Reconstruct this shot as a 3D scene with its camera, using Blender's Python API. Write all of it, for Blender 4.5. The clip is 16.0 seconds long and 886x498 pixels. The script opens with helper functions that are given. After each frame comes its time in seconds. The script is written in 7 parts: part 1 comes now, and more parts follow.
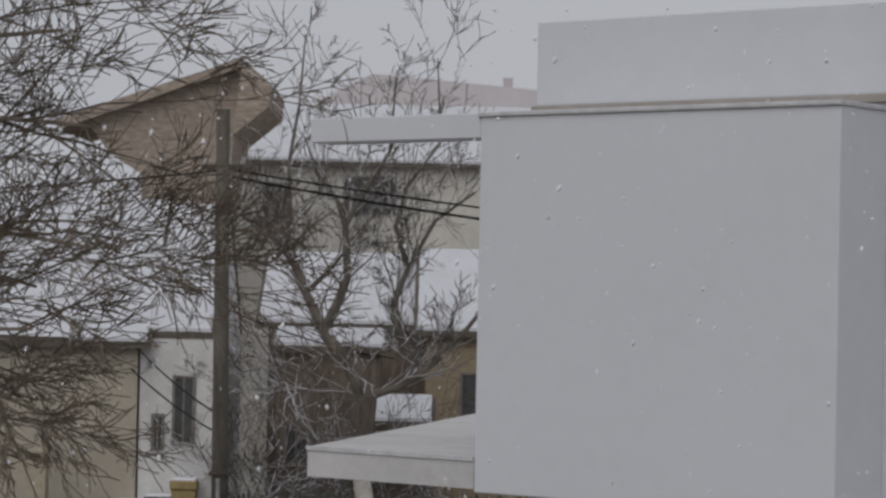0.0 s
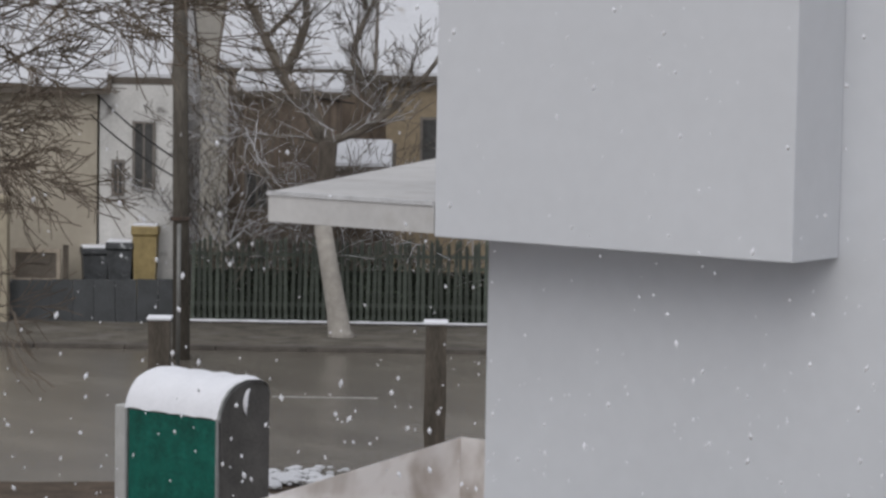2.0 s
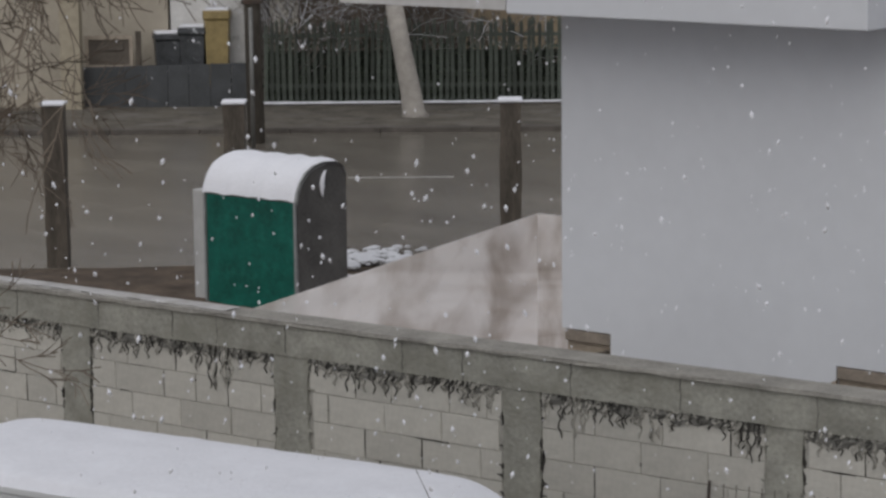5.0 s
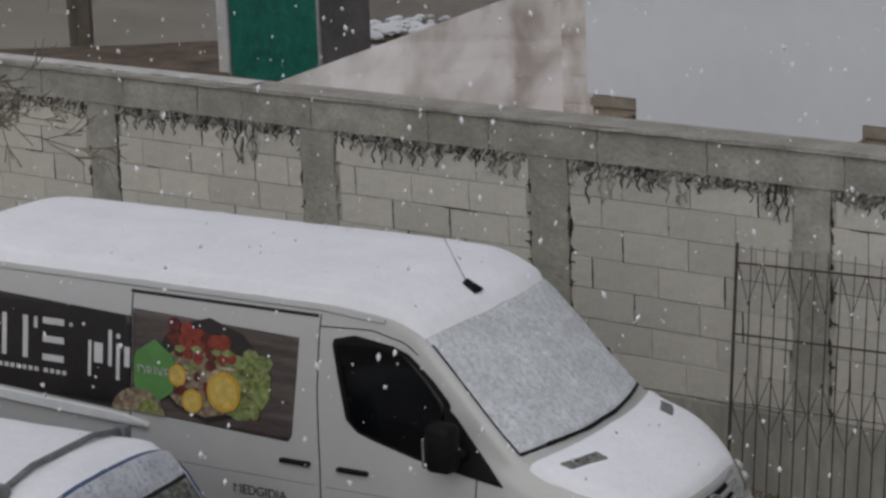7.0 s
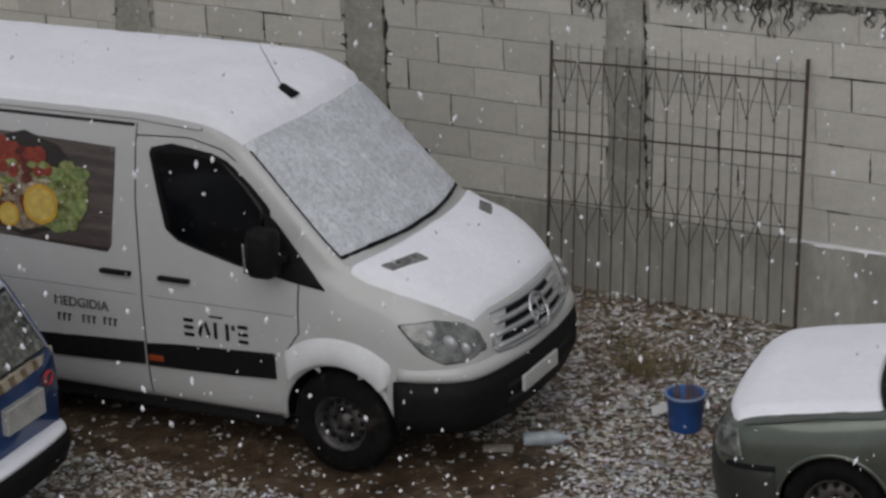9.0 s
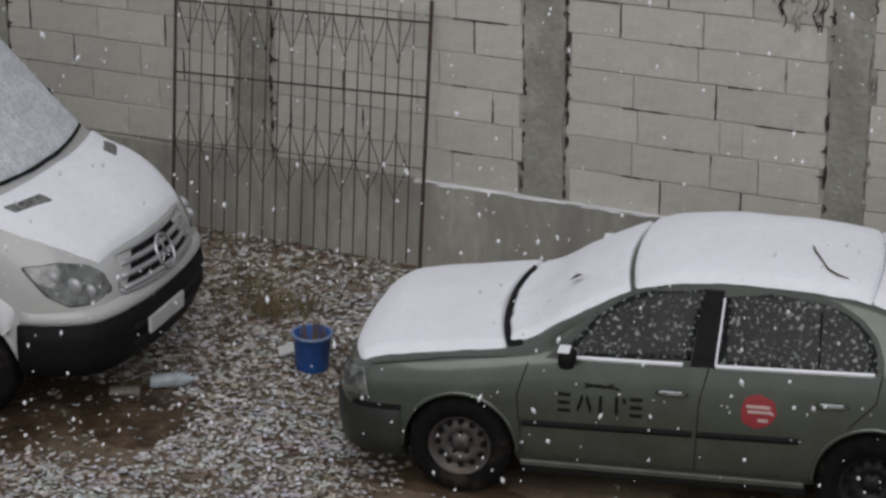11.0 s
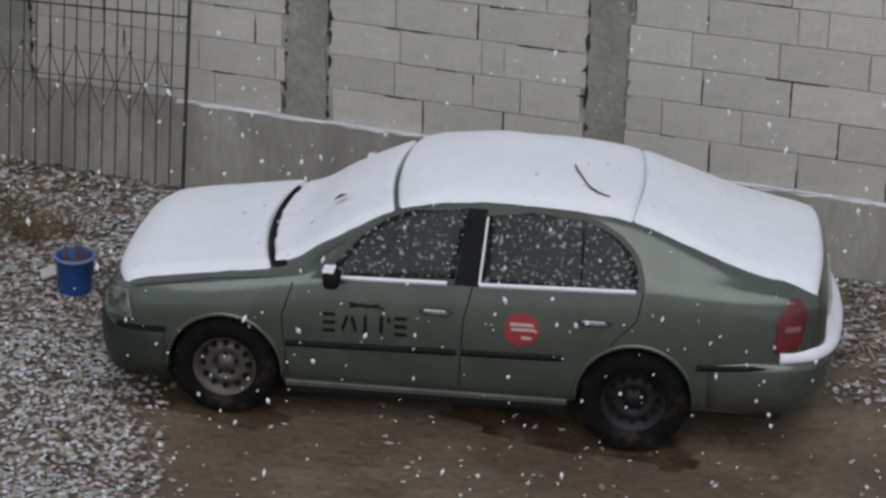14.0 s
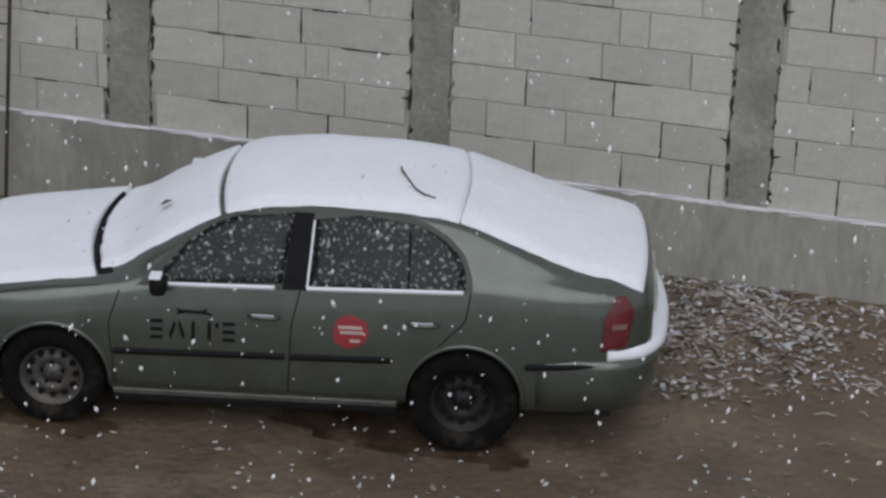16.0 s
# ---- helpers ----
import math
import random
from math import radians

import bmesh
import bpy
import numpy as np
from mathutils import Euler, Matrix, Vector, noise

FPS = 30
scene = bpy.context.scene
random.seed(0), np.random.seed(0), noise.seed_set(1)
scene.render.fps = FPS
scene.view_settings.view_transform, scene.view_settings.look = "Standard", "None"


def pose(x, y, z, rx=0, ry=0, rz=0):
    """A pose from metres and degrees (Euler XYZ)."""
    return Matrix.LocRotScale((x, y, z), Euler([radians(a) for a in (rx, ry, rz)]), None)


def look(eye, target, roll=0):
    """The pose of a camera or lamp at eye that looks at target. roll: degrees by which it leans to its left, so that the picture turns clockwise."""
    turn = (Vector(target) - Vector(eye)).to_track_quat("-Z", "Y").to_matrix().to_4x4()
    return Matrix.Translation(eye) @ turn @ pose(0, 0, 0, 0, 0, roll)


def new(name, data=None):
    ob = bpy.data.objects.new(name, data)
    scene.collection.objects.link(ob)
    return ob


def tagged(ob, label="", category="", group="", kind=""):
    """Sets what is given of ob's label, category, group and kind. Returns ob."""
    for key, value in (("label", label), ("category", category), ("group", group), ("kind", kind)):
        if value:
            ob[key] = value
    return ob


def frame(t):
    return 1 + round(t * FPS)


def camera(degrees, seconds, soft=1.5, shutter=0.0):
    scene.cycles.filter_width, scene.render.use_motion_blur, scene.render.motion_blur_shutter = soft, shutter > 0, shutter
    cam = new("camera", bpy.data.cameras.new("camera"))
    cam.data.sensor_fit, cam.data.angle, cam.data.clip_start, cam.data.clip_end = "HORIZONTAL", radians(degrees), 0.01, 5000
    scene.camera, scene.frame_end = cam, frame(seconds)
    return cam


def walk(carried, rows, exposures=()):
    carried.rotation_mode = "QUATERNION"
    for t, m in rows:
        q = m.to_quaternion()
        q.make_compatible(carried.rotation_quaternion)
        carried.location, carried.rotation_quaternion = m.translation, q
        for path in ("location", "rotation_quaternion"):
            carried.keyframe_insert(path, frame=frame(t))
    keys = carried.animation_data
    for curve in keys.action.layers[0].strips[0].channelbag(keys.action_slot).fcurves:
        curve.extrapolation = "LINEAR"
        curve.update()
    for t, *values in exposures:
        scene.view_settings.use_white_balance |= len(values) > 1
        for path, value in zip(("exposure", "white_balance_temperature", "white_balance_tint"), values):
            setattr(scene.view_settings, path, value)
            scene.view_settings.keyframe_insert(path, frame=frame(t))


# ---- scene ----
cam = camera(19.5, 16.0, soft=2.8)
EYE = 6.86
# seconds, yaw, pitch, lean to the left: the camera turns where it is held
ROWS = [
    (0.0, 38.000, 1.094, 1.175),
    (0.5, 37.842, -0.353, 1.147),
    (1.0, 37.319, -2.068, 1.039),
    (1.5, 37.091, -3.525, 1.008),
    (2.0, 37.010, -4.551, 1.034),
    (2.5, 36.979, -5.371, 1.021),
    (3.0, 36.928, -6.405, 0.777),
    (3.5, 37.029, -7.262, 0.312),
    (4.0, 37.608, -8.151, -0.112),
    (4.2, 37.892, -8.440, -0.306),
    (6.3, 39.428, -12.677, -1.390),
    (6.5, 39.432, -13.465, -1.735),
    (7.0, 39.374, -14.600, -2.122),
    (7.5, 39.194, -15.756, -2.683),
    (8.0, 37.894, -17.643, -3.291),
    (8.5, 36.877, -18.490, -3.019),
    (9.0, 35.339, -19.138, -2.521),
    (9.5, 33.284, -19.548, -1.909),
    (10.0, 30.983, -19.910, -1.180),
    (10.2, 29.988, -19.950, -0.813),
    (12.3, 22.832, -21.843, 1.069),
    (12.5, 22.517, -22.077, 1.216),
    (13.0, 21.967, -22.339, 1.428),
    (13.5, 21.330, -22.347, 1.601),
    (14.0, 20.889, -22.322, 1.777),
    (14.5, 19.702, -22.141, 1.928),
    (15.0, 18.932, -22.144, 1.895),
    (15.5, 18.059, -22.156, 2.048),
    (16.0, 16.747, -22.121, 2.344),
]
walk(cam, [(t, pose(0, 0, EYE, 90 + pitch, 0, yaw) @ pose(0, 0, 0, 0, 0, lean)) for t, yaw, pitch, lean in ROWS],
     exposures=[(0.0, -0.1, 6500, 10), (0.5, 0.1, 6500, 10), (1.0, 0.2, 6500, 10), (1.6, 0.27, 6500, 10), (2.5, 0.32, 6520, 10), (4.0, 0.12, 6540, 10.5), (6.5, -0.04, 6580, 10),
                (8.0, -0.02, 6570, 10.5), (10.2, 0.03, 6560, 10.5), (12.5, 0.1, 6440, 10), (14.5, 0.12, 6220, 10), (16.0, 0.12, 6220, 10)])

# ---- light: an overcast, snowy day ----
world = bpy.data.worlds.new("overcast_sky")
scene.world = world
world.use_nodes = True
wt = world.node_tree
wt.nodes.clear()
w_out = wt.nodes.new("ShaderNodeOutputWorld")
w_bg = wt.nodes.new("ShaderNodeBackground")
w_sky = wt.nodes.new("ShaderNodeTexSky")
w_sky.sky_type = "NISHITA"
w_sky.sun_disc = False
w_sky.sun_elevation, w_sky.sun_rotation = radians(34), radians(160)
w_sat = wt.nodes.new("ShaderNodeHueSaturation")
w_sat.inputs["Saturation"].default_value = 0.1
w_mix = wt.nodes.new("ShaderNodeMix")
w_mix.data_type = "RGBA"
w_mix.inputs["Factor"].default_value = 0.86
w_mix.inputs["B"].default_value = (4.3, 4.42, 4.85, 1)
wt.links.new(w_sky.outputs[0], w_sat.inputs["Color"])
wt.links.new(w_sat.outputs[0], w_mix.inputs["A"])
wt.links.new(w_mix.outputs["Result"], w_bg.inputs["Color"])
w_bg.inputs["Strength"].default_value = 0.1
wt.links.new(w_bg.outputs[0], w_out.inputs["Surface"])
sun_data = bpy.data.lights.new("sun", "SUN")
sun_data.energy, sun_data.angle, sun_data.color = 1.05, radians(60), (1.0, 0.985, 0.97)
sun = new("sun", sun_data)
sun.matrix_world = look((4, -14, 30), (-6, 14, 0))

# ---- materials ----
MATS = {}


def mat(name, color, rough=0.7, metal=0.0, var=0.15, scale=6.0, bump=0.0, bscale=60.0, dark=None, spot=None, spot_scale=2.0, spot_cut=0.55,
        spot_soft=0.1, island=False, coat=0.0, transmission=0.0, ior=1.45, alpha=1.0, spec=0.5, stretch=(1, 1, 1), objrand=0.0):
    """A procedural surface: base colour with broad and fine variation, an optional second colour in patches, and fine relief."""
    if name in MATS:
        return MATS[name]
    m = bpy.data.materials.new(name)
    m.use_nodes = True
    nt = m.node_tree
    b = nt.nodes["Principled BSDF"]
    N, L = nt.nodes.new, nt.links.new
    geo = N("ShaderNodeTexCoord")
    mp = N("ShaderNodeMapping")
    mp.inputs["Scale"].default_value = stretch
    L(geo.outputs["Object"], mp.inputs["Vector"])
    co = mp.outputs["Vector"]
    dk = dark if dark else tuple(c * (1 - 2.2 * var) for c in color)
    n1 = N("ShaderNodeTexNoise")
    n1.inputs["Scale"].default_value, n1.inputs["Detail"].default_value = scale, 6
    n2 = N("ShaderNodeTexNoise")
    n2.inputs["Scale"].default_value, n2.inputs["Detail"].default_value = scale * 9, 4
    L(co, n1.inputs["Vector"]), L(co, n2.inputs["Vector"])
    add = N("ShaderNodeMath")
    add.operation = "MULTIPLY_ADD"
    add.inputs[1].default_value = 0.6
    L(n1.outputs["Fac"], add.inputs[0])
    sc = N("ShaderNodeMath")
    sc.operation = "MULTIPLY"
    sc.inputs[1].default_value = 0.4
    L(n2.outputs["Fac"], sc.inputs[0])
    L(sc.outputs[0], add.inputs[2])
    ramp = N("ShaderNodeMapRange")
    ramp.inputs["From Min"].default_value, ramp.inputs["From Max"].default_value = 0.32, 0.68
    L(add.outputs[0], ramp.inputs["Value"])
    mix = N("ShaderNodeMix")
    mix.data_type = "RGBA"
    mix.inputs["A"].default_value, mix.inputs["B"].default_value = (*dk, 1), (*[min(1, c * (1 + 0.5 * var)) for c in color], 1)
    L(ramp.outputs["Result"], mix.inputs["Factor"])
    col = mix.outputs["Result"]
    if spot:
        n3 = N("ShaderNodeTexNoise")
        n3.inputs["Scale"].default_value, n3.inputs["Detail"].default_value = spot_scale, 7
        n3.inputs["Roughness"].default_value = 0.62
        L(co, n3.inputs["Vector"])
        r3 = N("ShaderNodeMapRange")
        r3.inputs["From Min"].default_value, r3.inputs["From Max"].default_value = spot_cut - spot_soft, spot_cut + spot_soft
        L(n3.outputs["Fac"], r3.inputs["Value"])
        mx = N("ShaderNodeMix")
        mx.data_type = "RGBA"
        mx.inputs["B"].default_value = (*spot, 1)
        L(col, mx.inputs["A"]), L(r3.outputs["Result"], mx.inputs["Factor"])
        col = mx.outputs["Result"]
    if island or objrand:
        if objrand:
            src = N("ShaderNodeObjectInfo").outputs["Random"]
        else:
            src = N("ShaderNodeNewGeometry").outputs["Random Per Island"]
        mr = N("ShaderNodeMapRange")
        k = objrand if objrand else 0.3
        mr.inputs["To Min"].default_value, mr.inputs["To Max"].default_value = 1 - k, 1 + k * 0.35
        L(src, mr.inputs["Value"])
        hs = N("ShaderNodeHueSaturation")
        L(mr.outputs["Result"], hs.inputs["Value"])
        L(col, hs.inputs["Color"])
        col = hs.outputs["Color"]
    L(col, b.inputs["Base Color"])
    b.inputs["Roughness"].default_value, b.inputs["Metallic"].default_value = rough, metal
    b.inputs["Coat Weight"].default_value = coat
    b.inputs["Specular IOR Level"].default_value = spec
    b.inputs["Transmission Weight"].default_value, b.inputs["IOR"].default_value = transmission, ior
    b.inputs["Alpha"].default_value = alpha
    if bump:
        nb = N("ShaderNodeTexNoise")
        nb.inputs["Scale"].default_value, nb.inputs["Detail"].default_value = bscale, 5
        L(co, nb.inputs["Vector"])
        bp = N("ShaderNodeBump")
        bp.inputs["Strength"].default_value, bp.inputs["Distance"].default_value = min(1, bump), 0.02
        L(nb.outputs["Fac"], bp.inputs["Height"])
        L(bp.outputs["Normal"], b.inputs["Normal"])
    MATS[name] = m
    return m


SNOW = mat("snow", (0.85, 0.86, 0.905), 0.75, var=0.04, scale=2, bump=0.35, bscale=30)
SNOW_THIN = mat("thin_snow_on_glass", (0.70, 0.73, 0.77), 0.7, var=0.14, scale=5, bump=0.5, bscale=70, spot=(0.42, 0.44, 0.45), spot_scale=26, spot_cut=0.565, spot_soft=0.12)
RENDER = mat("white_render", (0.645, 0.66, 0.69), 0.85, var=0.03, scale=0.6, bump=0.06, bscale=120)
CONCRETE = mat("raw_concrete", (0.355, 0.35, 0.305), 0.9, var=0.2, scale=3, bump=0.6, bscale=25, spot=(0.22, 0.215, 0.18), spot_scale=2.3, spot_cut=0.58, spot_soft=0.12)
FOUND = mat("foundation_concrete", (0.40, 0.39, 0.34), 0.9, var=0.18, scale=2, bump=0.4, bscale=40, spot=(0.24, 0.232, 0.21), spot_scale=1.6, spot_cut=0.56, spot_soft=0.1, stretch=(1, 1, 0.35))
BLOCK = mat("aerated_block", (0.56, 0.542, 0.488), 0.92, var=0.10, scale=2.2, bump=0.4, bscale=60, objrand=0.13, spot=(0.40, 0.375, 0.325), spot_scale=1.3, spot_cut=0.62, spot_soft=0.12)
MORTAR = mat("grey_mortar", (0.20, 0.195, 0.175), 0.95, var=0.3, scale=14, bump=0.8, bscale=40)
IRON = mat("rusty_iron", (0.085, 0.07, 0.06), 0.65, 0.4, var=0.3, scale=20, spot=(0.13, 0.075, 0.05), spot_scale=9, spot_cut=0.6)
WHITE_PAINT = mat("white_car_paint", (0.465, 0.47, 0.465), 0.3, var=0.03, scale=2, coat=0.6, spot=(0.43, 0.43, 0.41), spot_scale=3, spot_cut=0.62, spot_soft=0.2)
GREEN_PAINT = mat("green_car_paint", (0.096, 0.113, 0.092), 0.25, 0.55, var=0.08, scale=3, coat=0.8, spot=(0.068, 0.074, 0.058), spot_scale=5, spot_cut=0.6, spot_soft=0.2)
BLUE_PAINT = mat("blue_car_paint", (0.012, 0.045, 0.15), 0.35, var=0.1, scale=3, coat=0.5)
BLACK_PLASTIC = mat("black_plastic", (0.008, 0.008, 0.0085), 0.65, var=0.25, scale=20, bump=0.1, spec=0.2)
RUBBER = mat("tyre_rubber", (0.008, 0.0075, 0.007), 0.9, var=0.4, scale=14, bump=0.3, spec=0.2, spot=(0.035, 0.028, 0.022), spot_scale=6, spot_cut=0.64)
STEEL = mat("steel_wheel", (0.14, 0.13, 0.125), 0.5, 0.6, var=0.3, scale=10, spot=(0.09, 0.07, 0.055), spot_scale=7, spot_cut=0.58)
CHROME = mat("chrome", (0.55, 0.56, 0.57), 0.22, 0.9, var=0.06)
SILVER = mat("silver_plastic", (0.42, 0.43, 0.44), 0.4, 0.5, var=0.08)
LAMP_GLASS = mat("headlamp_lens", (0.22, 0.23, 0.215), 0.1, 0.2, var=0.45, scale=11, coat=0.8, spec=0.7)
RED_LAMP = mat("red_lamp_lens", (0.14, 0.013, 0.018), 0.15, var=0.2, scale=18, coat=0.6)
INK = mat("dark_lettering", (0.009, 0.01, 0.01), 0.7, var=0.2, spec=0.1)
WOOD_DARK = mat("weathered_timber", (0.12, 0.102, 0.082), 0.9, var=0.3, scale=5, bump=0.5, stretch=(1, 1, 0.2))
BARK = mat("tree_bark", (0.125, 0.105, 0.086), 0.95, var=0.3, scale=8, bump=0.8, bscale=30, stretch=(1, 1, 0.3))
TWIG = mat("bare_twigs", (0.185, 0.152, 0.12), 0.95, var=0.25, scale=3, spot=(0.20, 0.165, 0.13), spot_scale=1.5)
LIME = mat("limewashed_bark", (0.44, 0.41, 0.37), 0.9, var=0.15, scale=6, bump=0.5)


# ---- mesh helpers ----
def mesh_ob(name, bm, material, parent=None, label="", smooth=False):
    me = bpy.data.meshes.new(name)
    bm.to_mesh(me)
    bm.free()
    if smooth:
        me.shade_smooth()
    for m in (material if isinstance(material, (list, tuple)) else [material]):
        me.materials.append(m)
    ob = new(name, me)
    if parent:
        ob.parent = parent
    if label:
        ob["label"] = label
    return ob


def part(name, bm, material, parent, label="", smooth=False):
    """One mesh under a thing or a part."""
    return mesh_ob(name, bm, material, parent, label, smooth)


def base(name, m, label, category, group="", kind=""):
    """An Empty at the thing's base."""
    ob = new(name)
    ob.matrix_world = m
    ob.empty_display_size = 0.2
    return tagged(ob, label, category, group, kind)


def box(bm, x0, y0, z0, x1, y1, z1, bevel=0.0, m=None):
    """A box into bm, with softened edges."""
    mt = Matrix.Translation(((x0 + x1) / 2, (y0 + y1) / 2, (z0 + z1) / 2)) @ Matrix.Diagonal((abs(x1 - x0), abs(y1 - y0), abs(z1 - z0), 1))
    r = bmesh.ops.create_cube(bm, size=1, matrix=(m @ mt) if m else mt)
    if bevel:
        es = list({e for v in r["verts"] for e in v.link_edges})
        bmesh.ops.bevel(bm, geom=es, offset=bevel, segments=2, affect="EDGES", profile=0.5)
    return bm


def boxes(*specs, bevel=0.0, m=None):
    bm = bmesh.new()
    for s in specs:
        box(bm, *s, bevel=bevel, m=m)
    return bm


def tube(bm, pts, radii, seg=8, cap=True):
    """A tapered round bar along pts."""
    pts = [Vector(p) for p in pts]
    rings = []
    for i, p in enumerate(pts):
        d = (pts[min(i + 1, len(pts) - 1)] - pts[max(i - 1, 0)]).normalized()
        a = d.orthogonal().normalized() if i == 0 else (a - d * a.dot(d)).normalized()
        b = d.cross(a)
        r = radii[i] if isinstance(radii, (list, tuple)) else radii
        rings.append([bm.verts.new(p + (a * math.cos(2 * math.pi * k / seg) + b * math.sin(2 * math.pi * k / seg)) * r) for k in range(seg)])
    for r0, r1 in zip(rings, rings[1:]):
        for k in range(seg):
            bm.faces.new((r0[k], r0[(k + 1) % seg], r1[(k + 1) % seg], r1[k]))
    if cap:
        bm.faces.new(rings[0][::-1])
        bm.faces.new(rings[-1])
    return bm


def grid_faces(bm, P, close_u=False, flip=False):
    """Quads over an array of points P[i][j]."""
    V = [[bm.verts.new(p) for p in row] for row in P]
    n, k = len(V), len(V[0])
    for i in range(n - 1 + (1 if close_u else 0)):
        for j in range(k - 1):
            f = (V[i][j], V[(i + 1) % n][j], V[(i + 1) % n][j + 1], V[i][j + 1])
            bm.faces.new(f[::-1] if flip else f)
    return V


def lathe(bm, prof, seg=32, axis="y", cx=0, cy=0, cz=0):
    """Turns (radius, offset) pairs about an axis."""
    P = []
    for k in range(seg):
        a = 2 * math.pi * k / seg
        c, s = math.cos(a), math.sin(a)
        if axis == "y":
            P.append([(cx + r * c, cy + o, cz + r * s) for r, o in prof])
        else:
            P.append([(cx + r * c, cy + r * s, cz + o) for r, o in prof])
    grid_faces(bm, P, close_u=True)
    return bm


# the street runs across the first view: s along it, d away from the camera
SC, SS = math.cos(radians(38)), math.sin(radians(38))


def st(s, d, z=0.0):
    return Vector((s * SC - d * SS, s * SS + d * SC, z))


STREET = Matrix(((SC, -SS, 0, 0), (SS, SC, 0, 0), (0, 0, 1, 0), (0, 0, 0, 1)))

# ---- ground ----
def ground_z(x, y):
    def ss(a, b, v):
        t = max(0.0, min(1.0, (v - a) / (b - a)))
        return t * t * (3 - 2 * t)
    bank = 0.20 * ss(-6.5, -2.2, x) * ss(14.5, 15.8, y)
    near = ss(60, 30, math.hypot(x + 6, y - 12))
    rut = 0.05 * math.exp(-((x + 4.05) / 0.7) ** 2 - ((y - 13.2) / 0.45) ** 2) - 0.02 * math.exp(-((x + 6.4) / 0.5) ** 2 - ((y - 12.6) / 0.35) ** 2)
    return bank - rut + near * (0.012 * noise.noise(Vector((x * 1.7, y * 1.7, 0))) + 0.006 * noise.noise(Vector((x * 6, y * 6, 3)))) - 0.012


MUD = mat("wet_mud", (0.205, 0.157, 0.11), 0.42, var=0.3, scale=1.6, bump=1.0, bscale=14, spot=(0.125, 0.09, 0.062), spot_scale=0.9, spot_cut=0.56, spot_soft=0.14)
xs = np.unique(np.concatenate([np.linspace(-1500, -60, 10), np.linspace(-60, -18, 15), np.linspace(-18, 2, 150), np.linspace(2, 40, 12), np.linspace(40, 1500, 10)]))
ys = np.unique(np.concatenate([np.linspace(-1500, -40, 10), np.linspace(-40, 8, 12), np.linspace(8, 16, 80), np.linspace(16, 80, 20), np.linspace(80, 1500, 12)]))
bm = bmesh.new()
grid_faces(bm, [[(x, y, ground_z(x, y)) for y in ys] for x in xs], flip=False)
bmesh.ops.recalc_face_normals(bm, faces=bm.faces)
if sum(f.normal.z for f in bm.faces) < 0:
    bmesh.ops.reverse_faces(bm, faces=bm.faces)
tagged(mesh_ob("ground", bm, MUD, None, "", True), "brown wet muddy yard ground", "ground", kind="structure")

# street: asphalt, far verge behind a kerb, soil strip in front
ASPHALT = mat("wet_asphalt", (0.195, 0.176, 0.148), 0.24, var=0.12, scale=0.7, bump=0.15, bscale=60, spot=(0.135, 0.12, 0.10), spot_scale=0.5, spot_cut=0.52, spot_soft=0.12, stretch=(0.4, 1, 1))
VERGE = mat("trodden_verge", (0.165, 0.148, 0.12), 0.9, var=0.3, scale=1.4, bump=0.6, spot=(0.2, 0.185, 0.17), spot_scale=1.2, spot_cut=0.62, spot_soft=0.1)
SOIL = mat("dark_soil", (0.125, 0.092, 0.066), 0.95, var=0.35, scale=2, bump=0.8, bscale=18)
road = mesh_ob("road", boxes((-70, 39.4, -0.2, 60, 56.6, 0.02), m=STREET), ASPHALT)
tagged(road, "wet grey-brown asphalt street", "road", kind="structure")
verge = mesh_ob("pavement", boxes((-70, 56.8, -0.2, 60, 61.4, 0.10), bevel=0.02, m=STREET), VERGE)
tagged(verge, "muddy far verge with patches of snow", "pavement", kind="structure")
for k in range(26):
    bm = boxes((-26 + 2.0 * k, 56.6, -0.1, -26 + 2.0 * k + 1.985, 56.8, 0.13), bevel=0.015, m=STREET)
    part("kerbstone", bm, mat("kerb_concrete", (0.13, 0.115, 0.1), 0.85, var=0.25, scale=4, objrand=0.15), verge)
tagged(mesh_ob("road_line", boxes((-2.4, 49.3, 0.02, -0.35, 49.42, 0.026), m=STREET), mat("white_road_paint", (0.42, 0.41, 0.39), 0.7, var=0.2, scale=5)), "worn white line painted on the asphalt", "road marking", kind="structure")
bm = bmesh.new()
P = []
for s in np.linspace(-14, 3, 60):
    P.append([st(s, d, 0.02 + 0.06 * math.sin(math.pi * (d - 33) / 6.5) + 0.03 * noise.noise(Vector((s, d, 0)))) for d in np.linspace(33.0, 39.45, 20)])
grid_faces(bm, P)
bmesh.ops.recalc_face_normals(bm, faces=bm.faces)
tagged(mesh_ob("soil_strip", bm, SOIL, None, "", True), "dark brown soil strip beside the street", "soil", kind="structure")

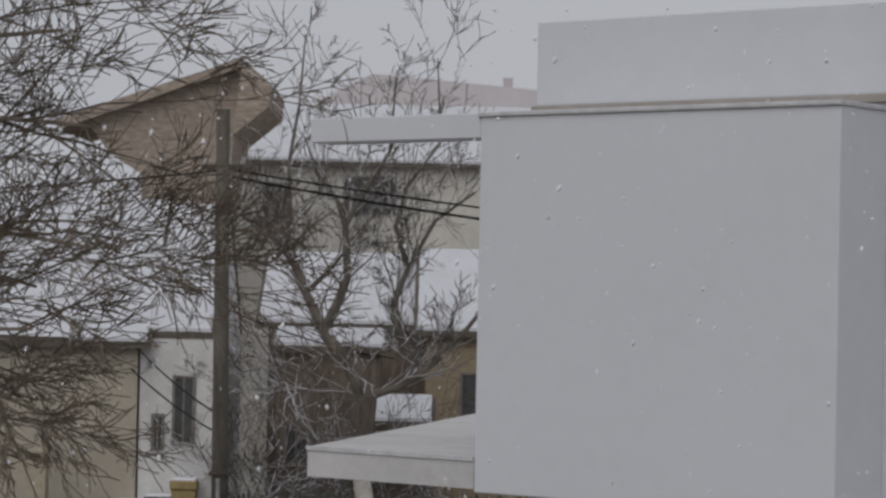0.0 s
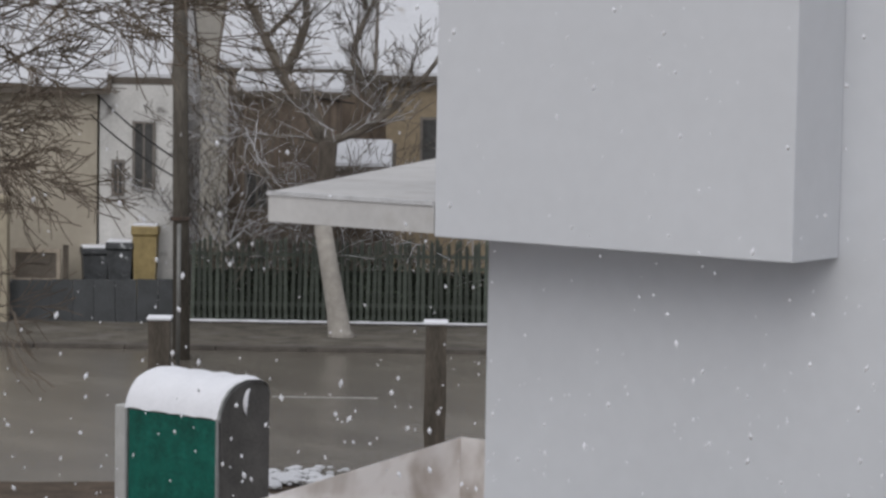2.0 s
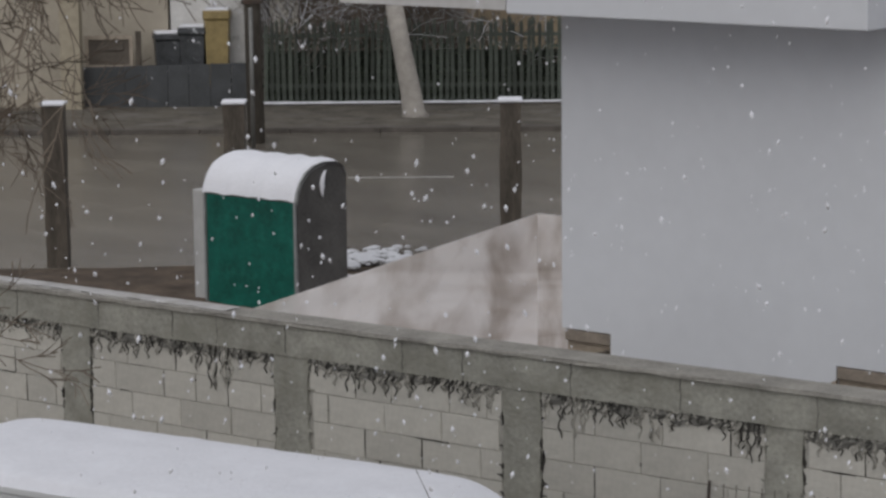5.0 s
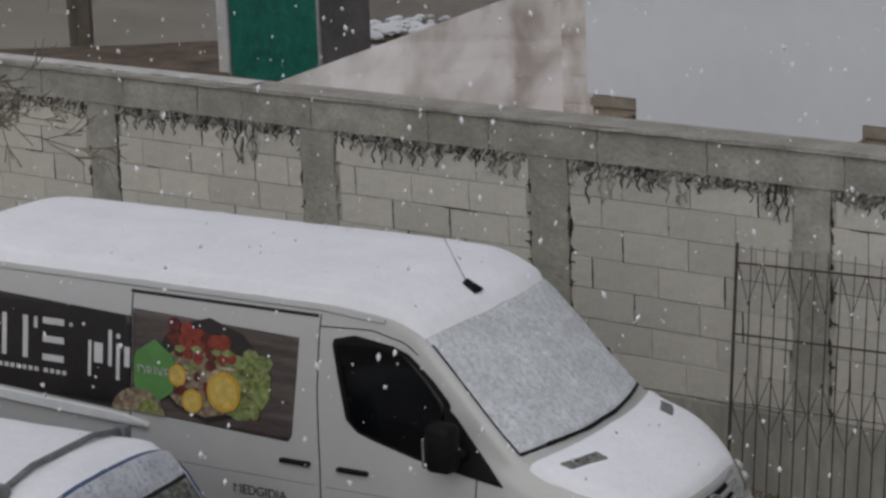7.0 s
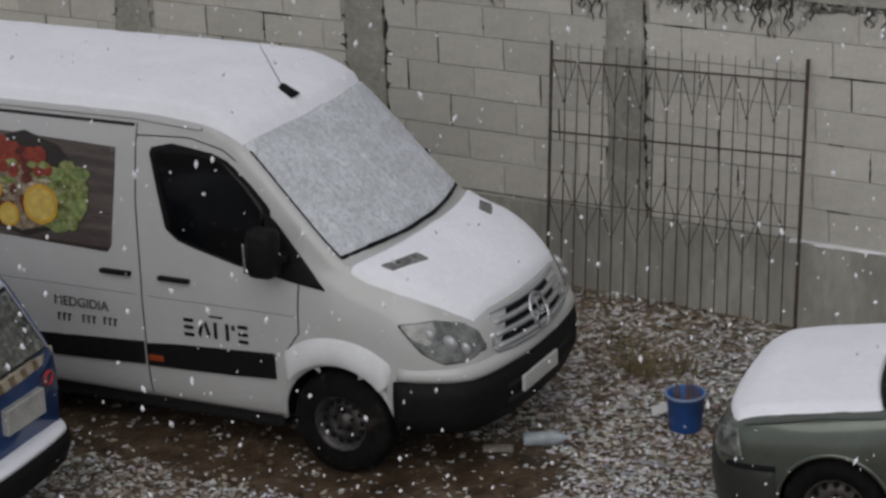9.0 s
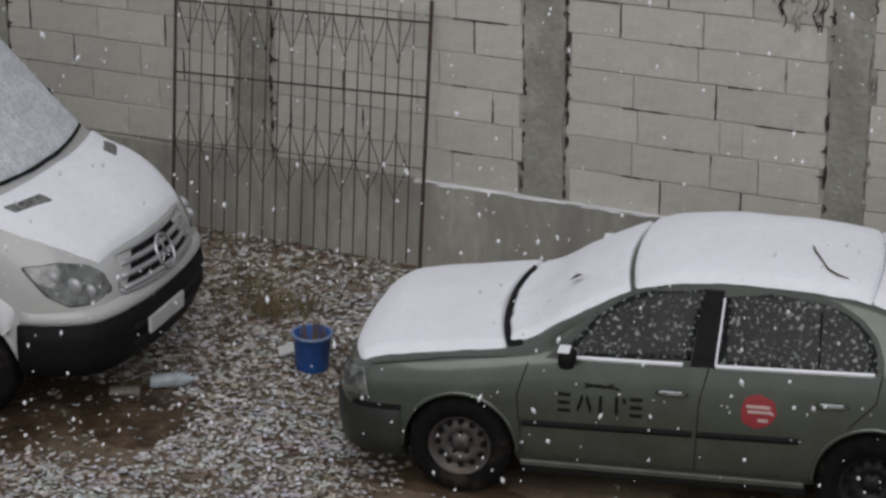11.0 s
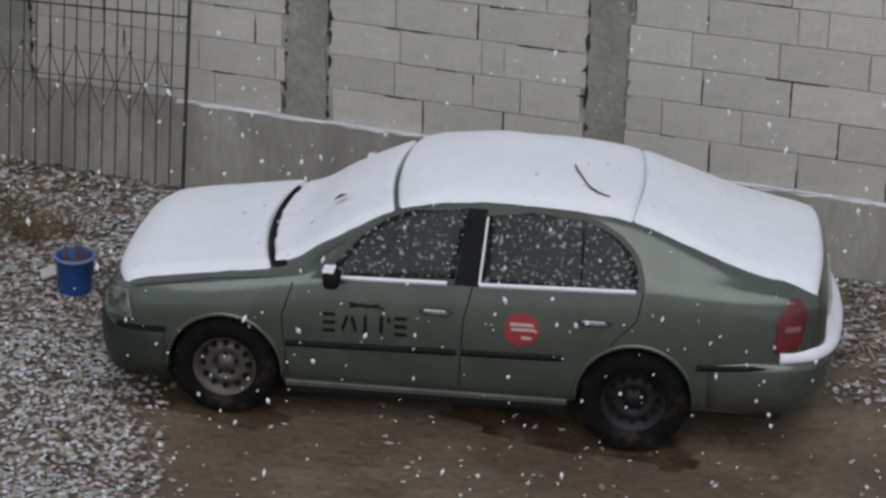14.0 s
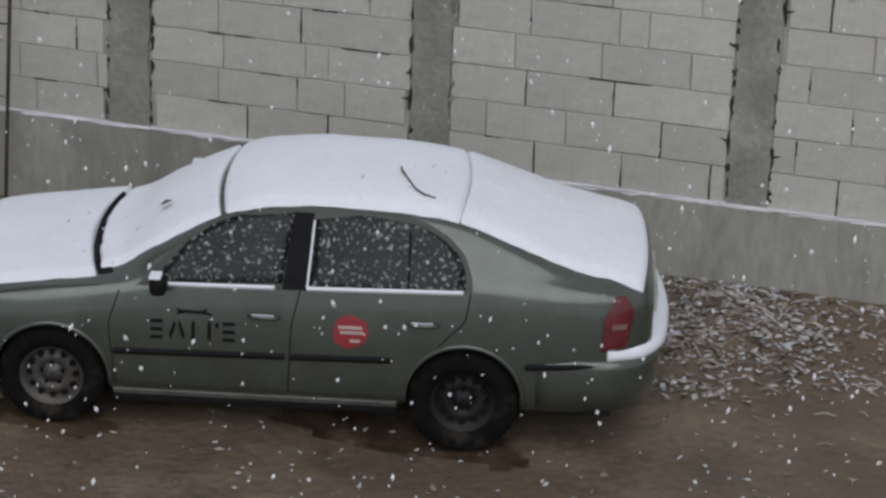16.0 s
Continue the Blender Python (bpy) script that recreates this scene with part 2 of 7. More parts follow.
bm = bmesh.new()
P = []
for s in np.linspace(-2.3, 6, 50):
    w = 0.25 * noise.noise(Vector((s * 1.5, 2, 0)))
    P.append([st(s + 0.2 * noise.noise(Vector((d, s, 3))), d + w, 0.05 + 0.075 * max(0.0, math.sin(math.pi * min(1.0, max(0.0, (d - 33) / 6)))) + 0.035 * noise.noise(Vector((s * 2, d * 2, 1)))) for d in np.linspace(21.0, 38.4, 70)])
grid_faces(bm, P)
bmesh.ops.recalc_face_normals(bm, faces=bm.faces)
tagged(mesh_ob("snowy_ground", bm, mat("patchy_ground_snow", (0.60, 0.59, 0.59), 0.85, var=0.2, scale=2.5, bump=0.8, bscale=7, spot=(0.16, 0.125, 0.095), spot_scale=1.6, spot_cut=0.54, spot_soft=0.07), None, "", True), "patchy snow on the earth behind the screen", "snow", kind="structure")
# bright snow for the added sheet that throws light up at the house
BOUNCE_SNOW = mat("bounce_sheet_snow", (0.80, 0.80, 0.81), 0.85, var=0.08, scale=1.5, bump=0.3, spot=(0.5, 0.49, 0.47), spot_scale=1.2, spot_cut=0.62)

# ---- block wall ----
WALL_Y = 15.96


def wz(x, z):
    """The wall's courses climb a little with the ground."""
    return z + 0.014 * (x + 9.6)


wall = base("wall_block", pose(0, 0, 0), "unplastered grey aerated-block yard wall between concrete columns", "wall", kind="structure")
COLS = [(-22.2, 0.36), (-19.65, 0.36), (-17.07, 0.36), (-14.43, 0.38), (-11.98, 0.37), (-9.57, 0.31), (-7.17, 0.31), (-4.935, 0.27), (-2.71, 0.27), (-0.5, 0.28), (1.8, 0.3), (4.2, 0.3)]
X0, X1 = -24.5, 6.0


def slant(x0, x1, y0, y1, z0, z1, n=1, rough=0.0, seed=0.0):
    """A bar along the wall whose faces follow its climb; rough: how far its front waves."""
    bm = bmesh.new()
    P = []
    for x in np.linspace(x0, x1, n + 1):
        w = lambda k: rough * noise.noise(Vector((x * 7 + seed, k * 3.1, seed)))
        P.append([(x, y1, wz(x, z0)), (x, y0 + w(0), wz(x, z0) + w(1)), (x, y0 + w(2), wz(x, (z0 + z1) / 2)), (x, y0 + w(3), wz(x, z1)), (x, y1, wz(x, z1)), (x, y1, wz(x, z0))])
    V = grid_faces(bm, P)
    for row in (V[0], V[-1]):
        bm.faces.new(row[:5])
    bmesh.ops.remove_doubles(bm, verts=bm.verts, dist=1e-5)
    bmesh.ops.recalc_face_normals(bm, faces=bm.faces)
    return bm


part("mortar_bed", slant(X0, X1, WALL_Y + 0.012, WALL_Y + 0.2, 0.55, 2.5), mat("joint_mortar", (0.42, 0.405, 0.365), 0.95, var=0.15, scale=5, spot=(0.10, 0.095, 0.085), spot_scale=2.2, spot_cut=0.59, spot_soft=0.05), wall)
part("foundation", slant(X0, X1, WALL_Y - 0.035, WALL_Y + 0.25, -0.9, 0.625, 120, 0.006), FOUND, wall, "damp grey concrete footing")
part("ring_beam", slant(X0, X1, WALL_Y - 0.025, WALL_Y + 0.22, 2.43, 2.70, 160, 0.012, 4), CONCRETE, wall, "rough concrete ring beam")
part("coping", slant(X0, X1, WALL_Y - 0.055, WALL_Y + 0.26, 2.70, 2.735, 160, 0.01, 9), mat("pale_coping", (0.36, 0.345, 0.31), 0.9, var=0.2, scale=3, bump=0.4), wall, "pale mortar coping")
bm = slant(X0, -15.2, WALL_Y + 0.03, WALL_Y + 0.2, 2.734, 2.748, 120, 0.035, 2)
part("coping_snow", bm, mat("thin_dirty_snow", (0.56, 0.55, 0.54), 0.8, var=0.15, scale=4, bump=0.4, spot=(0.38, 0.365, 0.34), spot_scale=5, spot_cut=0.6), wall, "thin snow on the wall's top")
bm = slant(-8.2, X1, WALL_Y - 0.036, WALL_Y + 0.01, 0.622, 0.642, 240, 0.02, 7)
part("ledge_snow", bm, mat("ledge_snow", (0.74, 0.74, 0.75), 0.8, var=0.1, scale=6), wall, "thin line of snow on the footing's ledge")
rng = random.Random(5)
for ci, (cx, cw) in enumerate(COLS):
    # column with ragged edges
    bm = bmesh.new()
    n = 26
    P = []
    for z in np.linspace(0.62, 2.45, n):
        l = cx - cw / 2 + 0.025 * noise.noise(Vector((cx, z * 3, 1))) + 0.012 * noise.noise(Vector((cx, z * 11, 1)))
        r = cx + cw / 2 + 0.025 * noise.noise(Vector((cx, z * 3, 2))) + 0.012 * noise.noise(Vector((cx, z * 11, 2)))
        f = WALL_Y - 0.012 + 0.012 * noise.noise(Vector((cx, z * 2, 3)))
        P.append([(l - 0.01, WALL_Y + 0.1, wz(cx, z)), (l, f, wz(cx, z))] + [(l + (r - l) * t, f - 0.006 * noise.noise(Vector((t * 4, z * 4, cx))), wz(cx, z)) for t in (0.25, 0.5, 0.75)] + [(r, f, wz(cx, z)), (r + 0.01, WALL_Y + 0.1, wz(cx, z))])
    grid_faces(bm, P)
    bmesh.ops.recalc_face_normals(bm, faces=bm.faces)
    part("concrete_column", bm, CONCRETE, wall, "rough cast concrete column")
    # ragged gaps, their shade drawn as dark strands, and spilled mortar in the toothed joints
    for sgn in (-1, 1):
        bm = bmesh.new()
        z = 0.66
        while z < 2.32:
            ln = rng.uniform(0.05, 0.2)
            x = cx + sgn * (cw / 2 + rng.uniform(-0.004, 0.016))
            pts = [(x + rng.uniform(-0.012, 0.012), WALL_Y - 0.001 + rng.uniform(-0.004, 0.003), wz(x, z + ln * k / 4)) for k in range(5)]
            tube(bm, pts, [0.003] + [rng.uniform(0.006, 0.019) for _ in range(3)] + [0.003], 5)
            if rng.random() < 0.5:
                tube(bm, [pts[2], (pts[2][0] + sgn * rng.uniform(0.02, 0.07), pts[2][1], pts[2][2] + rng.uniform(-0.02, 0.02))], [0.012, 0.004], 5)
            z += ln + rng.uniform(0.0, 0.12)
        tagged(part("lumps_and_gap_shade", bm, CONCRETE if (ci + sgn) % 4 == 0 else mat("cavity_shade", (0.06, 0.056, 0.05), 0.95, var=0.4, scale=12), wall), kind="stuff")
# marks of the formwork on the ring beam
bm = bmesh.new()
x = -20.0
while x < 3:
    tube(bm, [(x + rng.uniform(-0.01, 0.01), WALL_Y - 0.026, wz(x, z)) for z in np.linspace(2.45, 2.69, 5)], [rng.uniform(0.003, 0.008) for _ in range(5)], 5)
    x += rng.uniform(0.4, 1.3)
tagged(part("formwork_marks", bm, MORTAR, wall, "dark upright joints of the formwork"), kind="stuff")
# blocks: one shared mesh a length, laid in half bond
BL, BH, GAP = 0.61, 0.25, 0.008
shared = {}


def block_mesh(w, hgt):
    key = (round(w, 2), round(hgt, 2))
    if key not in shared:
        bm = bmesh.new()
        W_, H_ = key[0] - GAP, key[1] - GAP
        box(bm, 0, 0, 0, W_, 0.15, H_)
        bmesh.ops.bevel(bm, geom=[e for e in bm.edges if all(v.co.y < 0.01 for v in e.verts)], offset=0.003, segments=1, affect="EDGES")
        me = bpy.data.meshes.new("block")
        bm.to_mesh(me)
        bm.free()
        me.materials.append(BLOCK)
        shared[key] = me
    return shared[key]


# upright joints of the two bays whose bond is irregular, course by course from the footing
JOINTS = {-7.17: ((-6.27, -5.67), (-6.49, -5.90, -5.55), (-6.45, -5.845, -5.68), (-6.49, -5.88), (-6.02, -5.385), (-6.6, -5.99), (-6.25, -5.64), (-6.5, -5.9)),
          -4.935: ((-4.18, -3.57, -2.96), (-4.53, -3.97, -3.31), (-4.26, -3.65), (-4.35, -3.745, -3.14), (-4.25, -3.64, -3.44), (-4.3, -3.7, -3.1), (-4.5, -3.9, -3.3), (-4.2, -3.6))}
rough_joints = bmesh.new()
for (ca, wa), (cb, wb) in list(zip(COLS, COLS[1:]))[1:9]:
    xa, xb = ca + wa / 2 + 0.012, cb - wb / 2 - 0.012
    for row in range(8):
        z = 0.645 + BH * row
        hgt = BH if row < 7 else 0.12
        if ca in JOINTS:
            cuts = list(JOINTS[ca][row])
        else:
            x = xa - (0.3 if row % 2 else 0.0) - rng.choice((0, 0.1, 0.15)) + BL
            cuts = []
            while x < xb - 0.07:
                cuts.append(x)
                x += BL + rng.choice((0, 0, 0, 0.02, -0.22))
        edges = [xa + rng.choice((0.0, 0.0, 0.035))] + [c for c in cuts if c > xa + 0.1] + [xb - rng.choice((0.0, 0.0, 0.03))]
        for a, b in zip(edges, edges[1:]):
            if b - a < 0.07:
                continue
            ob = new("block", block_mesh(b - a, hgt))
            ob.parent = wall
            ob.matrix_local = pose(a, WALL_Y + rng.uniform(-0.004, 0.005), wz(a, z) + rng.uniform(-0.002, 0.002), 0, -0.8 + rng.uniform(-0.15, 0.15), 0)
        # joints left open or raked out, the shade inside them drawn as dark strands
        for c in edges[1:-1]:
            if rng.random() < 0.4:
                k0, k1 = (0.0, 1.0) if rng.random() < 0.55 else sorted((rng.random(), rng.random()))
                pts = [(c - 0.004 + rng.uniform(-0.003, 0.003), WALL_Y - 0.001, wz(c, z + hgt * (k0 + (k1 - k0) * t))) for t in np.linspace(0, 1, 6)]
                tube(rough_joints, pts, [rng.uniform(0.002, 0.008) for _ in pts], 5)
        for k in range(2):
            if rng.random() < 0.25:
                x0 = rng.uniform(xa, xb - 0.3)
                ln = rng.uniform(0.1, 0.45)
                pts = [(x0 + ln * t, WALL_Y - 0.001, wz(x0 + ln * t, z - 0.003) + rng.uniform(-0.002, 0.002)) for t in np.linspace(0, 1, 7)]
                tube(rough_joints, pts, [rng.uniform(0.002, 0.008) for _ in pts], 5)
tagged(part("open_joints", rough_joints, mat("cavity_shade", (0.06, 0.056, 0.05), 0.95), wall, "dark raked-out joints"), kind="stuff")
# mortar squeezed out under the ring beam, hanging in curls; near-black strands paint the shade between them
for (ca, wa), (cb, wb) in list(zip(COLS, COLS[1:]))[1:9]:
    bm = bmesh.new()
    x = ca + wa / 2 + 0.04
    shade = bmesh.new()
    while x < cb - wb / 2 - 0.03:
        ln = rng.uniform(0.10, 0.34) * (0.75 + 0.9 * noise.noise(Vector((x * 1.6, 0, 0))))
        pts, px, ph = [], x, rng.uniform(0, 6)
        for k in range(9):
            pts.append((px + 0.012 * math.sin(k * 1.7 + ph), WALL_Y - 0.010 - 0.012 * math.sin(k * 1.1 + ph), wz(x, 2.44 - ln * k / 8)))
            px += rng.uniform(-0.012, 0.012)
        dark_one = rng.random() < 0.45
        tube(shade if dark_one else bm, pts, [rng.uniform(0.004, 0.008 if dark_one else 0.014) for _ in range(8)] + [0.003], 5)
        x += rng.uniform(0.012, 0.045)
    tagged(part("drips_and_gap_shade", shade, mat("cavity_shade", (0.06, 0.056, 0.05), 0.95), wall, "dark strands drawn as the shade between the curls"), kind="stuff")
    tagged(part("drips_and_gap_shade", bm, mat("mortar_drip", (0.46, 0.445, 0.395), 0.95, var=0.3, scale=18, island=True), wall, "curls of squeezed-out mortar"), kind="stuff")
    # mortar band behind the curls, darker than them to deepen the painted shade
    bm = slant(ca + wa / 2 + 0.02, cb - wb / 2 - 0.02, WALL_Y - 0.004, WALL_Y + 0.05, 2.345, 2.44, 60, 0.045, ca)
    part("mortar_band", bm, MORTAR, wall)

# unseen snow-white sheet between the wall and the house, added to bounce light under the bay
tagged(mesh_ob("bounce_sheet", boxes((-15.1, 16.4, -0.2, 5.5, 19.28, 0.16)), BOUNCE_SNOW), "unseen snow-white sheet added to bounce light onto the white house", "paving", kind="structure")

# ---- white modern house behind the wall ----
house = base("house", pose(-12.2, 19.8, 0), "plain white rendered modern house with a projecting bay and balcony", "house")
HI = pose(-12.2, 19.8, 0).inverted()
HX0, HX1, HY, HTOP = -14.016, -3.0, 19.3, 9.433


def hpart(name, specs, material, label="", bevel=0.012):
    return part(name, boxes(*specs, bevel=bevel, m=HI), material, house, label)


hpart("wall", [(HX0, HY, 2.12, HX1, HY + 0.35, 8.575)], RENDER, "smooth white rendered wall", 0.0)
hpart("wall", [(-13.46, HY, -0.02, -11.07, HY + 0.35, 2.12)], RENDER, "smooth white rendered wall", 0.0)
hpart("side_wall", [(HX0, HY + 0.35, -0.02, HX0 + 0.35, 29, 8.575)], RENDER, "smooth white rendered wall")
hpart("side_wall", [(HX1 - 0.35, HY + 0.35, -0.02, HX1, 29, 8.575)], RENDER)
hpart("rear_wall", [(HX0, 29, -0.02, HX1, 29.35, 8.575)], RENDER)
hpart("floor_slab", [(HX0 + 0.35, HY + 0.35, 5.1, HX1 - 0.35, 29, 5.35)], RENDER)
hpart("attic_wall", [(HX0, HY, 8.653, HX1, HY + 0.3, HTOP)], RENDER, "white rendered attic parapet")
hpart("attic_wall", [(HX0, HY + 0.3, 8.653, HX0 + 0.3, 29.35, HTOP)], RENDER)
hpart("roof", [(HX0 + 0.3, HY + 0.3, 8.577, HX1, 29.35, 8.75)], mat("grey_roofing", (0.25, 0.25, 0.26), 0.8))
hpart("flashing", [(HX0 - 0.03, HY - 0.05, 8.577, HX1, HY + 0.34, 8.653)], mat("tan_flashing", (0.36, 0.32, 0.29), 0.6, var=0.1), "tan metal flashing")
hpart("bay", [(-14.05, 18.5, 5.12, -10.37, HY - 0.002, 8.5)], RENDER, "white projecting bay")
hpart("bay_coping", [(-14.07, 18.47, 8.5, -10.35, HY - 0.06, 8.545)], mat("white_coping", (0.62, 0.62, 0.63), 0.7), "white coping of the bay")
hpart("balcony_beam", [(-16.08, 18.5, 8.31, -14.052, 18.85, 8.54)], RENDER, "slim white beam over the balcony")
# balcony slab with a splayed outer edge
bm = bmesh.new()
pl = [(-16.03, 18.5), (-14.055, 18.5), (-14.055, 19.28), (-14.02, 19.28), (-14.02, 26.4), (-19.7, 26.1)]
lo = [bm.verts.new(HI @ Vector((x, y, 5.15))) for x, y in pl]
hi = [bm.verts.new(HI @ Vector((x, y, 5.43))) for x, y in pl]
bm.faces.new(lo[::-1])
bm.faces.new(hi)
for k in range(len(pl)):
    bm.faces.new((lo[k], lo[(k + 1) % len(pl)], hi[(k + 1) % len(pl)], hi[k]))
bmesh.ops.recalc_face_normals(bm, faces=bm.faces)
slab = part("balcony_slab", bm, mat("damp_white_slab", (0.58, 0.57, 0.56), 0.55, var=0.08, scale=1.2, spot=(0.42, 0.40, 0.38), spot_scale=1.5, spot_cut=0.62), house, "white balcony slab, damp on top")
part("slab_trim", boxes((-16.04, 18.485, 5.40, -14.06, 18.515, 5.44), m=HI), mat("white_coping", (0.62, 0.62, 0.63), 0.7), house)
# timber-lined openings near the ground
TAN = mat("tan_boards", (0.46, 0.385, 0.30), 0.85, var=0.25, scale=4, bump=0.3, stretch=(0.3, 1, 1))
for xa, xb in ((-13.99, -13.462), (-11.068, -7.5)):
    hpart("opening_board", [(xa, HY + 0.05, 0.0, xb, HY + 0.09, 2.115)], TAN, "tan boards closing the opening")
    hpart("opening_lintel", [(xa, HY + 0.005, 2.0, xb, HY + 0.049, 2.11)], mat("brown_lintel", (0.29, 0.245, 0.20), 0.85, var=0.2), "brown board")
bm = bmesh.new()
tube(bm, [HI @ Vector((-13.87, HY + 0.02, 1.81)), HI @ Vector((-13.5, HY + 0.02, 1.93))], 0.03, 6)
part("prop", bm, WOOD_DARK, house, "short dark prop")
bm = bmesh.new()
a = [bm.verts.new(HI @ Vector((x, HY - 0.012, z))) for x, z in ((-11.60, 1.69), (-11.07, 1.99), (-11.07, 1.69))]
b = [bm.verts.new(HI @ Vector((x, HY + 0.04, z))) for x, z in ((-11.60, 1.69), (-11.07, 1.99), (-11.07, 1.69))]
bm.faces.new(a), bm.faces.new(b[::-1])
for k in range(3):
    bm.faces.new((a[k], a[(k + 1) % 3], b[(k + 1) % 3], b[k]))
bmesh.ops.recalc_face_normals(bm, faces=bm.faces)
part("corner_board", bm, TAN, house, "slanted tan board")

# ---- translucent screen fence ----
MILKY = bpy.data.materials.new("milky_sheet")
MILKY.use_nodes = True
nt = MILKY.node_tree
nt.nodes.clear()
o_ = nt.nodes.new("ShaderNodeOutputMaterial")
mx = nt.nodes.new("ShaderNodeMixShader")
tr = nt.nodes.new("ShaderNodeBsdfTransparent")
df = nt.nodes.new("ShaderNodeBsdfPrincipled")
# brown and pale mottling painted in place of trees reflected in the sheet
ns = nt.nodes.new("ShaderNodeTexNoise")
ns.inputs["Scale"].default_value, ns.inputs["Detail"].default_value = 3.4, 9
ns.inputs["Distortion"].default_value = 0.35
cr = nt.nodes.new("ShaderNodeMix")
cr.data_type = "RGBA"
cr.inputs["A"].default_value, cr.inputs["B"].default_value = (0.40, 0.355, 0.315, 1), (0.68, 0.66, 0.645, 1)
tl_ = nt.nodes.new("ShaderNodeBsdfTranslucent")
nt.links.new(cr.outputs["Result"], tl_.inputs["Color"])
both = nt.nodes.new("ShaderNodeAddShader")
mr_ = nt.nodes.new("ShaderNodeMapRange")
mr_.inputs["From Min"].default_value, mr_.inputs["From Max"].default_value = 0.36, 0.58
nt.links.new(ns.outputs["Fac"], mr_.inputs["Value"])
nt.links.new(mr_.outputs["Result"], cr.inputs["Factor"])
nt.links.new(cr.outputs["Result"], df.inputs["Base Color"])
df.inputs["Roughness"].default_value = 0.4
mx.inputs["Fac"].default_value = 0.54
nt.links.new(tr.outputs[0], mx.inputs[1]), nt.links.new(df.outputs[0], both.inputs[0]), nt.links.new(tl_.outputs[0], both.inputs[1]), nt.links.new(both.outputs[0], mx.inputs[2]), nt.links.new(mx.outputs[0], o_.inputs["Surface"])
screen = base("screen_fence", pose(-15.25, 16.3, 0), "milky translucent sheet fence beside the white house", "fence")
SI = pose(-15.25, 16.3, 0).inverted()
pl = [(-15.25, 16.3), (-15.67, 18.3), (-16.09, 20.3), (-16.51, 22.28), (-14.4, 22.5)]
bm = bmesh.new()
path = [SI @ Vector((x, y, 0)) for x, y in pl]
P = []
side_sheet = boxes((0, 0, 0, 0.008, 2.48, 2.61), m=SI @ Matrix.Translation((-16.51, 22.29, 0)) @ Matrix.Rotation(radians(-84), 4, "Z"))
part("sheet", side_sheet, MILKY, screen, "milky sheet")
path = path[:-1]
for i, p in enumerate(path):
    d = (path[min(i + 1, len(path) - 1)] - path[max(i - 1, 0)]).normalized()
    o = Vector((-d.y, d.x, 0)) * 0.004
    P.append([p + o, p + o + Vector((0, 0, 2.61)), p - o + Vector((0, 0, 2.61)), p - o, p + o])
grid_faces(bm, P)
bmesh.ops.recalc_face_normals(bm, faces=bm.faces)
part("sheet", bm, MILKY, screen, "milky sheet")

# ---- iron gate leaning on the wall ----
gate = base("iron_gate", pose(-10.09, 15.58, 0.02, -9.3, 0, 0) @ pose(0, 0, 0, 0, -2.4, 0), "old rusty wrought-iron gate leaning on the block wall", "gate")
GW, GH = 2.10, 1.80
part("side_post", tube(bmesh.new(), [(0, 0, 0), (-0.01, 0, 1.95)], 0.013, 6), IRON, gate)
part("side_post", tube(bmesh.new(), [(GW + 0.01, 0, 0), (GW + 0.03, 0, 1.96)], 0.015, 6), IRON, gate)
for z in (1.80, 1.26, 0.74):
    part("rail", tube(bmesh.new(), [(-0.01, 0, z), (GW + 0.02, 0, z)], 0.008 if z > 1 else 0.004, 6), IRON, gate)
NB = 19
for k in range(1, NB):
    x = GW * k / NB
    part("bar", tube(bmesh.new(), [(x, 0.012, 0.03), (x + 0.004 * math.sin(k * 2.1), 0.012, 1.0), (x, 0.012, 1.94)], [0.0058, 0.0058, 0.003], 5), IRON, gate)
stp = GW / NB
for k in range(0, NB - 1, 2):
    x = stp * k
    bm = bmesh.new()
    tube(bm, [(x + 0.01, -0.006, 1.79), (x + stp, -0.006, 1.50), (x + 2 * stp - 0.01, -0.006, 1.79)], 0.0045, 5)
    part("scroll_top", bm, IRON, gate)
    bm = bmesh.new()
    tube(bm, [(x + 0.01, -0.006, 0.72), (x + stp, -0.006, 0.96), (x + 2 * stp - 0.01, -0.006, 0.72), (x + stp, -0.006, 0.50), (x + 0.01, -0.006, 0.72)], 0.0045, 5)
    part("scroll_bottom", bm, IRON, gate)
    for zz in (0.72, 1.50):
        bm = bmesh.new()
        bmesh.ops.create_icosphere(bm, subdivisions=1, radius=0.012, matrix=pose(x + stp, -0.006, zz if zz > 1 else 0.96))
        part("rosette", bm, IRON, gate)

# ---- site cabin with a snowy barrel roof ----
cabin = base("site_cabin", pose(-25.3, 26.2, 0), "green and grey site cabin with a snow-covered rounded roof", "cabin")
prof = [(0, 1.64), (0.03, 1.77), (0.10, 1.91), (0.22, 2.03), (0.38, 2.11), (0.6, 2.15), (0.85, 2.13), (1.0, 2.06), (1.06, 1.94), (1.06, 1.64)]
CW = 1.75
part("front_panel", boxes((0.05, -0.01, 0.05, CW - 0.05, 0.02, 1.64), bevel=0.006), mat("green_sheeting", (0.003, 0.118, 0.088), 0.45, var=0.25, scale=3, bump=0.4, bscale=7, spot=(0.008, 0.145, 0.11), spot_scale=5, spot_cut=0.6), cabin, "dark green sheeting")
for x in (0.0, CW - 0.035):
    part("corner_trim", boxes((x, -0.03, 0.0, x + 0.035, 0.03, 1.66), bevel=0.005), mat("grey_trim", (0.30, 0.31, 0.31), 0.5), cabin, "pale grey corner trim")


